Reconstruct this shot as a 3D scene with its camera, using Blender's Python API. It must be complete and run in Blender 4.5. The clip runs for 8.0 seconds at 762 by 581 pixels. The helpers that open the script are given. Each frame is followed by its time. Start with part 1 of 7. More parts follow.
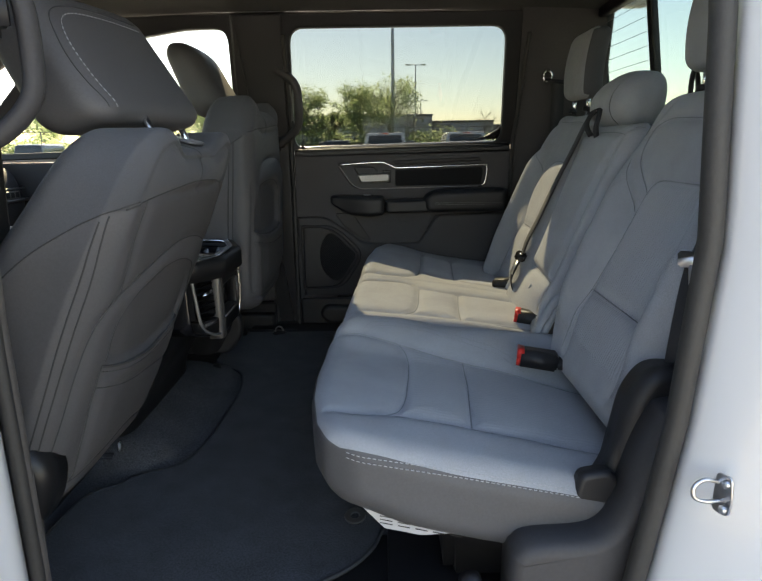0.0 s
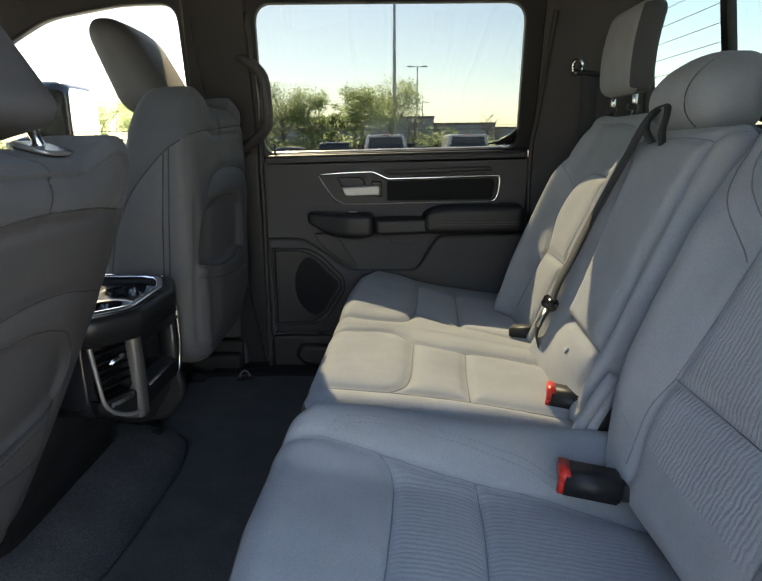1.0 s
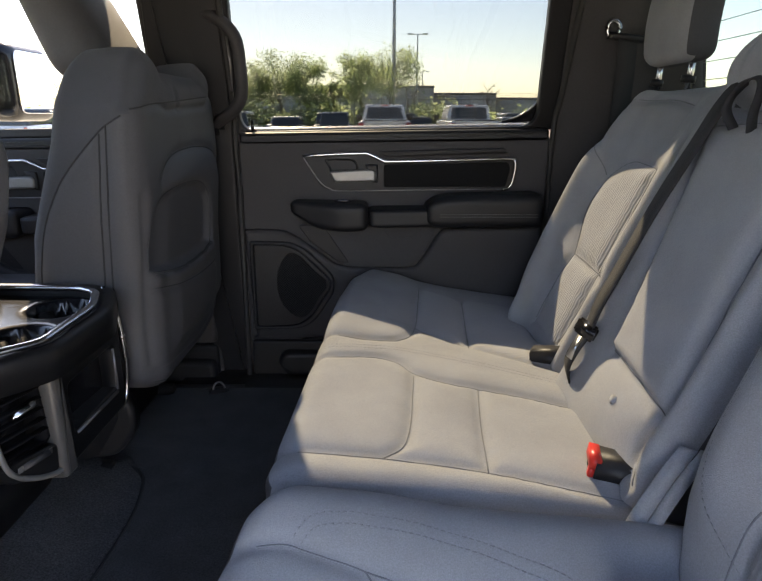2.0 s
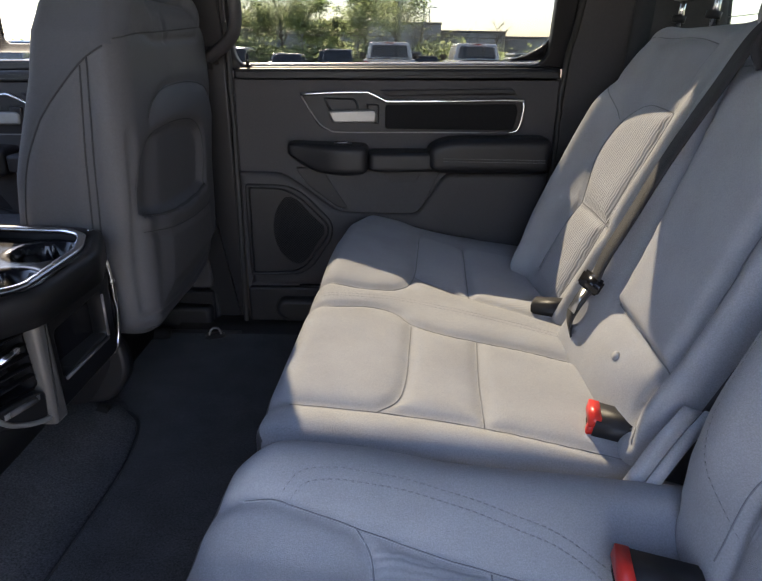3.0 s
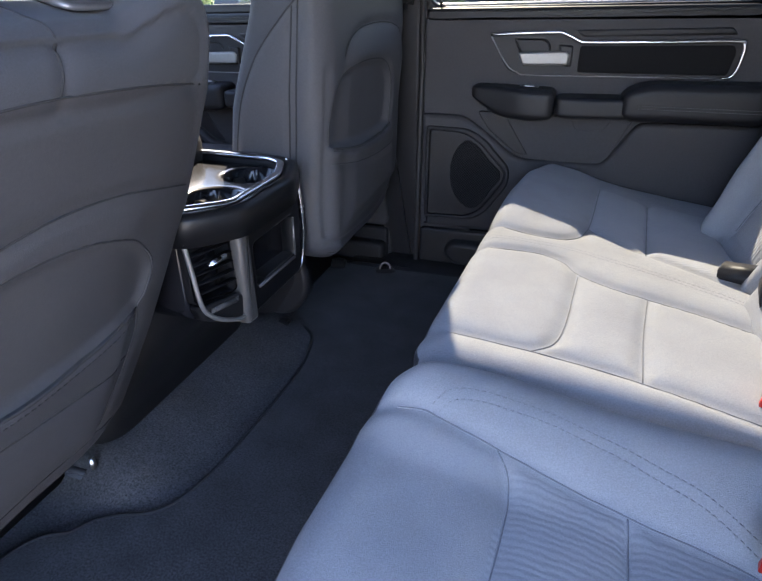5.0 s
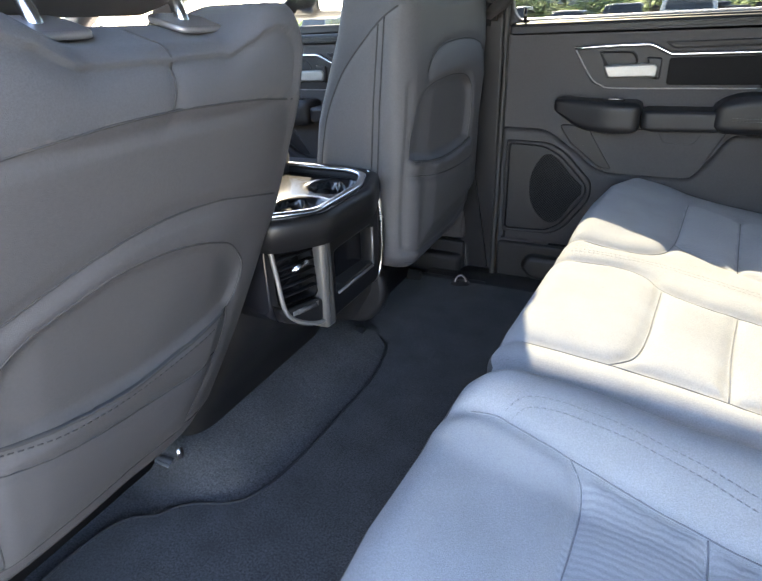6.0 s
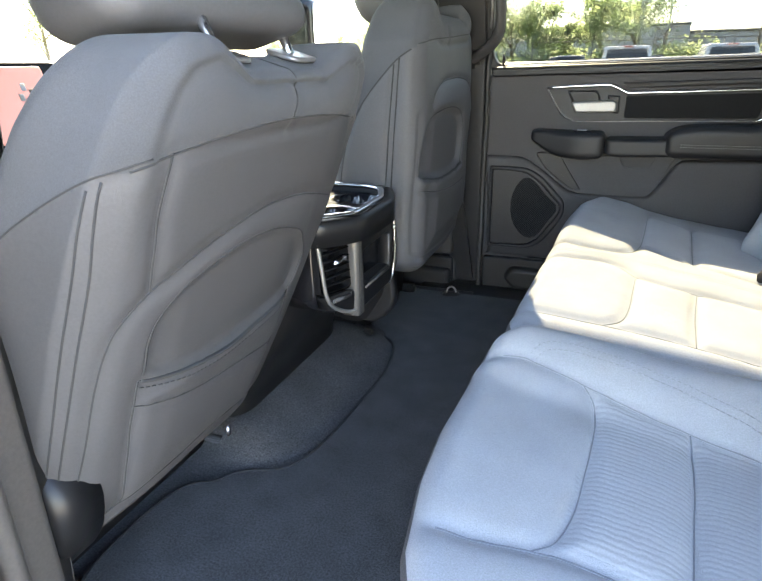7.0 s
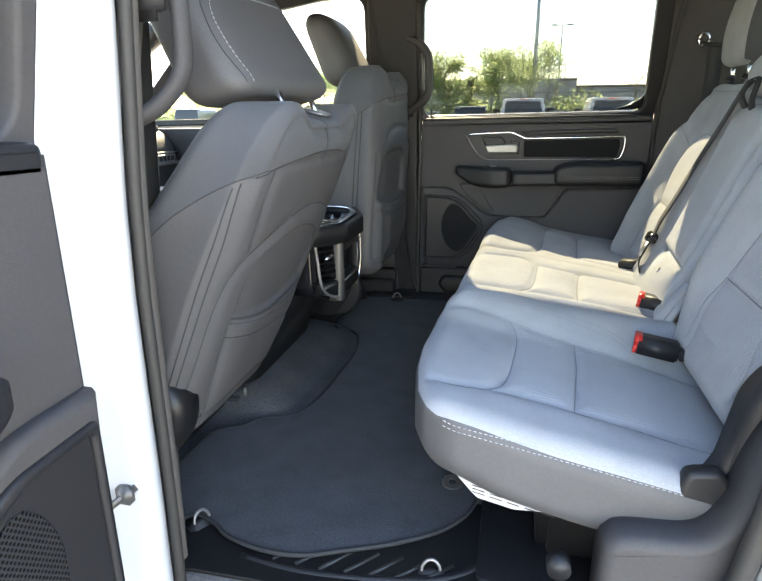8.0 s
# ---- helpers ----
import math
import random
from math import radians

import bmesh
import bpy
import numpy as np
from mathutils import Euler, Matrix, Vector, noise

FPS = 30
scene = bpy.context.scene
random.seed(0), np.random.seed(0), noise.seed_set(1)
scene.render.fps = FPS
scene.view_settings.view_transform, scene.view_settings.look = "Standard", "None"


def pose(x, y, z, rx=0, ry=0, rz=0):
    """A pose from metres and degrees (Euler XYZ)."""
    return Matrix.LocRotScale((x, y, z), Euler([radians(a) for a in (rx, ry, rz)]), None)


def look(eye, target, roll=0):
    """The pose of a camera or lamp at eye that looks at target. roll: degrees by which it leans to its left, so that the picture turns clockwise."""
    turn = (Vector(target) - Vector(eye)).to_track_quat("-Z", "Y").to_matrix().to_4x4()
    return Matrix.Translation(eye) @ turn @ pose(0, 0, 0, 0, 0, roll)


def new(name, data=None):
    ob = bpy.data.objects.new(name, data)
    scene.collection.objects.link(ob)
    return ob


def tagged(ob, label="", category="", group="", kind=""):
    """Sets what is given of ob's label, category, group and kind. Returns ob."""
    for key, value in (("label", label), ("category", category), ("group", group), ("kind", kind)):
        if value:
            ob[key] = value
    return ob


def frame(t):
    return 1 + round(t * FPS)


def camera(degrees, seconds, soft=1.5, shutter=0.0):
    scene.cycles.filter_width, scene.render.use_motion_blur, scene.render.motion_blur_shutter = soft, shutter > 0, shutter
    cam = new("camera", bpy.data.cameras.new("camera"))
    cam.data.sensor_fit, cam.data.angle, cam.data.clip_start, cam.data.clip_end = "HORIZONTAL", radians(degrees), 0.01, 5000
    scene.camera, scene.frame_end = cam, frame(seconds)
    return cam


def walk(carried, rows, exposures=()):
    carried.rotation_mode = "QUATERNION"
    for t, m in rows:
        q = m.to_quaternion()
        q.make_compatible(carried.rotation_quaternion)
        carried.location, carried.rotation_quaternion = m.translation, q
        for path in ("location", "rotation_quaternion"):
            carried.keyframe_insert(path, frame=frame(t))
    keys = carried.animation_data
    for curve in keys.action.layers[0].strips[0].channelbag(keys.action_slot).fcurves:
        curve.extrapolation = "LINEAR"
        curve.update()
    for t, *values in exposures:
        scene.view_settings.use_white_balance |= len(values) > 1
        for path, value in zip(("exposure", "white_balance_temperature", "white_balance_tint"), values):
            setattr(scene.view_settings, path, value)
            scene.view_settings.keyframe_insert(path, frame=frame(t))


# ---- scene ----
from mathutils.bvhtree import BVHTree
FOV = 66.48
cam = camera(FOV, 8.0)
PATH = [
    (0, -0.0028, 0.0024, 1.4478, 75.94, 0.732, 0.007),
    (0.5, 0.0512, 0.1839, 1.4662, 75.866, 0.029, -0.297),
    (1, 0.0379, 0.4446, 1.4599, 76.104, 0.383, 0.149),
    (2.5, 0.0499, 0.7516, 1.4845, 70.705, -0.545, 0.088),
    (3, 0.0522, 0.7575, 1.4719, 67.95, -0.949, 0.491),
    (3.5, 0.0543, 0.7586, 1.4638, 65.677, -1.256, 1.764),
    (4, 0.0565, 0.7572, 1.4583, 64.193, -1.288, 4.411),
    (4.5, 0.0584, 0.7409, 1.4584, 63.494, -0.807, 10.139),
    (5, 0.0603, 0.7159, 1.462, 63.168, 0.135, 17.861),
    (6.5, 0.067, 0.6485, 1.4565, 66.077, 1.734, 25.728),
    (7, 0.0281, 0.4501, 1.4468, 68.792, 1.026, 21.089),
    (7.5, -0.0135, 0.1993, 1.471, 71.113, 0.684, 16.429),
    (8, 0.0262, -0.0154, 1.46, 72.925, 0.377, 12.794)
]
EXPOSURE = [
    (0.0, 3.15, 7900, 14), (0.6, 3.30, 7800, 14), (1.2, 3.55, 7700, 15), (2.3, 3.48, 7650, 26), (3.0, 3.70, 7200, 26), (4.0, 4.10, 6650, 25), (5.2, 4.30, 6400, 26),
    (6.3, 5.02, 7400, 16), (7.0, 5.05, 7600, 15), (8.0, 4.5, 7800, 14),
]
walk(cam, [(t, pose(x, y, z, rx, ry, rz)) for t, x, y, z, rx, ry, rz in PATH], EXPOSURE)

# ---- daylight: clear sky, high sun on the far side ----
SUN_TRAVEL = Vector((0.30, -0.97, -0.845)).normalized()
world = bpy.data.worlds.new("sky")
scene.world = world
world.use_nodes = True
wn, wl = world.node_tree.nodes, world.node_tree.links
sky = wn.new("ShaderNodeTexSky")
sky.sky_type, sky.sun_disc = "NISHITA", False
sky.sun_elevation = math.asin(-SUN_TRAVEL.z)
sky.sun_rotation = math.atan2(-SUN_TRAVEL.x, -SUN_TRAVEL.y)
sky.air_density, sky.dust_density, sky.ozone_density = 1.0, 0.4, 1.0
wl.new(sky.outputs[0], wn["Background"].inputs[0])
wn["Background"].inputs[1].default_value = 0.09
sun = new("sun", bpy.data.lights.new("sun", "SUN"))
sun.data.energy, sun.data.angle, sun.data.color = 4.5, radians(0.53), (1.0, 0.88, 0.655)
sun.matrix_world = look((0, 0, 30), Vector((0, 0, 30)) + SUN_TRAVEL)


# ---- materials ----
def material(name, colour, rough=0.6, metal=0.0, grain=0.0, scale=60.0, bump=0.0, bump_scale=400.0, stain=0.0, stain_scale=5.0, coat=0.0, sheen=0.0, spec=0.5):
    """A procedural surface: fine grain and broad stains in the colour, fine relief, gloss."""
    m = bpy.data.materials.new(name)
    m.use_nodes = True
    n, l = m.node_tree.nodes, m.node_tree.links
    b = n["Principled BSDF"]
    b.inputs["Roughness"].default_value, b.inputs["Metallic"].default_value = rough, metal
    b.inputs["Coat Weight"].default_value, b.inputs["Sheen Weight"].default_value = coat, sheen
    b.inputs["Specular IOR Level"].default_value = spec
    co = n.new("ShaderNodeTexCoord")
    last = None
    for amount, sc, detail in ((grain, scale, 6.0), (stain, stain_scale, 4.0)):
        if amount <= 0:
            continue
        t = n.new("ShaderNodeTexNoise")
        t.inputs["Scale"].default_value, t.inputs["Detail"].default_value = sc, detail
        l.new(co.outputs["Object"], t.inputs["Vector"])
        r = n.new("ShaderNodeMapRange")
        r.inputs[1].default_value, r.inputs[2].default_value = 0.25, 0.75
        r.inputs[3].default_value, r.inputs[4].default_value = 1 - amount, 1 + amount
        l.new(t.outputs[0], r.inputs[0])
        if last is None:
            last = r.outputs[0]
        else:
            k = n.new("ShaderNodeMath")
            k.operation = "MULTIPLY"
            l.new(last, k.inputs[0]), l.new(r.outputs[0], k.inputs[1])
            last = k.outputs[0]
    if last is None:
        b.inputs["Base Color"].default_value = (*colour, 1)
    else:
        v = n.new("ShaderNodeVectorMath")
        v.operation = "SCALE"
        v.inputs[0].default_value = colour
        l.new(last, v.inputs["Scale"])
        l.new(v.outputs[0], b.inputs["Base Color"])
    if bump > 0:
        t = n.new("ShaderNodeTexNoise")
        t.inputs["Scale"].default_value, t.inputs["Detail"].default_value = bump_scale, 3.0
        l.new(co.outputs["Object"], t.inputs["Vector"])
        p = n.new("ShaderNodeBump")
        p.inputs["Strength"].default_value, p.inputs["Distance"].default_value = bump, 0.002
        l.new(t.outputs[0], p.inputs["Height"])
        l.new(p.outputs[0], b.inputs["Normal"])
    return m


def ribs(m, pitch=0.0085, strength=0.17, wave=3.5):
    """Sewn ribs that run along the seat, slightly wavy, as relief."""
    n, l = m.node_tree.nodes, m.node_tree.links
    co = n.new("ShaderNodeTexCoord")
    w = n.new("ShaderNodeTexWave")
    w.wave_type, w.bands_direction, w.wave_profile = "BANDS", "Y", "SIN"
    w.inputs["Scale"].default_value = 2 * math.pi / (20 * pitch)
    w.inputs["Distortion"].default_value, w.inputs["Detail"].default_value, w.inputs["Detail Scale"].default_value = wave, 3.0, 1.6
    l.new(co.outputs["Object"], w.inputs["Vector"])
    p = n.new("ShaderNodeBump")
    p.inputs["Strength"].default_value, p.inputs["Distance"].default_value = strength, 0.0022
    l.new(w.outputs["Fac"], p.inputs["Height"])
    l.new(p.outputs[0], n["Principled BSDF"].inputs["Normal"])


def glass_material(name, colour, rough=0.0):
    """Thin tinted pane: clear with a mirror sheen."""
    m = bpy.data.materials.new(name)
    m.use_nodes = True
    n, l = m.node_tree.nodes, m.node_tree.links
    n.remove(n["Principled BSDF"])
    tr, gl, mix = (n.new(k) for k in ("ShaderNodeBsdfTransparent", "ShaderNodeBsdfGlossy", "ShaderNodeMixShader"))
    tr.inputs[0].default_value, gl.inputs["Roughness"].default_value = (*colour, 1), rough
    mix.inputs[0].default_value = 0.035
    l.new(tr.outputs[0], mix.inputs[1]), l.new(gl.outputs[0], mix.inputs[2])
    l.new(mix.outputs[0], n["Material Output"].inputs[0])
    return m


CLOTH_GREY = (0.285, 0.295, 0.312)
CLOTH = material("grey_cloth", CLOTH_GREY, 0.9, grain=0.17, scale=600, bump=0.45, bump_scale=1100, stain=0.09, stain_scale=13, sheen=0.12)
RIBBED = material("ribbed_grey_cloth", CLOTH_GREY, 0.9, grain=0.12, scale=500, stain=0.06, stain_scale=9, sheen=0.25)
ribs(RIBBED)
RIBBED_BACK = material("ribbed_back_cloth", CLOTH_GREY, 0.9, grain=0.12, scale=500, stain=0.06, stain_scale=9, sheen=0.25)
ribs(RIBBED_BACK, 0.0078, 0.42, 5.0)
DARK_CLOTH = material("charcoal_cloth", (0.062, 0.065, 0.073), 0.9, grain=0.2, scale=700, bump=0.35, bump_scale=1400, stain=0.06, stain_scale=7, sheen=0.06)
SKIRT = material("charcoal_vinyl", (0.066, 0.065, 0.069), 0.6, grain=0.1, scale=300, bump=0.25, bump_scale=900, stain=0.06, stain_scale=8)
PLASTIC = material("black_moulded_plastic", (0.014, 0.014, 0.016), 0.45, spec=0.35, grain=0.12, scale=200, bump=0.22, bump_scale=1000, stain=0.1, stain_scale=6)
GREY_PLASTIC = material("dark_grey_trim_plastic", (0.050, 0.048, 0.050), 0.6, spec=0.3, grain=0.1, scale=200, bump=0.3, bump_scale=1100, stain=0.08, stain_scale=5)
FITTING = material("sheened_black_plastic", (0.010, 0.010, 0.012), 0.50, spec=0.4, grain=0.1, scale=200, bump=0.15, bump_scale=1000)
INLAY = material("matt_black_inlay", (0.007, 0.007, 0.008), 0.65, grain=0.1, scale=200, spec=0.12)
SEAM = material("sewn_crease", (0.170, 0.178, 0.196), 0.95, grain=0.1, scale=300)
# for dark seams, and for tubes that draw the map pockets' shadow gap
DARK_SEAM_AND_SHADE = material("dark_seam_and_gap_shade", (0.036, 0.036, 0.038), 0.95, grain=0.1, scale=300)
GLOSS = material("gloss_black_plastic", (0.010, 0.010, 0.012), 0.18, grain=0.1, scale=90)
CHROME = material("satin_chrome", (0.72, 0.73, 0.75), 0.22, 1.0, grain=0.05, scale=80)
SATIN_LIGHT = material("satin_silver_paint", (0.26, 0.255, 0.245), 0.45, 0.6, grain=0.05, scale=120)
SATIN_DARK = material("satin_dark_grey_paint", (0.11, 0.105, 0.10), 0.4, 0.4, grain=0.06, scale=120)
SATIN = material("satin_grey_metal_paint", (0.23, 0.22, 0.22), 0.35, 0.6, grain=0.05, scale=120)
CARPET = material("charcoal_carpet", (0.088, 0.088, 0.092), 1.0, grain=0.55, scale=300, bump=0.8, bump_scale=700, stain=0.18, stain_scale=9, spec=0.1)
MAT_PILE = material("black_carpet_mat", (0.056, 0.058, 0.063), 1.0, grain=0.6, scale=300, bump=0.7, bump_scale=800, stain=0.22, stain_scale=16, spec=0.1, sheen=0.12)
HEADLINER = material("black_headliner", (0.045, 0.044, 0.042), 0.95, grain=0.2, scale=500, bump=0.3, bump_scale=900, stain=0.06)
WHITE_PAINT = material("white_car_paint", (0.52, 0.53, 0.545), 0.25, grain=0.02, scale=4, coat=0.6)
SEAL = material("grey_brown_seal_rubber", (0.075, 0.068, 0.064), 0.7, grain=0.12, scale=200, bump=0.2, bump_scale=600)
CONSOLE = material("smooth_black_plastic", (0.010, 0.010, 0.011), 0.4, grain=0.1, scale=150, spec=0.35)
DULL_BLACK = material("dull_black_plastic", (0.007, 0.007, 0.008), 0.85, grain=0.2, scale=200, bump=0.3, bump_scale=700, spec=0.1)
RUBBER = material("black_rubber", (0.024, 0.023, 0.022), 0.6, grain=0.15, scale=150, bump=0.2, bump_scale=500)
RED = material("red_plastic", (0.62, 0.030, 0.022), 0.35, grain=0.06, scale=150)
BELT = material("black_webbing", (0.020, 0.021, 0.024), 0.75, grain=0.25, scale=900, bump=0.5, bump_scale=1200)
THREAD = material("pale_grey_thread", (0.34, 0.34, 0.35), 0.8, grain=0.15, scale=900)
DARK_THREAD = material("dark_grey_thread", (0.225, 0.23, 0.245), 0.8, grain=0.15, scale=900)
STEEL = material("bright_steel", (0.62, 0.62, 0.63), 0.3, 1.0, grain=0.1, scale=90)
PAPER = material("white_label", (0.40, 0.40, 0.41), 0.6, grain=0.05, scale=60)
INK = material("black_ink", (0.03, 0.03, 0.03), 0.7, grain=0.1, scale=100)
SIDE_GLASS = glass_material("privacy_window_glass", (0.33, 0.345, 0.338))
FRONT_GLASS = glass_material("clear_window_glass", (0.72, 0.745, 0.73))
SCREEN_GLASS = glass_material("clear_windscreen_glass", (0.84, 0.86, 0.85))
REAR_GLASS = glass_material("green_rear_glass", (0.40, 0.435, 0.41))
ASPHALT = material("pale_concrete", (0.28, 0.275, 0.262), 0.9, grain=0.4, scale=60, bump=0.5, bump_scale=120, stain=0.2, stain_scale=0.4)


# ---- building tools ----
def mesh_object(name, verts, faces, mat, smooth=True):
    me = bpy.data.meshes.new(name)
    me.from_pydata([tuple(v) for v in verts], [], [tuple(f) for f in faces])
    me.validate()
    if smooth:
        me.polygons.foreach_set("use_smooth", [True] * len(me.polygons))
    me.materials.append(mat)
    return new(name, me)


def thing(name, at, label, category, group="", kind=""):
    """An Empty at a thing's base, which parents its parts."""
    ob = new(name)
    ob.location = at
    ob.empty_display_size = 0.05
    bpy.context.view_layer.update()
    return tagged(ob, label, category, group, kind)


def part(name, geo, mat, parent=None, label="", smooth=True, more=None):
    """Links a mesh (verts and faces in world metres, or a bmesh) as one object under a thing or part. more: further materials, and a
    function of the faces' centres (array) that gives each face its material's number."""
    if isinstance(geo, bmesh.types.BMesh):
        bm = geo
        bm.verts.index_update()
        geo = ([v.co.copy() for v in bm.verts], [[v.index for v in f.verts] for f in bm.faces])
        bm.free()
    ob = mesh_object(name, geo[0], geo[1], mat, smooth)
    if more is not None:
        for m in more[0]:
            ob.data.materials.append(m)
        cen = np.zeros(len(ob.data.polygons) * 3)
        ob.data.polygons.foreach_get("center", cen)
        ob.data.polygons.foreach_set("material_index", more[1](cen.reshape(-1, 3)).astype(np.int32))
    if parent is not None:
        ob.parent = parent
        if parent.data is None:
            ob.matrix_parent_inverse = Matrix.Translation(parent.location).inverted()
    if label:
        ob["label"] = label
    return ob


def joined(*geos):
    V, F = [], []
    for v, f in geos:
        k = len(V)
        V += [tuple(p) for p in v]
        F += [tuple(i + k for i in q) for q in f]
    return V, F


def soft_box(lo, hi, r, step=0.012):
    """A box with rounded edges as a fine lattice: places (array), faces, and each vertex's place on the sharp box."""
    lo, hi = np.array(lo, float), np.array(hi, float)
    n = np.maximum(2, np.ceil((hi - lo) / step).astype(int))
    index, S, F = {}, [], []

    def at(i, j, k):
        key = (i, j, k)
        if key not in index:
            index[key] = len(S)
            S.append(lo + (hi - lo) * np.array(key) / n)
        return index[key]

    for ax in range(3):
        u, v = (ax + 1) % 3, (ax + 2) % 3
        for side in (0, n[ax]):
            for a in range(n[u]):
                for b in range(n[v]):
                    q = []
                    for da, db in ((0, 0), (1, 0), (1, 1), (0, 1)):
                        key = [0, 0, 0]
                        key[ax], key[u], key[v] = side, a + da, b + db
                        q.append(at(*key))
                    F.append(q if side else q[::-1])
    S = np.array(S)
    r = np.minimum(r, (hi - lo) / 2 - 1e-4)
    inner = np.clip(S, lo + r, hi - r)
    d = (S - inner) / r
    k = np.linalg.norm(d, axis=1)
    k = np.where(k > 1e-9, k, 1)[:, None]
    return inner + d / k * r, F, S


def polydist(P, line):
    """Distances of the 2D points P to a polyline."""
    best = np.full(len(P), 1e9)
    for a, b in zip(line[:-1], line[1:]):
        a, b = np.array(a, float), np.array(b, float)
        t = np.clip(((P - a) @ (b - a)) / max((b - a) @ (b - a), 1e-12), 0, 1)[:, None]
        best = np.minimum(best, np.linalg.norm(P - (a + t * (b - a)), axis=1))
    return best


def curve(points, per=8):
    """A smooth line (Catmull-Rom) through points of any dimension."""
    p = [np.array(q, float) for q in points]
    p = [2 * p[0] - p[1]] + p + [2 * p[-1] - p[-2]]
    out = []
    for a, b, c, d in zip(p[:-3], p[1:-2], p[2:-1], p[3:]):
        for i in range(per):
            t = i / per
            out.append(0.5 * (2 * b + (c - a) * t + (2 * a - 5 * b + 4 * c - d) * t * t + (3 * b - a - 3 * c + d) * t ** 3))
    return out + [p[-2]]


def groove(P, lines, depth, width):
    d = np.full(len(P), 1e9)
    for line in lines:
        d = np.minimum(d, polydist(P, line))
    return depth * np.exp(-(d / width) ** 2)


def tube(points, radius, sides=8, flat=1.0, up=(0, 0, 1), closed=False):
    """A round or flattened bar along a line. flat: thickness across 'up' relative to along it."""
    p = [Vector(q) for q in points]
    V, F = [], []
    m = len(p)
    for i, q in enumerate(p):
        a, b = (p[i - 1], p[(i + 1) % m]) if closed else (p[max(i - 1, 0)], p[min(i + 1, m - 1)])
        t = (b - a).normalized()
        s = t.cross(Vector(up))
        s = s.normalized() if s.length > 1e-6 else t.orthogonal().normalized()
        w = s.cross(t).normalized()
        r = radius[i] if isinstance(radius, (list, tuple)) else radius
        for k in range(sides):
            c = 2 * math.pi * k / sides
            V.append(q + s * (r * flat * math.cos(c)) + w * (r * math.sin(c)))
    for i in range(m if closed else m - 1):
        for k in range(sides):
            a, b = i * sides + k, i * sides + (k + 1) % sides
            c, d = ((i + 1) % m) * sides + (k + 1) % sides, ((i + 1) % m) * sides + k
            F.append((a, b, c, d))
    if not closed:
        F += [tuple(range(sides))[::-1], tuple((m - 1) * sides + k for k in range(sides))]
    return V, F


def ribbon(points, width, thick, across):
    """A flat strap along a line; across: the direction of its width, one for all or one a point."""
    V, F = [], []
    m = len(points)
    for i, q in enumerate(points):
        q = Vector(q)
        a = Vector(across[i] if isinstance(across[0], (list, tuple, Vector)) else across).normalized()
        t = (Vector(points[min(i + 1, m - 1)]) - Vector(points[max(i - 1, 0)])).normalized()
        n = t.cross(a).normalized()
        for s, h in ((-1, -1), (1, -1), (1, 1), (-1, 1)):
            V.append(q + a * (s * width / 2) + n * (h * thick / 2))
    for i in range(m - 1):
        for k in range(4):
            F.append((i * 4 + k, i * 4 + (k + 1) % 4, i * 4 + 4 + (k + 1) % 4, i * 4 + 4 + k))
    return V, F + [(3, 2, 1, 0), tuple(4 * (m - 1) + k for k in range(4))]


def rounded(points, r, per=5):
    """A closed outline with its corners rounded; r: one radius, or one a corner."""
    out, m = [], len(points)
    for i, q in enumerate(points):
        a, b, c = (np.array(points[j % m], float) for j in (i - 1, i, i + 1))
        ri = r[i] if isinstance(r, (list, tuple)) else r
        ri = min(ri, np.linalg.norm(a - b) * 0.45, np.linalg.norm(c - b) * 0.45)
        s, e = b + (a - b) / np.linalg.norm(a - b) * ri, b + (c - b) / np.linalg.norm(c - b) * ri
        for k in range(per + 1):
            t = k / per
            out.append(tuple((1 - t) ** 2 * s + 2 * t * (1 - t) * b + t * t * e))
    return out


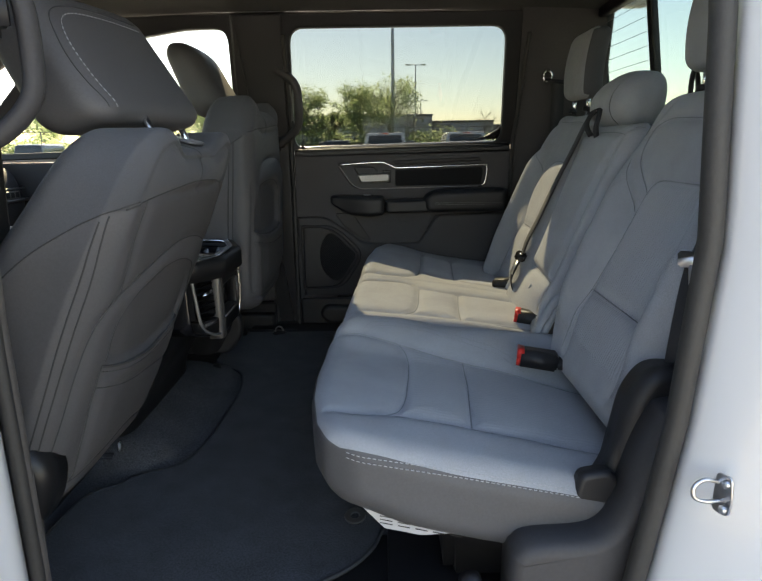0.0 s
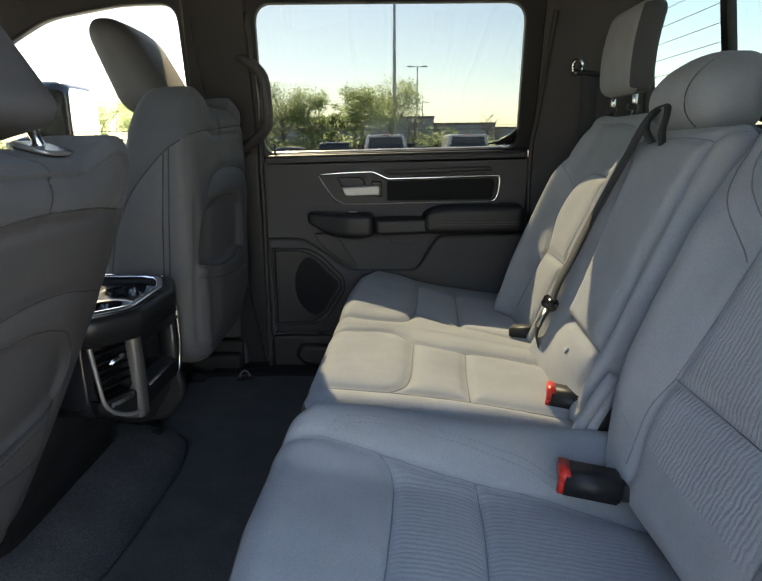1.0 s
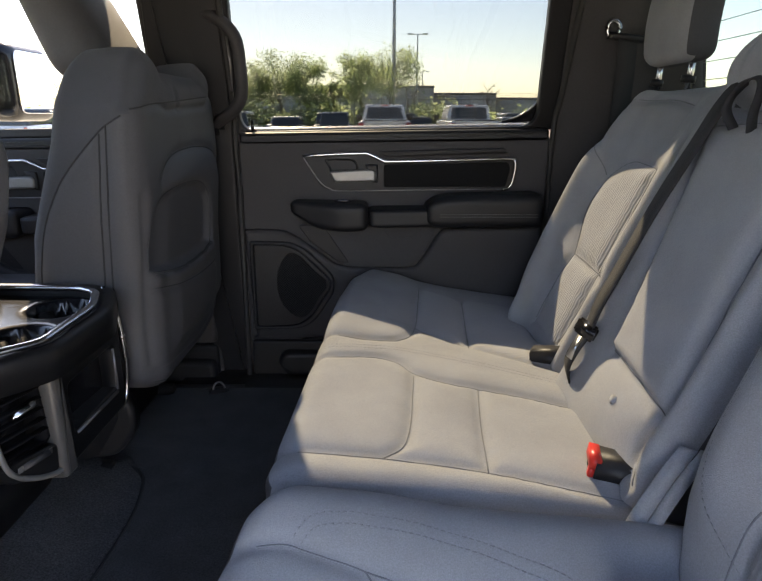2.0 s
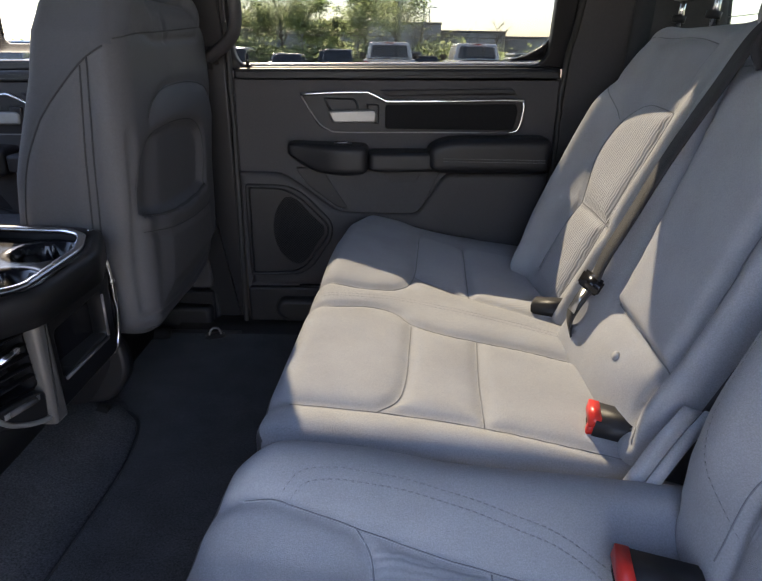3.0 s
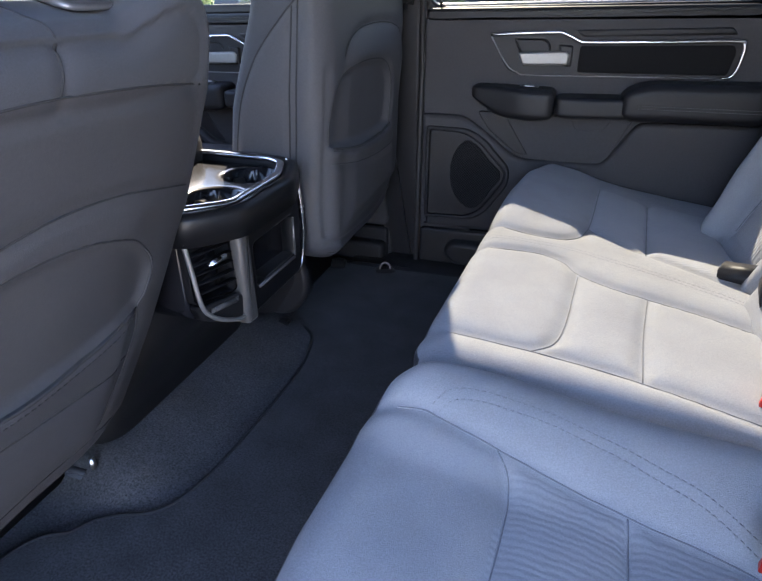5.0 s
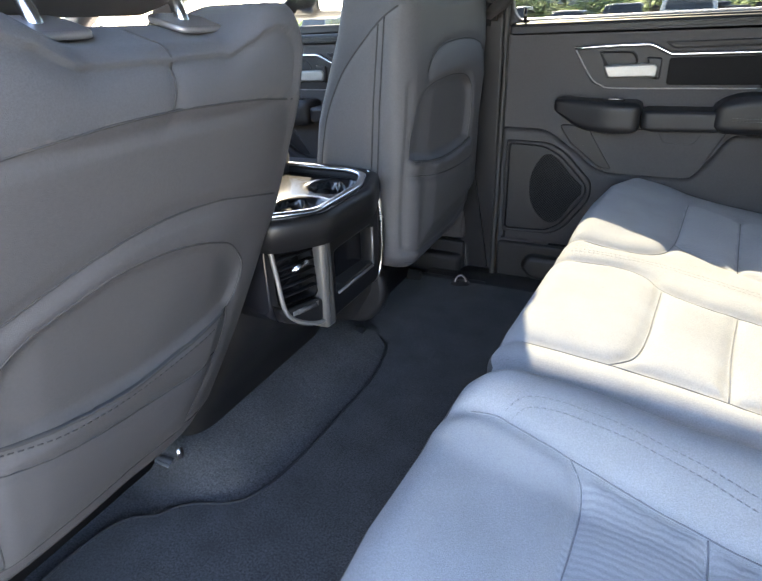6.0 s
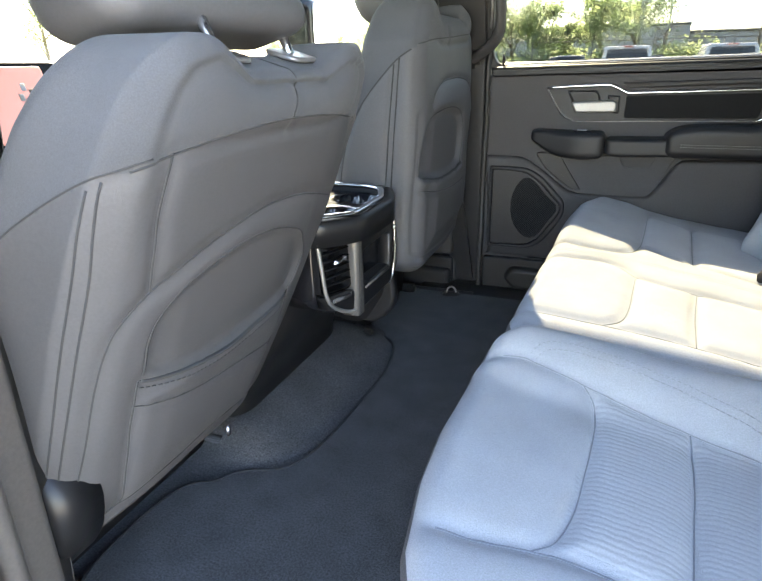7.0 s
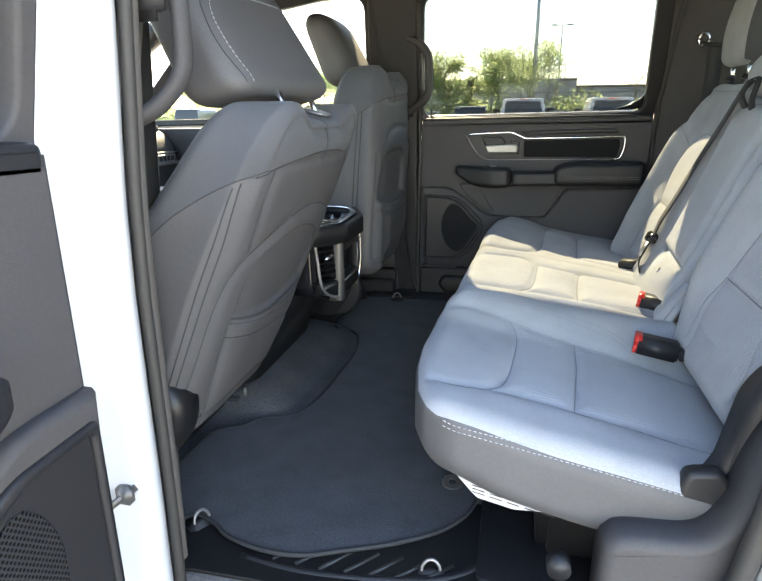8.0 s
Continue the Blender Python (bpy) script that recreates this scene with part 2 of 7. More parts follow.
def plate(outline, place, depth, bevel=0.004, hole=None):
    """A slab with a bevelled rim. outline: 2D; place(a, b, d): the 3D point at height d above the base (0 to depth). hole: an inner outline
    with as many points, for a frame."""
    rings = []
    cen = np.mean(np.array(outline), axis=0)

    def inset(line, k):
        p = np.array(line, float)
        e = np.roll(p, -1, 0) - p
        e /= np.maximum(np.linalg.norm(e, axis=1), 1e-9)[:, None]
        side = np.stack([e[:, 1], -e[:, 0]], 1)
        nrm = side + np.roll(side, 1, 0)
        nrm /= np.maximum(np.sum(nrm * nrm, axis=1), 0.8)[:, None] / 2
        area = np.sum(p[:, 0] * np.roll(p[:, 1], -1) - p[:, 1] * np.roll(p[:, 0], -1))
        q = p - nrm * k * (1 if area > 0 else -1)
        if k > 0.0005:
            bad = polydist(q, [*p, p[0]]) < 0.95 * k
            m = len(p)
            if 0 < bad.sum() < m - 2:
                start = int(np.nonzero(~bad)[0][0])
                run = []
                for step in range(start, start + m + 1):
                    if bad[step % m]:
                        run.append(step % m)
                    elif run:
                        u, v = (run[0] - 1) % m, run[-1]
                        o1 = p[run[0]] - side[u] * k * (1 if area > 0 else -1)
                        o2 = p[v] - side[v] * k * (1 if area > 0 else -1)
                        cross = e[u][0] * e[v][1] - e[u][1] * e[v][0]
                        if abs(cross) > 0.05:
                            s = ((o2 - o1)[0] * e[v][1] - (o2 - o1)[1] * e[v][0]) / cross
                            if np.linalg.norm(o1 + e[u] * s - p[run].mean(axis=0)) < 3 * k:
                                q[run] = o1 + e[u] * s
                        run = []
        return q

    levels = ((0, 0), (0, depth - bevel), (bevel * 0.3, depth - bevel * 0.3), (bevel, depth), (bevel + 0.0012, depth))
    for k, d in levels:
        rings.append([place(a, b, d) for a, b in inset(outline, k)])
    m = len(outline)
    if hole is not None:
        for k, d in levels[::-1]:
            rings.append([place(a, b, d) for a, b in inset(hole, -k)])
    V = [tuple(v) for ring in rings for v in ring]
    F = []
    for i in range(len(rings) - 1):
        for k in range(m):
            F.append((i * m + k, i * m + (k + 1) % m, (i + 1) * m + (k + 1) % m, (i + 1) * m + k))
    if hole is None:
        F.append(tuple((len(rings) - 1) * m + k for k in range(m)))
        F.append(tuple(range(m))[::-1])
    else:
        e = (len(rings) - 1) * m
        for k in range(m):
            F.append((e + k, e + (k + 1) % m, (k + 1) % m, k))
    return V, F


def block(lo, hi, r=0.006):
    """A small box with bevelled edges."""
    bm = bmesh.new()
    bmesh.ops.create_cube(bm, size=1)
    lo, hi = Vector(lo), Vector(hi)
    for v in bm.verts:
        v.co = Vector([lo[i] + (v.co[i] + 0.5) * (hi[i] - lo[i]) for i in range(3)])
    if r > 0:
        bmesh.ops.bevel(bm, geom=bm.edges[:], offset=r, segments=2, affect="EDGES")
    bm.verts.index_update()
    out = ([v.co.copy() for v in bm.verts], [[v.index for v in f.verts] for f in bm.faces])
    bm.free()
    return out


def moved(geo, m):
    return [m @ Vector(v) for v in geo[0]], geo[1]


def stitches(points, length=0.005, gap=0.004, radius=0.0009, lift=(0, 0, 0.001)):
    """A row of short raised stitches along a 3D line."""
    p = [Vector(q) for q in points]
    lift = Vector(lift)
    V, F, d, want = [], [], 0.0, 0.0
    for a, b in zip(p[:-1], p[1:]):
        L = (b - a).length
        if L < 1e-7:
            continue
        t = (b - a) / L
        while want < d + L:
            s = a + t * (want - d) + lift
            side = t.cross(Vector((0.3, 0.2, 1))).normalized() * radius
            up = side.cross(t).normalized() * radius
            e = s + t * length
            k = len(V)
            V += [s - side - up, s + side - up, s + up, e - side - up, e + side - up, e + up]
            F += [(k, k + 1, k + 4, k + 3), (k + 1, k + 2, k + 5, k + 4), (k + 2, k, k + 3, k + 5), (k, k + 2, k + 1), (k + 3, k + 4, k + 5)]
            want += length + gap
        d += L
    return V, F


def inside(P, poly, soft=0.0):
    """1 where the 2D points P lie in the polygon, 0 outside; soft: metres over which it rises from the rim inward."""
    x, y = P[:, 0], P[:, 1]
    into = np.zeros(len(P), bool)
    for (ax, ay), (bx, by) in zip(poly, list(poly[1:]) + [poly[0]]):
        cross = (ay > y) != (by > y)
        at = (bx - ax) * (y - ay) / (by - ay if abs(by - ay) > 1e-12 else 1e-12) + ax
        into ^= cross & (x < at)
    if soft <= 0:
        return into.astype(float)
    d = polydist(P, list(poly) + [poly[0]])
    return into * np.clip(d / soft, 0, 1)


def drape(geo, starts, ends, lift=0.0):
    """Points at which lines from starts to ends first meet a mesh, lifted back towards their starts."""
    tree = BVHTree.FromPolygons([Vector(v) for v in geo[0]], [tuple(f) for f in geo[1]])
    out = []
    for p, q in zip(starts, ends):
        p, q = Vector(p), Vector(q)
        way = (q - p).normalized()
        hit = tree.ray_cast(p, way, (q - p).length)[0]
        if hit is not None:
            out.append(hit - way * lift)
    return out


def smooth01(x, a, b):
    t = np.clip((x - a) / (b - a), 0, 1)
    return t * t * (3 - 2 * t)


# ---- the cab: rear of the truck is +x, the far side +y ----
MID = 1.60
FLOOR = 0.69


def far_side(z):
    """The far side's inner surface leans in above the belt line."""
    return 2.425 - 0.45 * max(0.0, z - 1.45)


def on_far(a, b, d):
    return (a, far_side(b) - d, b)


def on_near(a, b, d):
    return (a, 2 * MID - 2.425 + 0.27 * max(0.0, b - 1.45) + d, b)


ground = part("ground", ([(-400, -400, 0), (400, -400, 0), (400, 400, 0), (-400, 400, 0)], [(0, 1, 2, 3)]), ASPHALT, None, smooth=False)
tagged(ground, "grey asphalt of a dealer's car park", "ground", kind="structure")

floor = part("floor", block((-2.1, 0.72, 0.60), (0.82, 2.46, FLOOR), 0.01), CARPET)
tagged(floor, "black carpet floor of the truck cab", "floor", kind="structure")

# roof: headliner dished at the sides, white skin above
def roof_sheet(z0, crown, x0, x1, y0, y1, thick):
    nx, ny = 24, 30
    V, F = [], []
    for s in (0, 1):
        for i in range(nx + 1):
            for j in range(ny + 1):
                u, v = 2 * i / nx - 1, 2 * j / ny - 1
                z = z0 + crown * (1 - abs(v) ** 3.0) * (1 - 0.6 * abs(u) ** 4)
                V.append((x0 + (x1 - x0) * i / nx, y0 + (y1 - y0) * j / ny, z + s * thick))
    k = (nx + 1) * (ny + 1)
    for i in range(nx):
        for j in range(ny):
            a = i * (ny + 1) + j
            F += [(a, a + 1, a + ny + 2, a + ny + 1), (k + a, k + a + ny + 1, k + a + ny + 2, k + a + 1)]
    for i in range(nx):
        for j in (0, ny):
            a, b = i * (ny + 1) + j, (i + 1) * (ny + 1) + j
            F.append((a, b, k + b, k + a))
    for j in range(ny):
        for i in (0, nx):
            a, b = i * (ny + 1) + j, i * (ny + 1) + j + 1
            F.append((a, b, k + b, k + a))
    return V, F


ceiling = part("ceiling", roof_sheet(1.885, 0.06, -1.25, 0.80, 0.88, 2.32, 0.03), HEADLINER)
tagged(ceiling, "black cloth headliner of the cab roof", "ceiling", kind="structure")
roof = part("roof", roof_sheet(1.945, 0.05, -1.30, 0.86, 0.80, 2.28, 0.02), WHITE_PAINT)
tagged(roof, "white painted steel roof skin", "roof", kind="structure")


def window_set(name, outer, hole, r, near=False, pane=SIDE_GLASS, label="", thick=0.03):
    """A window in a side of the cab: frame with rounded opening, and a pane."""
    on = on_near if near else on_far
    w = thing(name, on(outer[0][0], outer[0][1], -0.02), label, "window", kind="structure")
    part("window_frame", plate(rounded(outer, 0.01, 6), lambda a, b, d: on(a, b, d - thick + 0.02), thick, 0.006, rounded(hole, r, 6)), PLASTIC, w)
    big = [(a + (0.006 if a > np.mean([q[0] for q in hole]) else -0.006), b + (0.006 if b > 1.66 else -0.006)) for a, b in hole]
    g = part("pane", plate(rounded(big, r, 6), lambda a, b, d: on(a, b, d - 0.026), 0.004, 0.001), pane, w, "clear pane")
    return w


HOLE_REAR = [(-0.350, 1.437), (0.478, 1.454), (0.448, 1.855), (-0.325, 1.855)]
OUT_REAR = [(-0.370, 1.425), (0.53, 1.445), (0.503, 1.899), (-0.358, 1.899)]
HOLE_FRONT = [(-1.62, 1.43), (-0.580, 1.45), (-0.545, 1.855), (-0.698, 1.853), (-0.924, 1.820), (-1.075, 1.753)]
OUT_FRONT = [(-1.72, 1.40), (-0.555, 1.425), (-0.512, 1.899), (-0.715, 1.899), (-0.967, 1.890), (-1.165, 1.848)]
HOLE_NEAR = [(-1.62, 1.43), (-0.580, 1.45), (-0.562, 1.868), (-0.72, 1.866), (-0.95, 1.830), (-1.10, 1.760)]
OUT_NEAR = [(-1.72, 1.40), (-0.555, 1.425), (-0.53, 1.915), (-0.74, 1.915), (-1.0, 1.905), (-1.20, 1.86)]
window_set("window_1", OUT_REAR, HOLE_REAR, 0.05, label="rear door window of the far side, closed tinted glass")
window_set("window_2", OUT_FRONT, HOLE_FRONT, 0.05, pane=FRONT_GLASS, label="front passenger door window, closed clear glass")
window_set("window_3", OUT_NEAR, HOLE_NEAR, 0.05, near=True, pane=FRONT_GLASS, label="front driver door window, closed clear glass")


def pillar(name, outline, on, label, mat=PLASTIC, thick=0.07, back=0.05):
    ob = part(name, plate(rounded(outline, 0.012, 4), lambda a, b, d: on(a, b, d - back), thick, 0.012), mat)
    return tagged(ob, label, "pillar", kind="structure")


pillar("pillar_b_far", [(-0.575, 0.66), (-0.362, 0.66), (-0.366, 1.43), (-0.341, 1.90), (-0.530, 1.90), (-0.572, 1.44)], on_far, "black plastic trim of the centre pillar beside the passenger seat", back=0.045)
pillar("pillar_c_far", [(0.515, 0.66), (0.84, 0.66), (0.82, 1.93), (0.486, 1.93), (0.525, 1.44)], on_far, "black moulded trim of the rear pillar", mat=GREY_PLASTIC)
pillar("pillar_b_near", [(-0.62, 0.66), (-0.555, 0.66), (-0.552, 1.43), (-0.535, 1.90), (-0.59, 1.90), (-0.62, 1.44)], on_near, "grey plastic trim of the centre pillar beside the driver seat", back=0.02, mat=SEAL)
pillar("pillar_c_near", [(0.49, 0.66), (0.84, 0.66), (0.84, 1.93), (0.49, 1.93), (0.50, 1.44)], on_near, "black moulded trim of the rear pillar", back=0.01, thick=0.04)

# rear wall and back window
REAR_TOP, REAR_FOOT = 0.765, 0.86


def on_rear(a, b, d):
    """a: across (y), b: height; the back wall leans, its foot further back."""
    return (REAR_FOOT + (REAR_TOP - REAR_FOOT) * np.clip((b - 1.3) / 0.6, 0, 1) - d, a, b)


wall_rear = part("wall_rear", plate(rounded([(0.78, 0.66), (2.42, 0.66), (2.42, 1.43), (0.78, 1.43)], 0.01, 3), lambda a, b, d: on_rear(a, b, d - 0.03), 0.03), HEADLINER)
tagged(wall_rear, "black carpeted back wall of the cab", "wall", kind="structure")
rear_window = thing("window_4", (0.85, MID, 1.45), "green-tinted back window with sliding middle pane and heater wires", "window", kind="structure")
R_OUT = [(0.80, 1.42), (2.40, 1.42), (2.36, 1.93), (0.84, 1.93)]
R_HOLE = [(0.95, 1.50), (2.25, 1.50), (2.235, 1.875), (0.965, 1.875)]
part("window_frame", plate(rounded(R_OUT, 0.01, 6), lambda a, b, d: on_rear(a, b, d - 0.03), 0.035, 0.006, rounded(R_HOLE, 0.04, 6)), PLASTIC, rear_window)
glass = part("pane", plate(rounded([(0.94, 1.49), (2.26, 1.49), (2.245, 1.885), (0.955, 1.885)], 0.04, 6), lambda a, b, d: on_rear(a, b, d - 0.026), 0.004, 0.001), REAR_GLASS, rear_window)
for y in (MID - 0.235, MID + 0.235):
    part("divider", plate(rounded([(y - 0.016, 1.49), (y + 0.016, 1.49), (y + 0.016, 1.885), (y - 0.016, 1.885)], 0.003, 2), lambda a, b, d: on_rear(a, b, d - 0.02), 0.02, 0.003), PLASTIC, rear_window)
for k in range(9):
    z = 1.525 + k * 0.041
    part("heater_wire", tube([on_rear(y, z, -0.019) for y in (0.97, 1.355)] , 0.0008, 4), RUBBER, rear_window)
    part("heater_wire", tube([on_rear(y, z, -0.019) for y in (1.845, 2.24)], 0.0008, 4), RUBBER, rear_window)



# ---- rear seats ----
SHELL = {}


def sewn(ob, line, begin, end, lift=0.0001):
    """A line laid on an upholstered part: begin(p) and end(p) give the ray through each of its points."""
    return drape(SHELL[ob.name], [begin(p) for p in line], [end(p) for p in line], lift)


def above(p):
    return (p[0], p[1], 1.3)


def below(p):
    return (p[0], p[1], 0.8)


def face_means(values, F):
    return np.array([np.mean([values[i] for i in f]) for f in F])


def cushion(name, lo, hi, r, top, lines, parent, ribbed=(), depth=0.0055, width=0.009, step=0.0065, plump=0.005, cut=0.0, taper=None, folds=(), near_skirt=0.020):
    """An upholstered seat pad: top(x, y) raises its upper side, lines are its sewn seams as (x, y), ribbed the outlines of ribbed
    panels, taper(y) draws its front edge back, folds are shallow creases (line, depth)."""
    P, F, S = soft_box(lo, hi, r, step)

    def rise(Q):
        soft = np.array([noise.noise((p[0] * 5, p[1] * 5, 3.0)) + 0.4 * noise.noise((p[0] * 17, p[1] * 17, 7.0)) for p in Q]) * 0.0028
        h = plump + soft - groove(Q, lines, depth, width) - groove(Q, lines, plump, 0.025)
        for line, deep in folds:
            h = h - groove(Q, [line], deep, 0.012)
        return h

    up = smooth01(P[:, 2], lo[2] + (hi[2] - lo[2]) * 0.35, hi[2] - 0.004)
    Z = P[:, 2] + top(P[:, 0], P[:, 1]) + up * rise(P[:, :2])
    Z = Z + cut * smooth01(-P[:, 0], -(lo[0] + 0.16), -lo[0]) * (1 - up)
    X = P[:, 0].copy()
    if taper is not None:
        X = X + taper(P[:, 1]) * smooth01(-X, -(lo[0] + 0.30), -lo[0])
    zs, ax, ay = face_means(S[:, 2], F), face_means(X, F), face_means(P[:, 1], F)

    def pick(c):
        k = np.where(zs < hi[2] - np.where(face_means(S[:, 1], F) <= lo[1] + 1e-5, near_skirt, 0.020), 1, 0)
        for poly in ribbed:
            k = np.where((inside(np.stack([ax, ay], 1), poly) > 0) & (zs > hi[2] - 0.001), 2, k)
        return k

    body = (np.stack([X, P[:, 1], Z], 1), F)
    ob = part(name, body, CLOTH, parent, more=((SKIRT, RIBBED), pick))
    SHELL[ob.name] = body
    for line in lines:
        Q = np.array([q for q in line if lo[0] + 0.03 < q[0] < hi[0] and lo[1] + 0.02 < q[1] < hi[1] - 0.02])
        if len(Q) > 2:
            xx = Q[:, 0] + (taper(Q[:, 1]) * smooth01(-Q[:, 0], -(lo[0] + 0.30), -lo[0]) if taper is not None else 0)
            line = drape(body, [(u, v, hi[2] + 0.3) for u, v in zip(xx, Q[:, 1])], [(u, v, lo[2]) for u, v in zip(xx, Q[:, 1])], 0.0001)
            part("seam", tube(line, 0.0010, 5), SEAM, ob)
    return ob


def tilt(x, y):
    return -0.20 * (x + 0.08)


def bench_top(x, y):
    return tilt(x, y) * (0.45 + 0.30 * smooth01(y, 1.75, 2.05)) + 0.008 * smooth01(y, 2.02, 2.2) * smooth01(x, -0.05, 0.1) + 0.014 * smooth01(y, 1.80, 2.0) * smooth01(-x, -0.25, 0.05)


def on_pad(line, top, z, lift=0.0):
    return [(p[0], p[1], z + lift + float(top(np.array(p[0]), np.array(p[1])))) for p in line]


def near_top(x, y):
    s = smooth01(y, 1.165, 1.285)
    return tilt(x, y) * (1 - 0.55 * s) + (0.029 + 0.010 * smooth01(-x, -0.15, 0.0)) * s


near_seat = thing("rear_seat", (0.2, 1.05, FLOOR), "grey cloth rear seat with charcoal sides, single folding section", "seat", "rear seats")
A1 = curve([(0.024, 1.221), (0.041, 1.203), (0.047, 1.180), (0.048, 1.150), (0.044, 1.072), (0.035, 0.987), (0.019, 0.933), (-0.008, 0.905)])
A2 = curve([(0.170, 1.202), (0.171, 1.179), (0.168, 1.110), (0.159, 1.024), (0.147, 0.912)])
A3 = curve([(-0.125, 1.230), (-0.099, 1.233), (-0.070, 1.236), (-0.036, 1.230), (0.024, 1.221), (0.092, 1.212), (0.170, 1.203), (0.277, 1.193), (0.42, 1.17)])
A4 = curve([(-0.105, 0.886), (-0.08, 0.887), (-0.051, 0.893), (-0.008, 0.905), (0.049, 0.914), (0.20, 0.908), (0.44, 0.895)])
A5 = curve([(-0.049, 1.243), (-0.030, 1.262), (0.001, 1.268), (0.034, 1.268), (0.088, 1.266), (0.142, 1.259), (0.193, 1.248), (0.242, 1.236), (0.30, 1.212)])
NEAR_SEAMS = [A1, A2, A3, A4]
pad = cushion("seat_cushion", (-0.135, 0.772, 0.885), (0.47, 1.331, 1.022), 0.042, near_top, NEAR_SEAMS, near_seat,
              ribbed=[[(0.024, 0.930), (0.152, 0.918), (0.168, 1.198), (0.051, 1.210)], [(0.155, 0.918), (0.40, 0.91), (0.40, 1.168), (0.174, 1.198)]], cut=0.02,
              taper=lambda y: np.interp(y, [0.772, 0.80, 0.85, 0.95, 1.05, 1.20, 1.27, 1.331], [0.062, 0.040, 0.020, 0.004, 0.0, 0.008, 0.026, 0.058]))
for k in (0.0, 0.012):
    part("seam_stitching", stitches(sewn(pad, [(x + 0.3 * k, y - k) for x, y in A5], above, below), 0.005, 0.003, 0.0006, (0, 0, 0)), DARK_THREAD, pad)
for k, drop in ((0, 0.0115), (1, 0.0195)):
    line = sewn(pad, [(x, 1.022 - drop - 0.2 * (x + 0.08)) for x in np.linspace(-0.06, 0.285, 90)], lambda p: (p[0], 0.70, p[1]), lambda p: (p[0], 0.85, p[1]))
    part("edge_stitching", stitches(line, 0.0050, 0.0032, 0.0006, (0, 0, 0)), THREAD, pad, "pale double stitching")

bench = thing("rear_seat", (0.2, 1.8, FLOOR), "grey cloth rear seat, wide folding section for two, sunlit", "seat", "rear seats")
B1 = curve([(0.101, 1.690), (0.095, 1.60), (0.088, 1.507), (0.075, 1.448), (0.046, 1.416)])
B2 = curve([(0.218, 1.660), (0.202, 1.531), (0.192, 1.404)])
B3 = curve([(-0.115, 1.418), (-0.007, 1.417), (0.046, 1.416), (0.109, 1.411), (0.192, 1.403), (0.255, 1.390), (0.314, 1.377), (0.44, 1.355)])
B4 = curve([(-0.115, 1.735), (-0.05, 1.746), (0.022, 1.760), (0.071, 1.742), (0.099, 1.704), (0.155, 1.675), (0.220, 1.660), (0.302, 1.640), (0.44, 1.59)])
B5 = curve([(-0.115, 1.768), (-0.049, 1.776), (0.015, 1.788), (0.099, 1.788), (0.234, 1.748), (0.318, 1.716), (0.40, 1.68)])
B6 = curve([(-0.115, 1.858), (-0.047, 1.851), (0.012, 1.848), (0.066, 1.862)])
B9 = curve([(0.116, 1.956), (0.175, 1.908), (0.232, 1.867), (0.338, 1.802), (0.42, 1.75)])
B7 = curve([(0.145, 2.26), (0.142, 2.222), (0.126, 2.037), (0.116, 1.956), (0.098, 1.895), (0.066, 1.862)])
B8 = curve([(0.263, 2.22), (0.248, 2.033), (0.232, 1.867)])
bpad = cushion("seat_cushion", (-0.108, 1.341, 0.885), (0.47, 2.355, 1.045), 0.042, bench_top, [B1, B2, B3, B4, B6, B7, B8, B9], bench,
               ribbed=[[(0.122, 1.958), (0.228, 1.876), (0.258, 2.21), (0.146, 2.25)], [(0.236, 1.872), (0.40, 1.78), (0.42, 2.20), (0.267, 2.22)]], cut=0.02,
               taper=lambda y: np.interp(y, [1.34, 1.8, 2.1, 2.25, 2.36], [0.0, 0.025, 0.045, 0.065, 0.12]), near_skirt=0.075)
for k in (0.0, 0.012):
    part("seam_stitching", stitches(sewn(bpad, [(x + 0.3 * k, y + k) for x, y in B5], above, below), 0.005, 0.003, 0.0006, (0, 0, 0)), DARK_THREAD, bpad)
part("edge_stitching", stitches(sewn(bpad, [(x, 1.360) for x in np.linspace(-0.085, 0.30, 90)], above, below, -0.0002), 0.005, 0.003, 0.0005, (0, 0, 0)), DARK_THREAD, bpad)
part("edge_piping", tube(on_pad([(x, 1.343) for x in np.linspace(-0.065, 0.36, 40)], bench_top, 1.0165), 0.0035, 6), CLOTH, bpad)


def back_place(a, b, d):
    """a: across, b: height, d: ahead of the seat backs' leaning plane."""
    return (0.40 + 0.425 * (b - 1.06) - d * 0.92, a, b + d * 0.39)


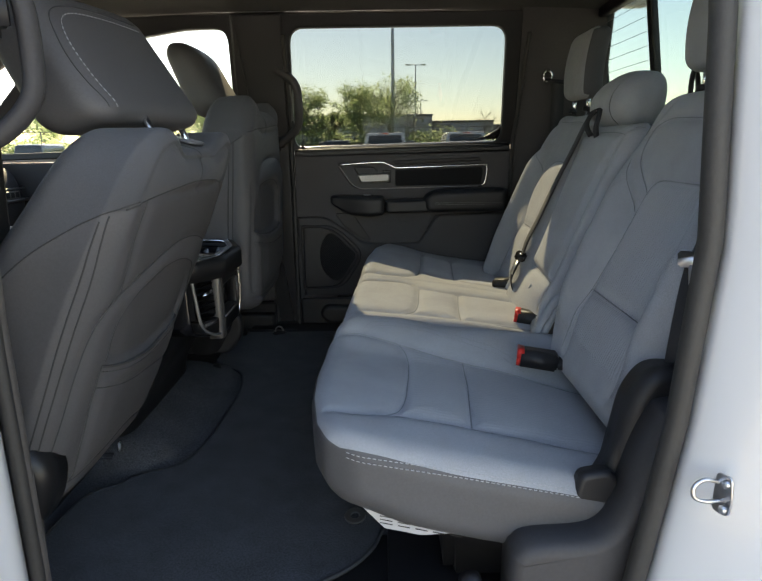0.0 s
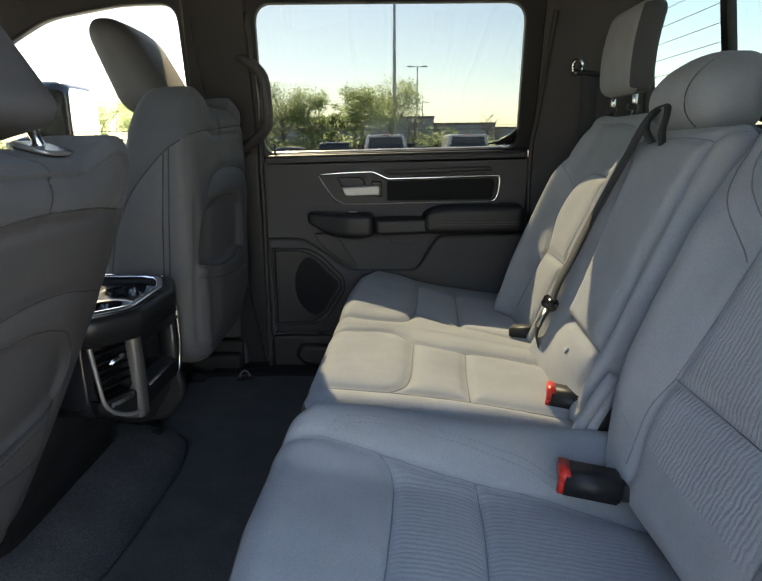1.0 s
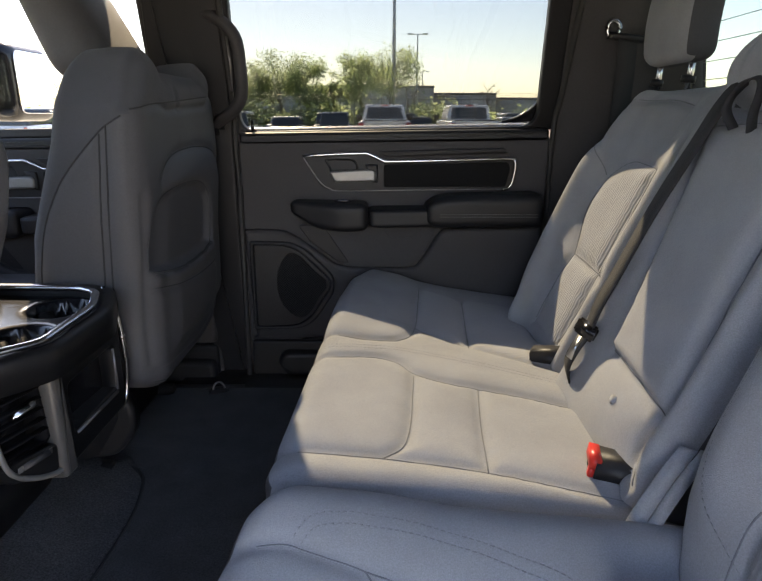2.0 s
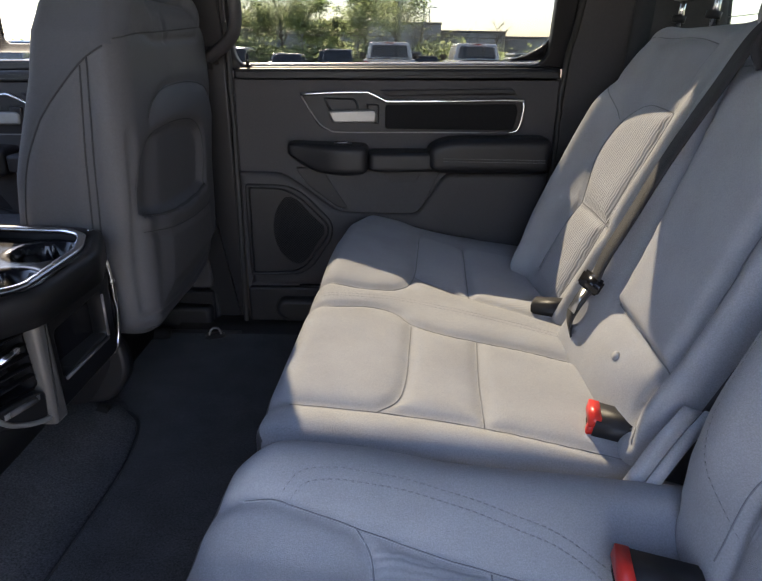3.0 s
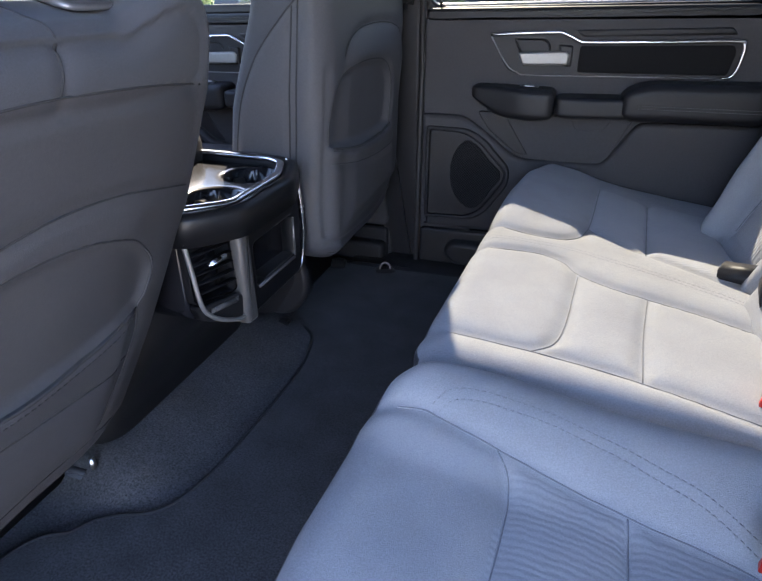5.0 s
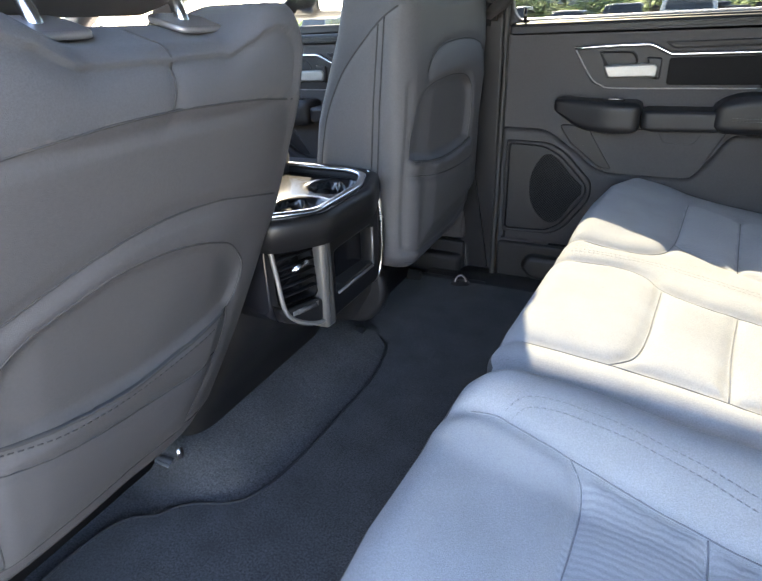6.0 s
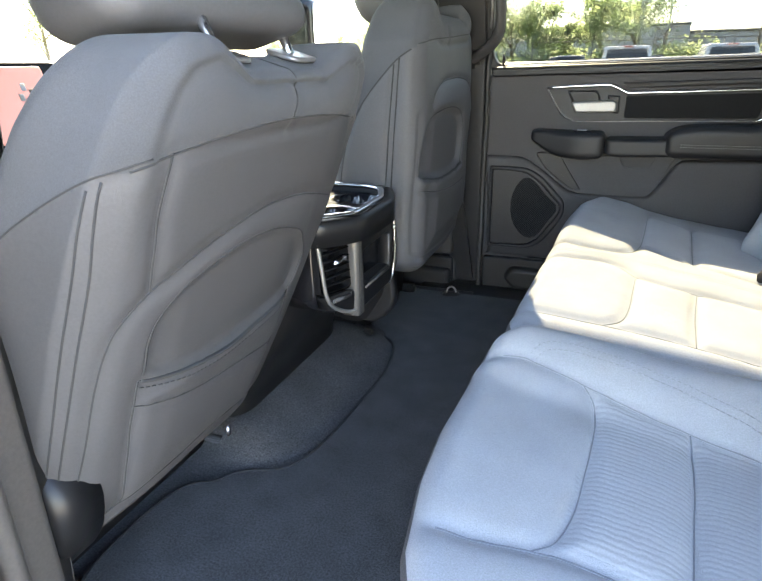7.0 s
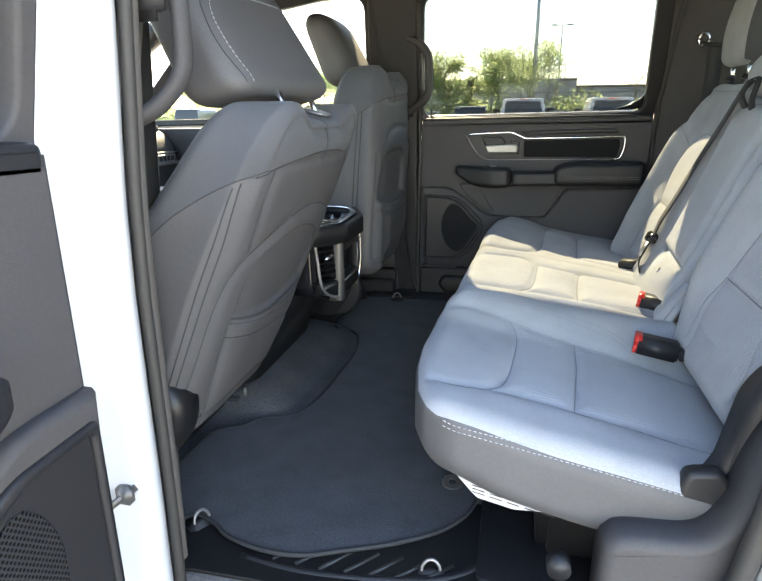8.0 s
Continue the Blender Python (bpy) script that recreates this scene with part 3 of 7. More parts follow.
def seat_back(name, y0, y1, z0, z1, parent, lines, shape=None, ribbed=(), thick=0.11, r=0.045, depth=0.0055, plump=0.005, step=0.0065, mat=CLOTH, side=SKIRT, skirt=0.03, squeeze=None):
    """An upholstered back or headrest; lines and ribbed panels as (across, height); shape(y, z): how far it swells ahead;
    squeeze(z): how far its far side is drawn in."""
    P, F, S = soft_box((y0, z0, -thick), (y1, z1, 0.0), r, step)

    def swell(Q):
        h = plump - groove(Q, lines, depth, 0.009) - groove(Q, lines, plump, 0.025) + np.array([noise.noise((p[0] * 6, p[1] * 6, 9.0)) for p in Q]) * 0.003
        return h + (shape(Q[:, 0], Q[:, 1]) if shape is not None else 0)

    up = smooth01(P[:, 2], -thick * 0.7, -0.004)
    d = P[:, 2] + up * swell(P[:, :2])
    A = P[:, 0] - (squeeze(P[:, 1]) * smooth01(P[:, 0], y1 - 0.25, y1) if squeeze is not None else 0)
    V = [back_place(a, b, k) for a, b, k in zip(A, P[:, 1], d)]
    ds, own = face_means(S[:, 2], F), np.stack([face_means(P[:, 0], F), face_means(P[:, 1], F)], 1)

    def pick(c):
        k = np.zeros(len(c))
        for poly in ribbed:
            k = np.where(inside(own, poly) > 0, 2, k)
        return np.where(ds < -skirt, 1, k)

    ob = part(name, (V, F), mat, parent, more=((side, RIBBED_BACK), pick))
    SHELL[ob.name] = (V, F)
    for line in lines:
        Q = np.array([q for q in line if y0 + 0.015 < q[0] < y1 - 0.015 and z0 + 0.03 < q[1] < z1 - 0.015])
        if len(Q) > 2:
            part("seam", tube(drape((V, F), [back_place(u, v, 0.2) for u, v in Q], [back_place(u, v, -0.05) for u, v in Q], 0.0001), 0.0010, 5), SEAM, ob)
    return ob


def lobe(y, c, w):
    return np.exp(-((y - c) / w) ** 2)


# single section's back: bolsters either side of a ribbed panel
C1 = rounded([(0.930, 1.146), (1.191, 1.148), (1.182, 1.26), (1.176, 1.376), (0.966, 1.376), (0.942, 1.26)], [0.001, 0.001, 0.05, 0.045, 0.04, 0.05])
C3 = curve([(1.191, 1.148), (1.203, 1.09), (1.185, 1.02)])
C4 = curve([(0.930, 1.146), (0.924, 1.08), (0.930, 1.02)])
C5 = curve([(1.188, 1.312), (1.250, 1.360), (1.300, 1.415), (1.312, 1.470), (1.285, 1.515)])
C7 = curve([(1.178, 1.350), (1.230, 1.385), (1.268, 1.430), (1.272, 1.470), (1.240, 1.491), (1.190, 1.494), (1.06, 1.488), (0.93, 1.482)])
C6 = curve([(1.19, 1.050), (1.245, 1.073), (1.268, 1.098), (1.278, 1.135), (1.290, 1.19), (1.296, 1.25), (1.285, 1.32), (1.262, 1.37)])
backrest = seat_back("backrest", 0.845, 1.346, 0.97, 1.555, near_seat, [C1 + [C1[0]], C3, C4, C5, C7], ribbed=[C1, [(0.93, 1.145), (1.19, 1.148), (1.195, 1.06), (0.93, 1.05)]],
                     shape=lambda y, z: 0.028 * (lobe(y, 1.275, 0.045) + lobe(y, 0.90, 0.04)) * smooth01(z, 1.0, 1.15) * (1 - smooth01(z, 1.32, 1.50)),
                     squeeze=lambda z: np.interp(z, [0.97, 1.016, 1.030, 1.064, 1.112, 1.17, 1.23, 1.42, 1.47, 1.518, 1.555], [0.085, 0.066, 0.052, 0.032, 0.020, 0.013, 0.006, 0.0, 0.010, 0.030, 0.055]))


def ahead(p):
    return back_place(p[0], p[1], 0.2)


def behind(p):
    return back_place(p[0], p[1], -0.05)


part("seam_stitching", stitches(sewn(backrest, [(u - 0.004, v) for u, v in C6], ahead, behind), 0.005, 0.003, 0.0004, (0, 0, 0)), DARK_THREAD, backrest)
side_line = [(0.42 + 0.425 * (z - 1.06), 0.842, z) for z in np.linspace(1.13, 1.40, 30)]
part("edge_stitching", stitches(side_line, 0.0055, 0.0035, 0.0008, (0, -0.002, 0)), THREAD, backrest, "pale double stitching")
part("edge_stitching", stitches([(x + 0.013, y, z) for x, y, z in side_line], 0.0055, 0.0035, 0.0008, (0, -0.002, 0)), THREAD, backrest, "pale double stitching")

# wide section's back: armrest in the middle, outer place beside it
D1 = curve([(1.352, 1.49), (1.392, 1.461), (1.412, 1.38), (1.416, 1.295), (1.405, 1.20), (1.395, 1.132), (1.398, 1.10), (1.395, 1.05), (1.372, 1.015)])
D2 = curve([(1.655, 1.475), (1.640, 1.40), (1.618, 1.28), (1.598, 1.18), (1.590, 1.117)])
D3 = curve([(1.590, 1.117), (1.53, 1.115), (1.46, 1.110), (1.398, 1.104)])
D4 = curve([(1.655, 1.458), (1.58, 1.466), (1.48, 1.467), (1.392, 1.461)])
PANEL = [tuple(p) for p in D1[:41]] + [tuple(p) for p in D3[::-1]] + [tuple(p) for p in D2[::-1]]


def middle_shape(y, z):
    """A flat proud panel, a rolled edge either side of it and a plump foot."""
    panel = inside(np.stack([y, z], 1), PANEL, 0.014) * 0.012
    rolls = 0.016 * lobe(y, 1.672, 0.030) * smooth01(z, 1.02, 1.12) + 0.014 * lobe(y, 1.366, 0.022)
    return 0.006 + panel + rolls + 0.012 * lobe(y, 1.50, 0.09) * lobe(z, 1.06, 0.045)


middle = seat_back("middle_backrest", 1.345, 1.735, 0.97, 1.50, bench, [D1, D2, D3, D4], shape=middle_shape, depth=0.008)
part("button", tube([back_place(1.488, 1.074, 0.018), back_place(1.488, 1.074, 0.0255)], 0.007, 10), CLOTH, middle, "recessed fabric button")
E1 = rounded([(1.868, 1.186), (2.030, 1.192), (2.088, 1.28), (2.068, 1.365), (1.99, 1.406), (1.866, 1.398)], [0.001, 0.001, 0.06, 0.05, 0.05, 0.01])
E2 = curve([(1.800, 1.180), (1.868, 1.186), (1.95, 1.191), (2.030, 1.192)])
E3 = curve([(2.030, 1.192), (2.052, 1.13), (2.045, 1.03)])
E4 = curve([(1.868, 1.186), (1.870, 1.10), (1.88, 1.02)])
E5 = curve([(2.205, 1.53), (2.190, 1.45), (2.130, 1.405), (2.075, 1.365)])
E6 = curve([(1.845, 1.51), (1.852, 1.475), (1.857, 1.39), (1.858, 1.28), (1.858, 1.18)])
E7 = curve([(1.86, 1.515), (1.95, 1.528), (2.06, 1.53), (2.19, 1.515)])
outer = seat_back("backrest", 1.745, 2.250, 0.97, 1.555, bench, [E1 + [E1[0]], E2, E3, E4, E5, E7], ribbed=[E1, [(1.872, 1.182), (2.028, 1.188), (2.045, 1.13), (2.04, 1.03), (1.88, 1.03)]],
                  shape=lambda y, z: -0.035 + 0.040 * (lobe(y, 2.16, 0.05) + 0.6 * lobe(y, 1.785, 0.035)) * (1 - 0.6 * smooth01(z, 1.36, 1.52)),
                  squeeze=lambda z: np.interp(z, [0.97, 1.05, 1.066, 1.085, 1.12, 1.20, 1.30, 1.375, 1.45, 1.555], [0.070, 0.066, 0.058, 0.044, 0.026, 0.008, 0.008, 0.016, 0.050, 0.085]))
part("seam_stitching", stitches(sewn(outer, E6, ahead, behind), 0.005, 0.003, 0.0006, (0, 0, 0)), DARK_THREAD, outer)


def rear_headrest(y, parent, half=0.108):
    P, F, S = soft_box((y - half, 0.0, -0.075), (y + half, 0.215, 0.0), 0.03, 0.01)
    b = P[:, 1] / 0.215
    V = np.stack([0.632 + 0.10 * P[:, 1] - P[:, 2] - 0.012 * np.sin(b * math.pi), y + (P[:, 0] - y) * (1 - 0.08 * (2 * b - 1) ** 2), 1.585 + P[:, 1]], 1)
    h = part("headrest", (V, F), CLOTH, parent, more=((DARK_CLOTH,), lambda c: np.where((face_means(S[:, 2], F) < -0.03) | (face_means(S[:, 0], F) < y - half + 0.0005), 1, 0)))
    for k in (-0.07, 0.07):
        part("headrest_post", tube([(0.665, y + k, 1.53), (0.668, y + k, 1.61)], 0.0065, 10), CHROME, h, "chrome post")
        part("post_collar", tube([(0.662, y + k, 1.545), (0.664, y + k, 1.558)], 0.014, 12), PLASTIC, h)
    return h


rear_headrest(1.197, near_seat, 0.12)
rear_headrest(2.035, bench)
P, F, S = soft_box((1.440, 0.0, -0.13), (1.680, 0.118, 0.0), 0.055, 0.009)
q = np.minimum(abs(P[:, 0] - 1.505), abs(P[:, 0] - 1.62))
dome = 0.035 * (1 - ((P[:, 0] - 1.560) / 0.13) ** 2)
V = np.stack([0.572 + 0.12 * P[:, 1] - P[:, 2] - 0.02 * np.sin(np.clip(P[:, 1] / 0.125, 0, 1) * math.pi) + 0.005 * np.exp(-(q / 0.006) ** 2), P[:, 0], 1.478 + P[:, 1] * (1 + dome * 6 * (P[:, 1] / 0.125)) - 0.004 * np.exp(-(q / 0.006) ** 2)], 1)
low = part("headrest", (V, F), CLOTH, bench, "low rounded middle headrest")
part("seam", tube(drape((V, F), [(0.3, 1.505, z) for z in np.linspace(1.49, 1.63, 24)], [(0.8, 1.505, z) for z in np.linspace(1.49, 1.63, 24)]), 0.0012, 5), DARK_SEAM_AND_SHADE, low)
loop = curve([back_place(1.585, 1.455, 0.02), back_place(1.590, 1.475, 0.042), back_place(1.578, 1.505, 0.046), back_place(1.556, 1.515, 0.040), back_place(1.536, 1.498, 0.040), back_place(1.534, 1.47, 0.034), back_place(1.540, 1.452, 0.02)])
part("pull_strap", ribbon(loop, 0.014, 0.0025, (1, 0.0, 0.35)), BELT, bench, "black webbing pull loop")
loop = curve([(0.70, 1.79, 1.55), (0.70, 1.79, 1.60), (0.71, 1.80, 1.625), (0.73, 1.82, 1.60), (0.74, 1.83, 1.54)])
part("tether_strap", ribbon(loop, 0.02, 0.0025, (0, 1, 0)), BELT, bench, "black webbing tether loop")
loop = curve([(0.70, 1.39, 1.53), (0.70, 1.39, 1.58), (0.71, 1.40, 1.605), (0.73, 1.42, 1.58), (0.74, 1.43, 1.52)])
part("tether_strap", ribbon(loop, 0.02, 0.0025, (0, 1, 0)), BELT, bench, "black webbing tether loop")

# recliner shields, hinge covers
part("recliner_cover", plate(rounded([(0.335, 0.92), (0.362, 1.08), (0.392, 1.125), (0.48, 1.12), (0.51, 0.96), (0.41, 0.89)], [0.02, 0.05, 0.03, 0.02, 0.02, 0.02]), lambda a, b, d: (a, 0.845 - d, b), 0.055, 0.016), PLASTIC, near_seat)
part("hinge_cover", plate(rounded([(0.275, 0.89), (0.29, 0.965), (0.335, 0.972), (0.36, 0.94), (0.37, 0.87), (0.33, 0.855)], 0.012), lambda a, b, d: (a, 0.80 - d, b), 0.024, 0.008), PLASTIC, near_seat)
part("seat_base", block((0.10, 0.88, FLOOR), (0.46, 1.32, 0.87), 0.02), CONSOLE, near_seat)
part("seat_base", block((0.08, 1.35, FLOOR), (0.46, 2.32, 0.87), 0.02), CONSOLE, bench)
for dx, dy, w in ((0.0, 0.0, 0.020), (0.018, -0.008, 0.015)):
    part("hinge_flap", ribbon(curve([(0.340 + dx, 1.310 + dy, 0.978), (0.362 + dx, 1.318 + dy, 1.020), (0.390 + dx, 1.328 + dy, 1.062), (0.418 + dx, 1.338 + dy, 1.095)]), w, 0.005, (0.85, -0.45, -0.1)), CLOTH, bench)

# warning label that hangs below the pad
label = part("warning_label", plate(rounded([(-0.045, 0.905), (0.150, 0.862), (0.128, 0.846), (0.055, 0.841), (-0.005, 0.856)], 0.004, 3), lambda a, b, d: (a, 0.805 - d + 0.1 * (0.90 - b), b), 0.0012, 0.0004), PAPER, None, smooth=False)
tagged(label, "white warning label with unreadable print below the seat pad", "label")
for k in range(5):
    for j in range(4):
        x0 = -0.012 + 0.028 * k
        z0 = 0.890 - 0.0065 * j - 0.235 * (x0 + 0.02)
        part("print_bar", plate([(x0, z0), (x0 + 0.020, z0 - 0.005), (x0 + 0.020, z0 - 0.0068), (x0, z0 - 0.0018)], lambda a, b, d: (a, 0.8035 - d + 0.1 * (0.90 - b), b), 0.0006, 0.0002), INK, label, smooth=False)


# ---- belts and buckles ----
def buckle(at, turn, lift, red, label):
    b = thing("seat_belt_buckle", at, label, "buckle", "belt buckles" if red else "")
    m = Matrix.Translation(at) @ Euler((0, radians(lift), radians(turn))).to_matrix().to_4x4()
    part("housing", moved(block((0.0, -0.024, -0.017), (0.080, 0.024, 0.017), 0.004), m), PLASTIC, b)
    if red:
        part("release_button", moved(joined(block((-0.004, -0.022, 0.001), (0.010, 0.022, 0.0178), 0.0007), block((-0.004, -0.022, -0.015), (0.004, -0.011, 0.004), 0.0007)), m), RED, b, "red release button")
        part("slot", moved(block((-0.0015, -0.012, -0.010), (0.004, 0.012, 0.001), 0.001), m), INLAY, b)
    part("stalk", moved(block((0.08, -0.016, -0.014), (0.15, 0.016, 0.008), 0.004), m), BELT, b)
    return b


buckle((0.288, 1.184, 1.004), -12, 6, True, "black seat belt buckle with red release button on the cushion")
buckle((0.335, 1.422, 1.022), -14, 8, True, "black seat belt buckle with red release button in the sun")
buckle((0.355, 1.832, 1.006), -22, -6, False, "black seat belt buckle lying on the shaded cushion")

belt = thing("seat_belt", (0.40, 1.72, 1.05), "black lap and shoulder belt over the wide rear seat", "seat belt")
over = curve([(0.76, 1.585, 1.50), (0.70, 1.59, 1.553), (0.640, 1.600, 1.572), back_place(1.608, 1.508, 0.034), back_place(1.636, 1.42, 0.033), back_place(1.655, 1.32, 0.031), back_place(1.654, 1.225, 0.032), back_place(1.648, 1.165, 0.036), (0.398, 1.646, 1.135)])
part("shoulder_strap", ribbon(over, 0.044, 0.003, [(0.15, 1, 0.12)] * len(over)), BELT, belt)
low_run = curve([(0.398, 1.646, 1.135), (0.378, 1.650, 1.095), (0.372, 1.660, 1.060), (0.385, 1.675, 1.02), (0.41, 1.69, 0.99)])
part("lap_strap", ribbon(low_run, 0.042, 0.003, [(0.15, 1, 0.1)] * len(low_run)), BELT, belt)
m = Matrix.Translation((0.394, 1.650, 1.130)) @ Euler((0, radians(-65), radians(8))).to_matrix().to_4x4()
part("tongue", moved(joined(block((-0.012, -0.030, -0.006), (0.016, 0.030, 0.006), 0.004), block((-0.05, -0.012, -0.0015), (-0.01, 0.012, 0.0015), 0.001)), m), GLOSS, belt, "black belt tongue")
part("tongue_plate", moved(block((-0.055, -0.011, 0.002), (-0.012, 0.011, 0.0035), 0.0008), m), STEEL, belt)

belt2 = thing("seat_belt", (0.62, 2.38, 1.50), "black shoulder belt hanging from a chrome ring on the rear pillar", "seat belt")
part("guide_ring", tube([(0.611 + 0.016 * math.cos(a), 2.264, 1.686 + 0.019 * math.sin(a)) for a in np.linspace(0, 2 * math.pi, 20)[:-1]], 0.006, 8, closed=True), CHROME, belt2, "chrome guide ring")
part("guide_bar", tube([(0.60, 2.266, 1.672), (0.689, 2.263, 1.661)], 0.009, 8), PLASTIC, belt2)
part("shoulder_strap", ribbon(curve([(0.649, 2.261, 1.671), (0.658, 2.280, 1.55), (0.655, 2.300, 1.40), (0.62, 2.31, 1.2)]), 0.048, 0.003, (1, 0.1, 0)), BELT, belt2)
belt3 = thing("seat_belt", (0.46, 0.84, 1.25), "black belt with a bright tongue beside the door opening", "seat belt")
run = curve([(0.60, 0.86, 1.68), (0.55, 0.84, 1.50), (0.475, 0.826, 1.32), (0.455, 0.826, 1.25), (0.44, 0.828, 1.05)])
part("shoulder_strap", ribbon(run, 0.046, 0.003, (0.9, -0.2, 0.2)), BELT, belt3)
part("tongue", moved(joined(block((-0.004, -0.024, -0.016), (0.004, 0.024, 0.010), 0.003), block((-0.002, -0.010, -0.045), (0.002, 0.010, -0.012), 0.001)), Matrix.Translation((0.447, 0.822, 1.285)) @ Euler((0, radians(40), radians(70))).to_matrix().to_4x4()), STEEL, belt3, "bright metal tongue")


# ---- front seats ----
SIDE_SEAM = [(-0.366, 1.369), (-0.385, 1.362), (-0.41, 1.354), (-0.456, 1.334), (-0.51, 1.303), (-0.546, 1.276), (-0.567, 1.257), (-0.60, 1.23)]


def driver_seat(y, foot, lean, crown):
    """foot: x and height of the back's pivot; lean: how far its back surface goes rearward a metre up; crown: x of the headrest's
    foot, and its height."""
    s = thing("car_seat", (-0.8, y, FLOOR), "charcoal cloth driver seat with map pocket and headrest", "seat", "front seats")

    def front_place(a, b, d):
        """a: across, b: height on the driver's seat, d: behind the back's leaning plane."""
        z = foot[1] + b - 0.95
        return (foot[0] + lean * (z - foot[1]) + d, a, z)

    def own(line):
        return [(a - y, b) for a, b in line]

    G1 = own(curve([(0.80, 1.340), (0.845, 1.355), (0.90, 1.370), (1.0, 1.384), (1.105, 1.388), (1.25, 1.382), (1.36, 1.370)]))
    G2 = own(curve([(1.118, 1.460), (1.116, 1.42), (1.112, 1.389)]))
    G3 = own(curve([(0.898, 1.372), (0.898, 1.322), (0.904, 1.268), (0.910, 1.220)]))
    G4 = own(curve([(0.865, 0.94), (0.868, 1.018), (0.868, 1.094), (0.872, 1.153), (0.882, 1.188), (0.910, 1.217), (0.937, 1.229), (0.982, 1.246), (1.049, 1.265), (1.119, 1.274), (1.21, 1.270), (1.30, 1.252), (1.37, 1.235)]))
    pocket = own([tuple(p) for p in curve([(0.922, 1.105), (0.922, 1.160), (0.952, 1.203), (1.003, 1.223), (1.059, 1.236), (1.13, 1.235), (1.192, 1.222), (1.25, 1.197), (1.303, 1.150), (1.312, 1.110), (1.298, 1.078)])] + [(1.193, 1.067), (1.092, 1.062), (1.013, 1.070), (0.956, 1.082)])
    G6 = own(curve([(0.918, 1.093), (0.956, 1.082), (1.013, 1.070), (1.092, 1.062), (1.193, 1.067), (1.298, 1.078)]))
    G7 = own(curve([(0.918, 1.053), (0.955, 1.041), (1.022, 1.023), (1.113, 1.007), (1.217, 0.996), (1.30, 0.992)]))
    G8 = own(curve([(0.918, 1.093), (0.921, 1.025), (0.928, 0.944), (0.935, 0.87)]))
    G9 = own(curve([(1.298, 1.078), (1.31, 1.03), (1.30, 0.95), (1.27, 0.86)]))
    G10 = own(curve([(0.80, 0.845), (0.95, 0.868), (1.10, 0.875), (1.25, 0.868), (1.36, 0.85)]))
    rimline = own([tuple(p) for p in curve([(0.922, 1.100), (0.922, 1.160), (0.952, 1.203), (1.003, 1.223), (1.059, 1.236), (1.13, 1.235), (1.192, 1.222), (1.25, 1.197), (1.303, 1.150), (1.312, 1.110), (1.298, 1.078)])])
    P, F, S = soft_box((-0.258, 0.805, -0.24), (0.335, 1.478, 0.0), 0.055, 0.0075)
    A, B, D = P[:, 0].copy(), P[:, 1].copy(), P[:, 2].copy()
    flat = P[:, :2]
    back = smooth01(D, -0.10, -0.004)
    D = D - back * (groove(flat, [G1, G3, G4, G10], 0.0055, 0.010) + groove(flat, [G2, G7, G8, G9], 0.0035, 0.008))
    D = D - back * 0.010 * inside(flat, pocket, 0.012)
    low = smooth01(-B, -1.075, -1.055) * inside(flat, own([(0.914, 1.12), (1.282, 1.09), (1.262, 0.86), (0.93, 0.86)]), 0.015)
    under = np.array([b < np.interp(a, [q[0] for q in sorted(G6)], [q[1] for q in sorted(G6)]) for a, b in flat])
    D = D + back * 0.008 * low * under
    D = D + back * 0.006 * inside(flat, own([(0.93, 1.22), (1.04, 1.285), (1.17, 1.277), (1.27, 1.257), (1.30, 1.0), (1.25, 0.87), (0.93, 0.87)]), 0.05)
    D = D + back * np.array([noise.noise((a * 7 + y, b * 7, 2.0)) for a, b in flat]) * 0.003
    # rounded across, narrower at the shoulders, dished at the top between them
    def bow(a, b):
        """Across and depth of the shell: its inner side is wider at mid-height."""
        k = np.where(a > 0, np.interp(b, [0.80, 0.86, 0.92, 1.0, 1.2, 1.36, 1.42, 1.478], [0.70, 0.82, 0.87, 0.93, 1.0, 0.93, 0.84, 0.74]), np.interp(b, [0.8, 1.3, 1.4, 1.478], [1.0, 0.985, 0.94, 0.82]))
        return a * k, -0.045 * np.abs(a / np.where(a > 0, 0.345, 0.27)) ** 4

    narrow, deep = bow(A, B)
    D = D + back * deep
    A = narrow
    t = smooth01(B, 1.15, 1.48)
    dip = (0.035 - 0.017 * smooth01(-D, 0.020, 0.160)) * smooth01(-np.abs(P[:, 0] - 0.03), -0.215, -0.095) * smooth01(B, 1.32, 1.475)
    B = B - dip
    wing = smooth01(-D, 0.10, 0.24) * np.sign(P[:, 0]) * 0.015
    D = np.where(D < -0.02, D * (1 - 0.35 * t), D)
    V = [front_place(y + a, b, d) for a, b, d in zip(A + wing, B, D)]

    def pick(c):
        line = sorted(G1)
        lim = np.interp(c[:, 1] - y, [q[0] for q in line], [foot[1] + q[1] - 0.95 for q in line])
        lim = np.where(c[:, 1] - y < -0.232, np.interp(-c[:, 0], [-q[0] for q in SIDE_SEAM], [q[1] for q in SIDE_SEAM]), lim)
        return np.where(c[:, 2] < lim, 1, 0)

    b = part("backrest", (V, F), DARK_CLOTH, s, more=((SKIRT,), pick))
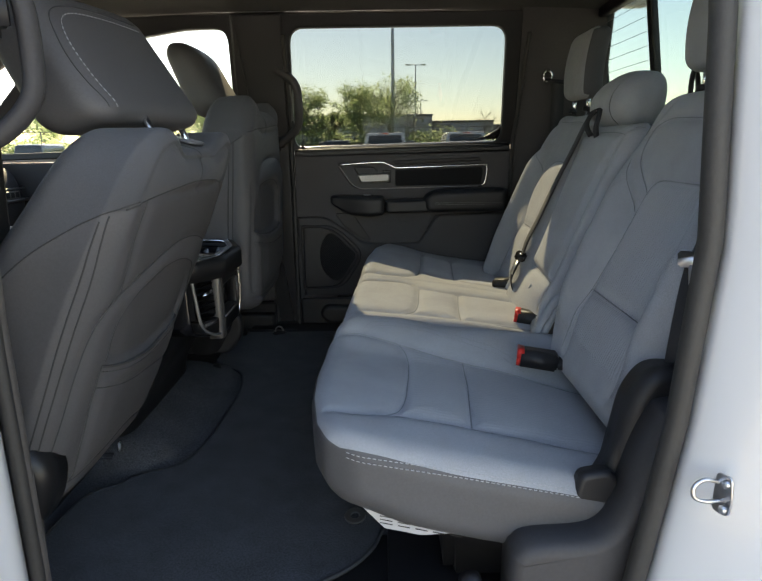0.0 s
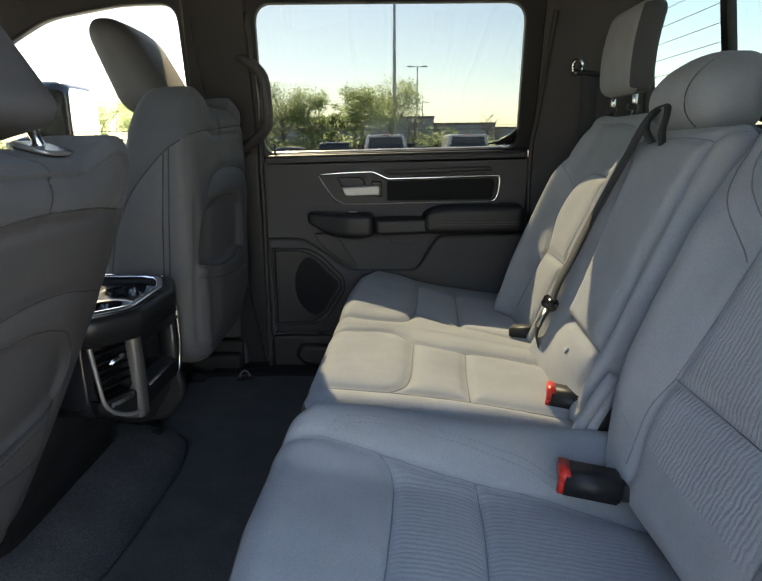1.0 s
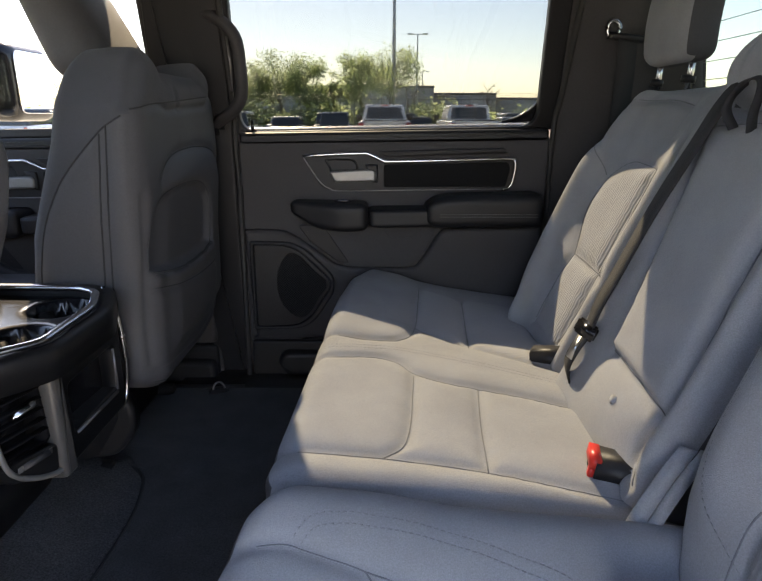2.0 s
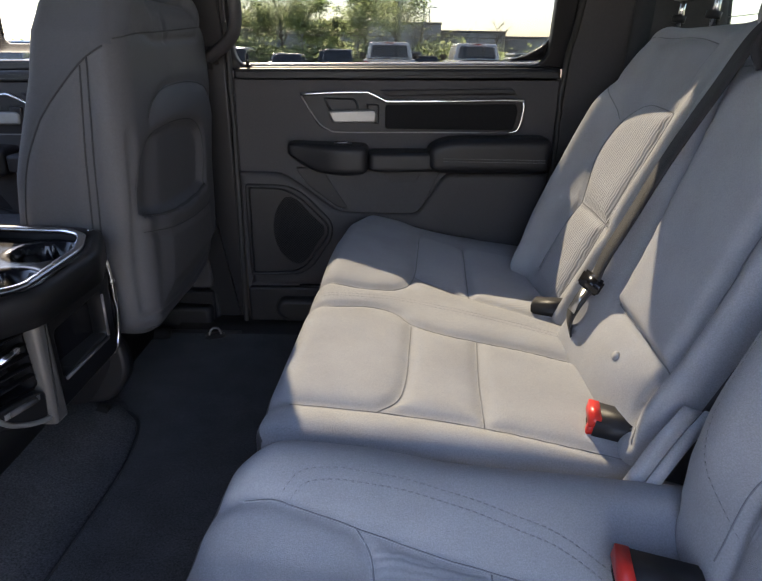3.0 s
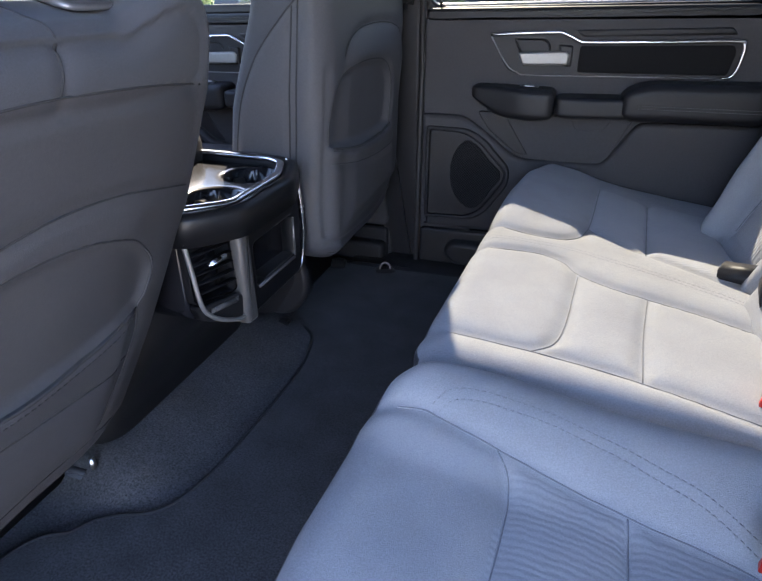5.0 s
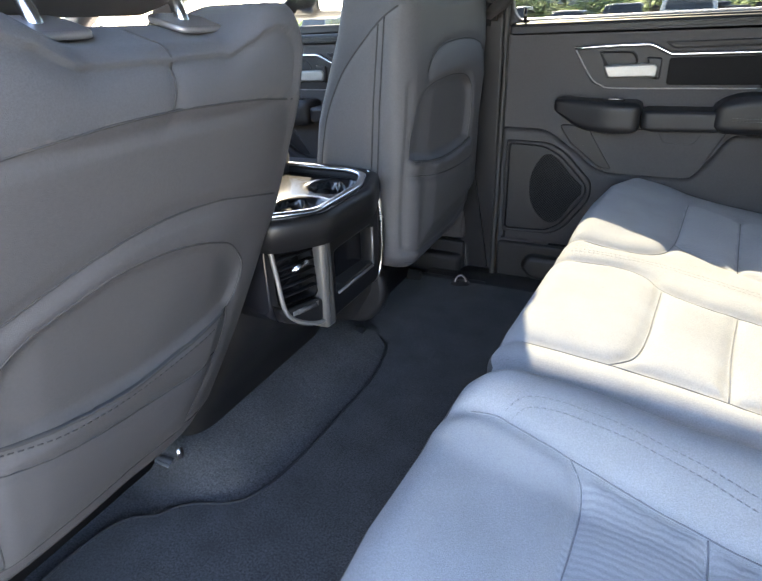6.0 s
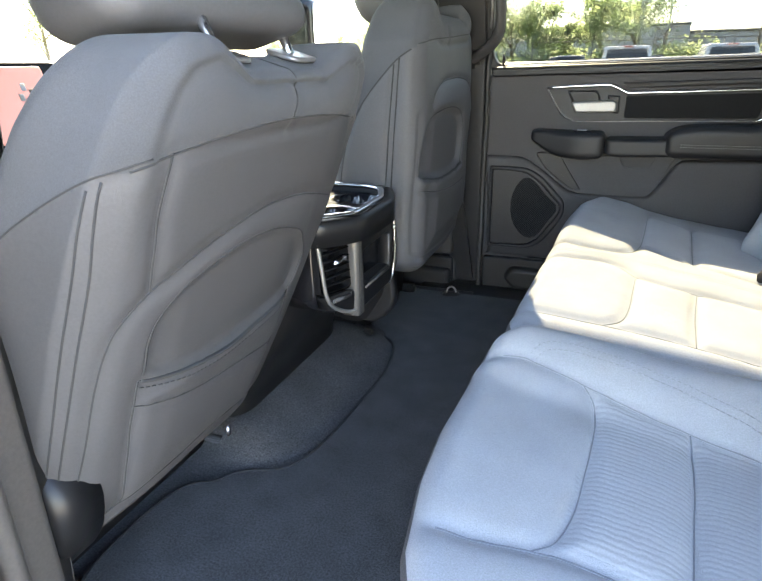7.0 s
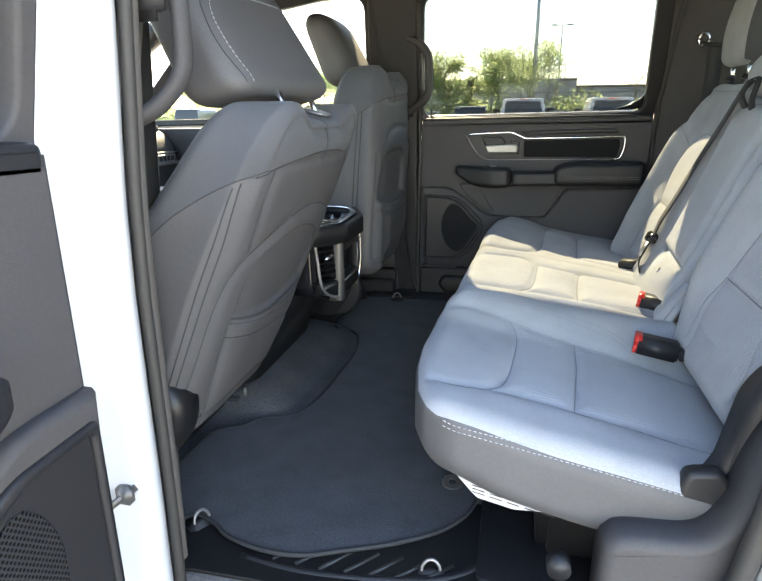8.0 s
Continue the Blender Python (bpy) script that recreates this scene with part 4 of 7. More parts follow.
    for line in [G1, G2, G3, G4, G6, G7, G8, G9, G10, rimline]:
        Q = np.array(line)
        near, deep = bow(Q[:, 0], Q[:, 1])
        Q = [(u, v) for u, v, w in zip(near, Q[:, 1], Q[:, 0]) if -0.238 < w < 0.315 and v < 1.462]
        if len(Q) > 2:
            way = drape((V, F), [front_place(y + u, v, 0.15) for u, v in Q], [front_place(y + u, v, -0.12) for u, v in Q], 0.0001)
            if len(way) > 2:
                part("seam", tube(way, 0.0013, 5), DARK_SEAM_AND_SHADE, b)
    edge = curve(SIDE_SEAM, 6)
    way = drape((V, F), [(x, 0.55, z) for x, z in edge], [(x, 1.2, z) for x, z in edge], 0.0001)
    if len(way) > 2:
        part("seam", tube(way, 0.0013, 5), DARK_SEAM_AND_SHADE, b)
    for row in (((-0.412, 1.345), (-0.448, 1.264), (-0.492, 1.171), (-0.543, 1.049), (-0.578, 0.965)), ((-0.400, 1.352), (-0.436, 1.262), (-0.480, 1.168), (-0.531, 1.049), (-0.566, 0.965))):
        edge = curve(row, 8)
        way = drape((V, F), [(x, 0.55, z) for x, z in edge], [(x, 1.2, z) for x, z in edge], 0.0)
        if len(way) > 2:
            part("side_piping", tube(way, 0.0014, 6), DARK_SEAM_AND_SHADE, b)
    rim = own(curve([(0.922, 1.087), (0.956, 1.076), (1.013, 1.064), (1.092, 1.056), (1.193, 1.061), (1.290, 1.072)]))
    for k, drop in ((0, 0.006), (1, -0.004)):
        way = [(bow(np.array(u), np.array(v))[0], v - drop) for u, v in rim]
        way = drape((V, F), [front_place(y + u, v, 0.15) for u, v in way], [front_place(y + u, v, -0.12) for u, v in way], 0.0004)
        if k == 0:
            part("pocket_stitching", stitches(way, 0.006, 0.0035, 0.0008, (0, 0, 0)), DARK_SEAM_AND_SHADE, b)
        elif len(way) > 2:
            # no real cord: a dark tube draws the black shadow in the pocket's gap
            part("pocket_gap_shade", tube(way, 0.0028, 6), DARK_SEAM_AND_SHADE, b)
    # headrest leans forward, with rounded top and a sewn rim
    P, F, S = soft_box((-0.145, 0.0, -0.122), (0.145, 0.238, 0.0), 0.036, 0.008)
    u = P[:, 1] / 0.225
    hx, hz = crown

    def head(p, q, r):
        """Across, up and towards the rear on the headrest."""
        q *= 0.83
        k = q / 0.225
        return (hx + 0.24 * p - 0.63 * q + r * (1 - 0.2 * k) - 0.012 * (p / 0.15) ** 2, y - 0.018 + p * (1 + 0.03 * math.sin(k * math.pi) - 0.08 * k), hz + q + 0.28 * r * (1 - k))

    V = [head(p, q, r) for p, q, r in P]
    h = part("headrest", (V, F), SKIRT, s)
    loop = [(-0.112, 0.022), (-0.120, 0.08), (-0.118, 0.14), (-0.104, 0.178), (-0.07, 0.196), (0.0, 0.200), (0.10, 0.197)]
    for k in (0.0, 0.012):
        way = [tuple(p) for p in curve([(p - k if p < -0.08 else p, q + (k if p > -0.105 else 0)) for p, q in loop], 8)]
        way = drape((V, F), [head(p, q, 0.2) for p, q in way], [head(p, q, -0.1) for p, q in way], 0.0004)
        part("rim_stitching" if k == 0 else "rim_seam", stitches(way, 0.0055, 0.0035, 0.0008, (0, 0, 0)) if k == 0 else tube(way, 0.0010, 5), THREAD if k == 0 else DARK_SEAM_AND_SHADE, h, "pale stitching" if k == 0 else "")
    under = front_place(0, 1.45, 0)
    for k in (-0.064, 0.099):
        part("headrest_post", tube([(hx - 0.016, y + k, hz - 0.10), (hx - 0.020, y + k, hz - 0.030), (hx - 0.036, y + k, hz + 0.008)], 0.0068, 10), CHROME, s, "chrome post")
        part("post_collar", plate(rounded([(-0.025, -0.034), (0.025, -0.034), (0.025, 0.034), (-0.025, 0.034)], 0.016, 5), lambda a, c, d: (hx - 0.016 + a, y + k + c, under[2] + 0.008 - 0.27 * a + d), 0.006, 0.0025), SATIN, s)
    P, F, S = soft_box((-1.16, y - 0.27, 0.87), (-0.66, y + 0.27, 1.05), 0.05, 0.02)
    part("seat_cushion", (P, F), DARK_CLOTH, s)
    part("base", block((-1.0, y - 0.20, FLOOR), (-0.70, y + 0.20, 0.88), 0.02), CONSOLE, s)
    for k in (-0.2, 0.2):
        part("seat_rail", block((-1.05, y + k - 0.02, FLOOR), (-0.66, y + k + 0.02, FLOOR + 0.035), 0.006), CONSOLE, s)
    part("recliner_cover", plate(rounded([(-0.72, 0.81), (-0.60, 0.81), (-0.552, 0.875), (-0.538, 0.945), (-0.575, 0.995), (-0.72, 0.985)], [0.02, 0.04, 0.03, 0.03, 0.04, 0.02]), lambda a, b, d: (a, y - 0.200 - d, b), 0.068, 0.024), CONSOLE, s)
    part("hem_hook", block((-0.654, y + 0.194, 0.728), (-0.648, y + 0.206, 0.752), 0.002), STEEL, s, "small metal hook")
    return s


driver_seat(1.09, (-0.529, 0.95), 0.43, (-0.368, 1.494))


def passenger_seat():
    """The passenger's seat stands upright: its inner side, with twin piping, and its back with the map pocket face the rear seats."""
    s = thing("car_seat", (-0.8, 2.07, FLOOR), "charcoal cloth passenger seat set upright, with map pocket and headrest", "seat", "front seats")
    lo, hi = (1.775, 0.895, -0.26), (2.372, 1.600, 0.0)
    P, F, S = soft_box(lo, hi, 0.050, 0.0075)
    A, B, D = P[:, 0].copy(), P[:, 1].copy(), P[:, 2].copy()
    flat = P[:, :2]
    top = curve([(1.76, 1.482), (1.84, 1.497), (1.91, 1.503), (2.04, 1.511), (2.22, 1.524), (2.38, 1.530)])
    stub = [(1.996, 1.565), (2.006, 1.511)]
    arc = curve([(1.885, 1.355), (1.915, 1.383), (1.97, 1.402), (2.04, 1.409), (2.13, 1.410), (2.21, 1.403), (2.28, 1.385), (2.335, 1.345)])
    rim = curve([(1.805, 1.195), (1.808, 1.240), (1.835, 1.290), (1.895, 1.327), (1.96, 1.338), (2.05, 1.338), (2.125, 1.328), (2.170, 1.300), (2.182, 1.250), (2.165, 1.175)])
    mouth = curve([(1.800, 1.186), (1.90, 1.168), (2.02, 1.160), (2.10, 1.163), (2.165, 1.172)])
    band = curve([(1.798, 1.157), (1.90, 1.138), (2.03, 1.124), (2.12, 1.122), (2.185, 1.125)])
    edge = curve([(1.800, 1.335), (1.797, 1.25), (1.790, 1.10), (1.790, 0.98)])
    outer_edge = curve([(2.335, 1.345), (2.325, 1.20), (2.30, 1.05), (2.295, 0.985)])
    hem = curve([(1.76, 0.962), (1.85, 0.950), (2.02, 0.936), (2.16, 0.950), (2.30, 0.990), (2.38, 1.02)])
    back = smooth01(D, -0.10, -0.004)
    D = D - back * (groove(flat, [top, arc], 0.005, 0.009) + groove(flat, [stub, rim, band, outer_edge, hem, edge], 0.0055, 0.007))
    D = D - back * 0.018 * inside(flat, [tuple(p) for p in rim] + [tuple(p) for p in mouth[::-1]], 0.014)
    under = B < np.interp(A, [p[0] for p in mouth], [p[1] for p in mouth])
    D = D + back * under * 0.007 * smooth01(A, 1.79, 1.82) * smooth01(-A, -2.20, -2.16)
    D = D + back * (0.010 * inside(flat, [tuple(p) for p in arc] + [(2.30, 0.99), (1.83, 0.97)], 0.05) - 0.016 * smooth01(A, 2.24, 2.37))
    D = D + back * np.array([noise.noise((a * 7, b * 7, 5.0)) for a, b in flat]) * 0.003
    # thinner towards the shoulders, which stand up either side of a dish
    deep = np.interp(B, [0.895, 1.10, 1.257, 1.43, 1.55, 1.60], [0.255, 0.245, 0.222, 0.165, 0.140, 0.125]) / 0.26
    D = np.where(D < -0.02, -0.02 + (D + 0.02) * deep, D)
    dish = 0.036 * smooth01(-np.abs(P[:, 0] - 2.075), -0.19, -0.125) * smooth01(B, 1.42, 1.60)
    B = B - dish - 0.014 * smooth01(-D, 0.05, 0.20) * smooth01(B, 1.45, 1.60)
    # the far shoulder is drawn in, and the foot is narrower
    far = smooth01(A, 2.15, 2.372)
    A = A - far * np.interp(B, [0.895, 0.95, 1.0, 1.12, 1.25, 1.40, 1.50, 1.56, 1.60], [0.10, 0.085, 0.065, 0.050, 0.035, 0.005, 0.022, 0.055, 0.090])
    A = A + (1 - smooth01(A, 1.775, 1.95)) * np.interp(B, [0.895, 1.0, 1.30, 1.50, 1.60], [0.020, 0.008, 0.0, 0.010, 0.060])

    B = B + (1 - smooth01(B, 0.90, 1.06)) * (0.036 + 0.045 * smooth01(A, 2.05, 2.33))

    def place(a, b, d):
        return (-0.396 + 0.03 * (b - 1.10) + d, a, b)

    # sewn lines on the inner side
    swoop = curve([(-0.606, 1.05), (-0.603, 1.13), (-0.597, 1.196), (-0.576, 1.277), (-0.545, 1.345), (-0.521, 1.381), (-0.484, 1.423), (-0.448, 1.458), (-0.415, 1.479)])
    piping = [curve([(-0.456, 1.448), (-0.469, 1.290), (-0.485, 1.10), (-0.499, 0.96)]), curve([(-0.443, 1.462), (-0.455, 1.290), (-0.471, 1.10), (-0.485, 0.96)])]
    V = np.array([place(a, b, d) for a, b, d in zip(A, B, D)])
    near = (S[:, 0] < lo[0] + 1e-6)
    V[:, 1] += near * groove(V[:, [0, 2]], [swoop] + piping, 0.004, 0.007)
    V = [tuple(v) for v in V]

    def pick(c):
        lim = np.interp(c[:, 1], [p[0] for p in top], [p[1] for p in top])
        side = np.interp(c[:, 0], [p[0] for p in swoop], [p[1] for p in swoop])
        return np.where(c[:, 2] < np.where(c[:, 1] < 1.80, side, lim), 1, 0)

    b = part("backrest", (V, F), DARK_CLOTH, s, more=((SKIRT,), pick))
    for row in (top, stub, arc, rim, mouth, band, edge, outer_edge, hem):
        way = drape((V, F), [place(p[0], p[1], 0.15) for p in row if 1.80 < p[0] < 2.33], [place(p[0], p[1], -0.12) for p in row if 1.80 < p[0] < 2.33], 0.0)
        if len(way) > 2:
            part("seam", tube(way, 0.0013, 5), DARK_SEAM_AND_SHADE, b)
    # shadow in the pocket's mouth, drawn as a dark tube
    part("pocket_gap_shade", tube(drape((V, F), [place(p[0], p[1] + 0.002, 0.15) for p in mouth if p[0] > 1.81], [place(p[0], p[1] + 0.002, -0.12) for p in mouth if p[0] > 1.81], 0.0), 0.0026, 6), DARK_SEAM_AND_SHADE, b)
    for row in [swoop] + piping:
        way = drape((V, F), [(p[0], 1.5, p[1]) for p in row], [(p[0], 2.1, p[1]) for p in row], 0.0)
        if len(way) > 2:
            part("side_piping", tube(way, 0.0018, 6), DARK_SEAM_AND_SHADE, b)
    # headrest, rounded and leaning forward
    P, F, S = soft_box((-0.142, 0.0, -0.128), (0.142, 0.225, 0.0), 0.056, 0.008)
    V = []
    for p, q, r in P:
        k = q / 0.225
        V.append((-0.478 - 0.52 * q + r * (1 - 0.16 * k) - 0.012 * (p / 0.15) ** 2, 2.095 + p * (1 + 0.03 * math.sin(k * math.pi) - 0.06 * k), 1.560 + q * 0.96 + 0.26 * r * (1 - k)))
    part("headrest", (V, F), SKIRT, s)
    for k in (-0.075, 0.075):
        part("headrest_post", tube([(-0.500, 2.095 + k, 1.50), (-0.508, 2.095 + k, 1.555), (-0.530, 2.095 + k, 1.60)], 0.0066, 10), CHROME, s, "chrome post")
        part("post_collar", plate(rounded([(-0.022, -0.030), (0.022, -0.030), (0.022, 0.030), (-0.022, 0.030)], 0.014, 5), lambda a, c, d: (-0.503 + a, 2.095 + k + c, 1.552 + d), 0.008, 0.003), SATIN, s)
    P, F, S = soft_box((-1.12, 1.80, 0.87), (-0.62, 2.35, 1.05), 0.05, 0.02)
    part("seat_cushion", (P, F), DARK_CLOTH, s)
    part("base", block((-0.96, 1.88, FLOOR), (-0.60, 2.28, 0.88), 0.02), CONSOLE, s)
    for k in (1.87, 2.27):
        part("seat_rail", block((-1.02, k - 0.02, FLOOR), (-0.56, k + 0.02, FLOOR + 0.035), 0.006), CONSOLE, s)
    part("side_shield", plate(rounded([(-0.72, 0.80), (-0.50, 0.80), (-0.452, 0.86), (-0.455, 0.93), (-0.50, 0.975), (-0.72, 0.975)], 0.03, 5), lambda a, b, d: (a, 1.800 - d, b), 0.030, 0.010), PLASTIC, s)
    return s


passenger_seat()

# ---- far doors ----
def grille_material():
    """Black plastic with a lattice of small round holes, on any upright face."""
    m = material("perforated_black_plastic", (0.016, 0.016, 0.017), 0.55)
    n, l = m.node_tree.nodes, m.node_tree.links
    co, sp, add, cb, v, r, p = (n.new(k) for k in ("ShaderNodeTexCoord", "ShaderNodeSeparateXYZ", "ShaderNodeMath", "ShaderNodeCombineXYZ", "ShaderNodeTexVoronoi", "ShaderNodeMapRange", "ShaderNodeBump"))
    l.new(co.outputs["Object"], sp.inputs[0]), l.new(sp.outputs[0], add.inputs[0]), l.new(sp.outputs[1], add.inputs[1])
    rot = n.new("ShaderNodeVectorRotate")
    rot.inputs["Angle"].default_value = radians(45)
    l.new(add.outputs[0], cb.inputs[0]), l.new(sp.outputs[2], cb.inputs[1]), l.new(cb.outputs[0], rot.inputs["Vector"])
    v.voronoi_dimensions = "2D"
    n["Principled BSDF"].inputs["Specular IOR Level"].default_value, n["Principled BSDF"].inputs["Roughness"].default_value = 0.12, 0.8
    v.inputs["Scale"].default_value, v.inputs["Randomness"].default_value = 190.0, 0.0
    r.inputs[1].default_value, r.inputs[2].default_value = 0.28, 0.40
    p.inputs["Strength"].default_value, p.inputs["Distance"].default_value = 0.6, 0.003
    mixc = n.new("ShaderNodeMix")
    mixc.data_type = "RGBA"
    mixc.inputs[6].default_value, mixc.inputs[7].default_value = (0.002, 0.002, 0.002, 1), (0.024, 0.024, 0.026, 1)
    l.new(rot.outputs[0], v.inputs["Vector"]), l.new(v.outputs["Distance"], r.inputs[0])
    l.new(r.outputs[0], p.inputs["Height"]), l.new(r.outputs[0], mixc.inputs[0])
    l.new(mixc.outputs[2], n["Principled BSDF"].inputs["Base Color"]), l.new(p.outputs[0], n["Principled BSDF"].inputs["Normal"])
    return m


GRILLE = grille_material()


def door_trim(d0, place, rear=True):
    """The inner side of a door: padded sill, handle recess with bright frame, armrest, pocket and speaker. place(a, b, d): along the car,
    height, and depth into the cab from the panel's outer plane."""
    k = 0.045
    part("panel", plate(rounded([(-0.352, 0.70), (0.512, 0.70), (0.512, 1.43), (-0.352, 1.415)], 0.012, 4), lambda a, b, d: place(a, b, d - 0.04), 0.04 + k, 0.006), GREY_PLASTIC, d0)
    # padded sill with a stepped lower edge
    part("sill_pad", plate(rounded([(-0.350, 1.396), (0.510, 1.408), (0.510, 1.448), (-0.350, 1.434)], 0.011, 4), lambda a, b, d: place(a, b, k + d - 0.034), 0.034, 0.009), PLASTIC, d0)
    # recess and black inlay
    rim = [(-0.178, 1.378), (0.010, 1.385), (0.058, 1.362), (0.405, 1.372), (0.424, 1.352), (0.412, 1.282), (-0.085, 1.276), (-0.125, 1.285)]
    part("recess", plate(rounded(rim, [0.015, 0.01, 0.01, 0.02, 0.02, 0.02, 0.03, 0.03], 5), lambda a, b, d: place(a, b, k + d - 0.006), 0.010, 0.003), PLASTIC, d0)
    part("inlay", plate(rounded([(0.052, 1.350), (0.398, 1.358), (0.405, 1.340), (0.396, 1.290), (0.052, 1.287)], 0.008, 4), lambda a, b, d: place(a, b, k + d), 0.008, 0.002), INLAY, d0)
    part("upper_trim", plate(rounded([(0.035, 1.386), (0.385, 1.396), (0.40, 1.381), (0.058, 1.371)], 0.006, 3), lambda a, b, d: place(a, b, k + d), 0.009, 0.003), PLASTIC, d0)
    top = curve([(-0.174, 1.372), (-0.10, 1.377), (0.004, 1.381)], 4)[:-1] + curve([(0.004, 1.381), (0.030, 1.370), (0.055, 1.358)], 4)[:-1] + curve([(0.055, 1.358), (0.23, 1.362), (0.400, 1.367), (0.417, 1.358), (0.419, 1.340), (0.414, 1.305), (0.404, 1.288), (0.385, 1.283)], 5)
    part("bright_frame", tube([place(a, b, k + 0.006) for a, b in top], [0.0050] * (len(top) - 16) + [0.0050 - 0.00018 * i for i in range(16)], 6, up=tuple(Vector(place(0, 1.3, 0.1)) - Vector(place(0, 1.3, 0)))), CHROME, d0, "satin chrome frame")
    part("lower_line", tube([place(a, b, k + 0.006) for a, b in curve([(0.385, 1.283), (0.15, 1.280), (-0.06, 1.277), (-0.10, 1.283), (-0.13, 1.305), (-0.174, 1.372)])], 0.0018, 5), SATIN, d0)
    # handle in its cup
    part("handle_cup", plate(rounded([(-0.118, 1.366), (-0.030, 1.366), (-0.018, 1.350), (-0.018, 1.322), (-0.09, 1.320)], 0.012, 4), lambda a, b, d: place(a, b, k + d - 0.004), 0.0095, 0.003, rounded([(-0.106, 1.360), (-0.036, 1.360), (-0.026, 1.348), (-0.026, 1.330), (-0.085, 1.328)], 0.010, 4)), PLASTIC, d0)
    lever = joined(plate(rounded([(-0.100, 1.333), (0.020, 1.338), (0.030, 1.330), (0.028, 1.304), (-0.085, 1.302)], 0.008, 5), lambda a, b, d: place(a, b, k + 0.006 + d + 0.012 * smooth01(np.array(-a), 0.0, 0.09)), 0.012, 0.005),)
    part("door_handle", lever, SATIN_LIGHT, d0, "satin silver handle")
    part("handle_bracket", plate(rounded([(0.0, 1.352), (0.036, 1.350), (0.036, 1.30), (0.018, 1.30)], 0.006, 3), lambda a, b, d: place(a, b, k + d), 0.013, 0.004), PLASTIC, d0)
    # armrest: pull with switch, centre bar, padded rear
    def arm(lo, hi, r, low, high, reach):
        """A rounded length of the armrest between two heights and out to a reach, each a function of the place along it."""
        P, F, S = soft_box((lo, 0.0, 0.0), (hi, 0.09, 0.1), r, 0.0085)
        return [place(a, float(low(a)) + b / 0.09 * (float(high(a)) - float(low(a))), k - 0.01 + d / 0.1 * float(reach(a))) for a, b, d in P], F

    def run(xs, ys):
        return lambda a: np.interp(a, xs, ys)
    part("pull", arm(-0.205, 0.009, 0.020, run([-0.205, -0.18, -0.15, -0.12, -0.05, 0.009], [1.222, 1.208, 1.188, 1.178, 1.172, 1.178]), run([-0.205, 0.009], [1.254, 1.251]), lambda a: 0.104 * (0.75 + 0.25 * smooth01(np.array(a), -0.2, -0.05))), FITTING, d0)
    part("pull_groove", tube([place(a, 1.203 - 0.02 * float(smooth01(np.array(-a), 0.10, 0.19)) * -1, k + 0.094 * (0.75 + 0.25 * float(smooth01(np.array(a), -0.2, -0.05))) - 0.0098) for a in np.linspace(-0.15, 0.0, 12)], 0.0012, 5), INLAY, d0)
    part("window_switch", plate(rounded([(-0.085, 0.03), (-0.035, 0.03), (-0.035, 0.052), (-0.085, 0.052)], 0.005, 3), lambda a, b, d: place(a, 1.2475 + d, k + b), 0.006, 0.002), GLOSS, d0, "window switch")
    part("switch_key", plate(rounded([(-0.074, 0.034), (-0.046, 0.034), (-0.046, 0.048), (-0.074, 0.048)], 0.004, 3), lambda a, b, d: place(a, 1.252 + d, k + b), 0.005, 0.002), SATIN, d0)
    part("centre_bar", arm(0.010, 0.192, 0.016, run([0.01, 0.04, 0.192], [1.189, 1.184, 1.188]), run([0.01, 0.192], [1.235, 1.238]), run([0.0, 0.2], [0.101, 0.101])), FITTING, d0)
    pad = part("armrest", arm(0.165, 0.488, 0.022, run([0.165, 0.195, 0.488], [1.196, 1.186, 1.188]), run([0.165, 0.19, 0.215, 0.25, 0.485], [1.250, 1.263, 1.272, 1.276, 1.280]), run([0.1, 0.5], [0.110, 0.110])), FITTING, d0, "padded armrest")
    for z in (1.226, 1.219):
        part("arm_stitching", stitches([place(a, z, k + 0.1005) for a in np.linspace(0.205, 0.470, 60)], 0.004, 0.003, 0.0005, (0, 0, 0)), DARK_THREAD, pad)
    # lower mouldings: a proud panel with the speaker, swept round a recessed flap
    lip = curve([(-0.348, 1.166), (-0.260, 1.166), (-0.225, 1.160), (-0.187, 1.138), (-0.145, 1.108), (-0.100, 1.074), (-0.075, 1.062), (-0.040, 1.058), (0.05, 1.057), (0.130, 1.058), (0.152, 1.068), (0.180, 1.105), (0.205, 1.148), (0.222, 1.166), (0.245, 1.171), (0.34, 1.174), (0.500, 1.178)], 4)
    part("lower_panel", plate([tuple(p) for p in lip] + rounded([(0.505, 1.17), (0.505, 0.84), (-0.348, 0.835)], 0.02, 3)[4:], lambda a, b, d: place(a, b, k + d - 0.01), 0.030, 0.010), GREY_PLASTIC, d0)
    part("flap", plate(rounded([(-0.125, 1.180), (0.030, 1.176), (0.052, 1.190), (0.215, 1.192), (0.150, 1.050), (-0.060, 1.050)], [0.01, 0.01, 0.02, 0.01, 0.01, 0.02], 5), lambda a, b, d: place(a, b, k + d - 0.01), 0.018, 0.003), GREY_PLASTIC, d0)
    part("kick_panel", plate(rounded([(-0.346, 0.712), (0.503, 0.712), (0.503, 0.830), (-0.346, 0.826)], 0.012, 4), lambda a, b, d: place(a, b, k + d - 0.01), 0.026, 0.007), PLASTIC, d0)
    part("flap_tab", plate(rounded([(0.050, 1.182), (0.158, 1.183), (0.140, 1.145), (0.068, 1.144)], 0.012, 4), lambda a, b, d: place(a, b, k + 0.007 + d), 0.0035, 0.0012), GREY_PLASTIC, d0)
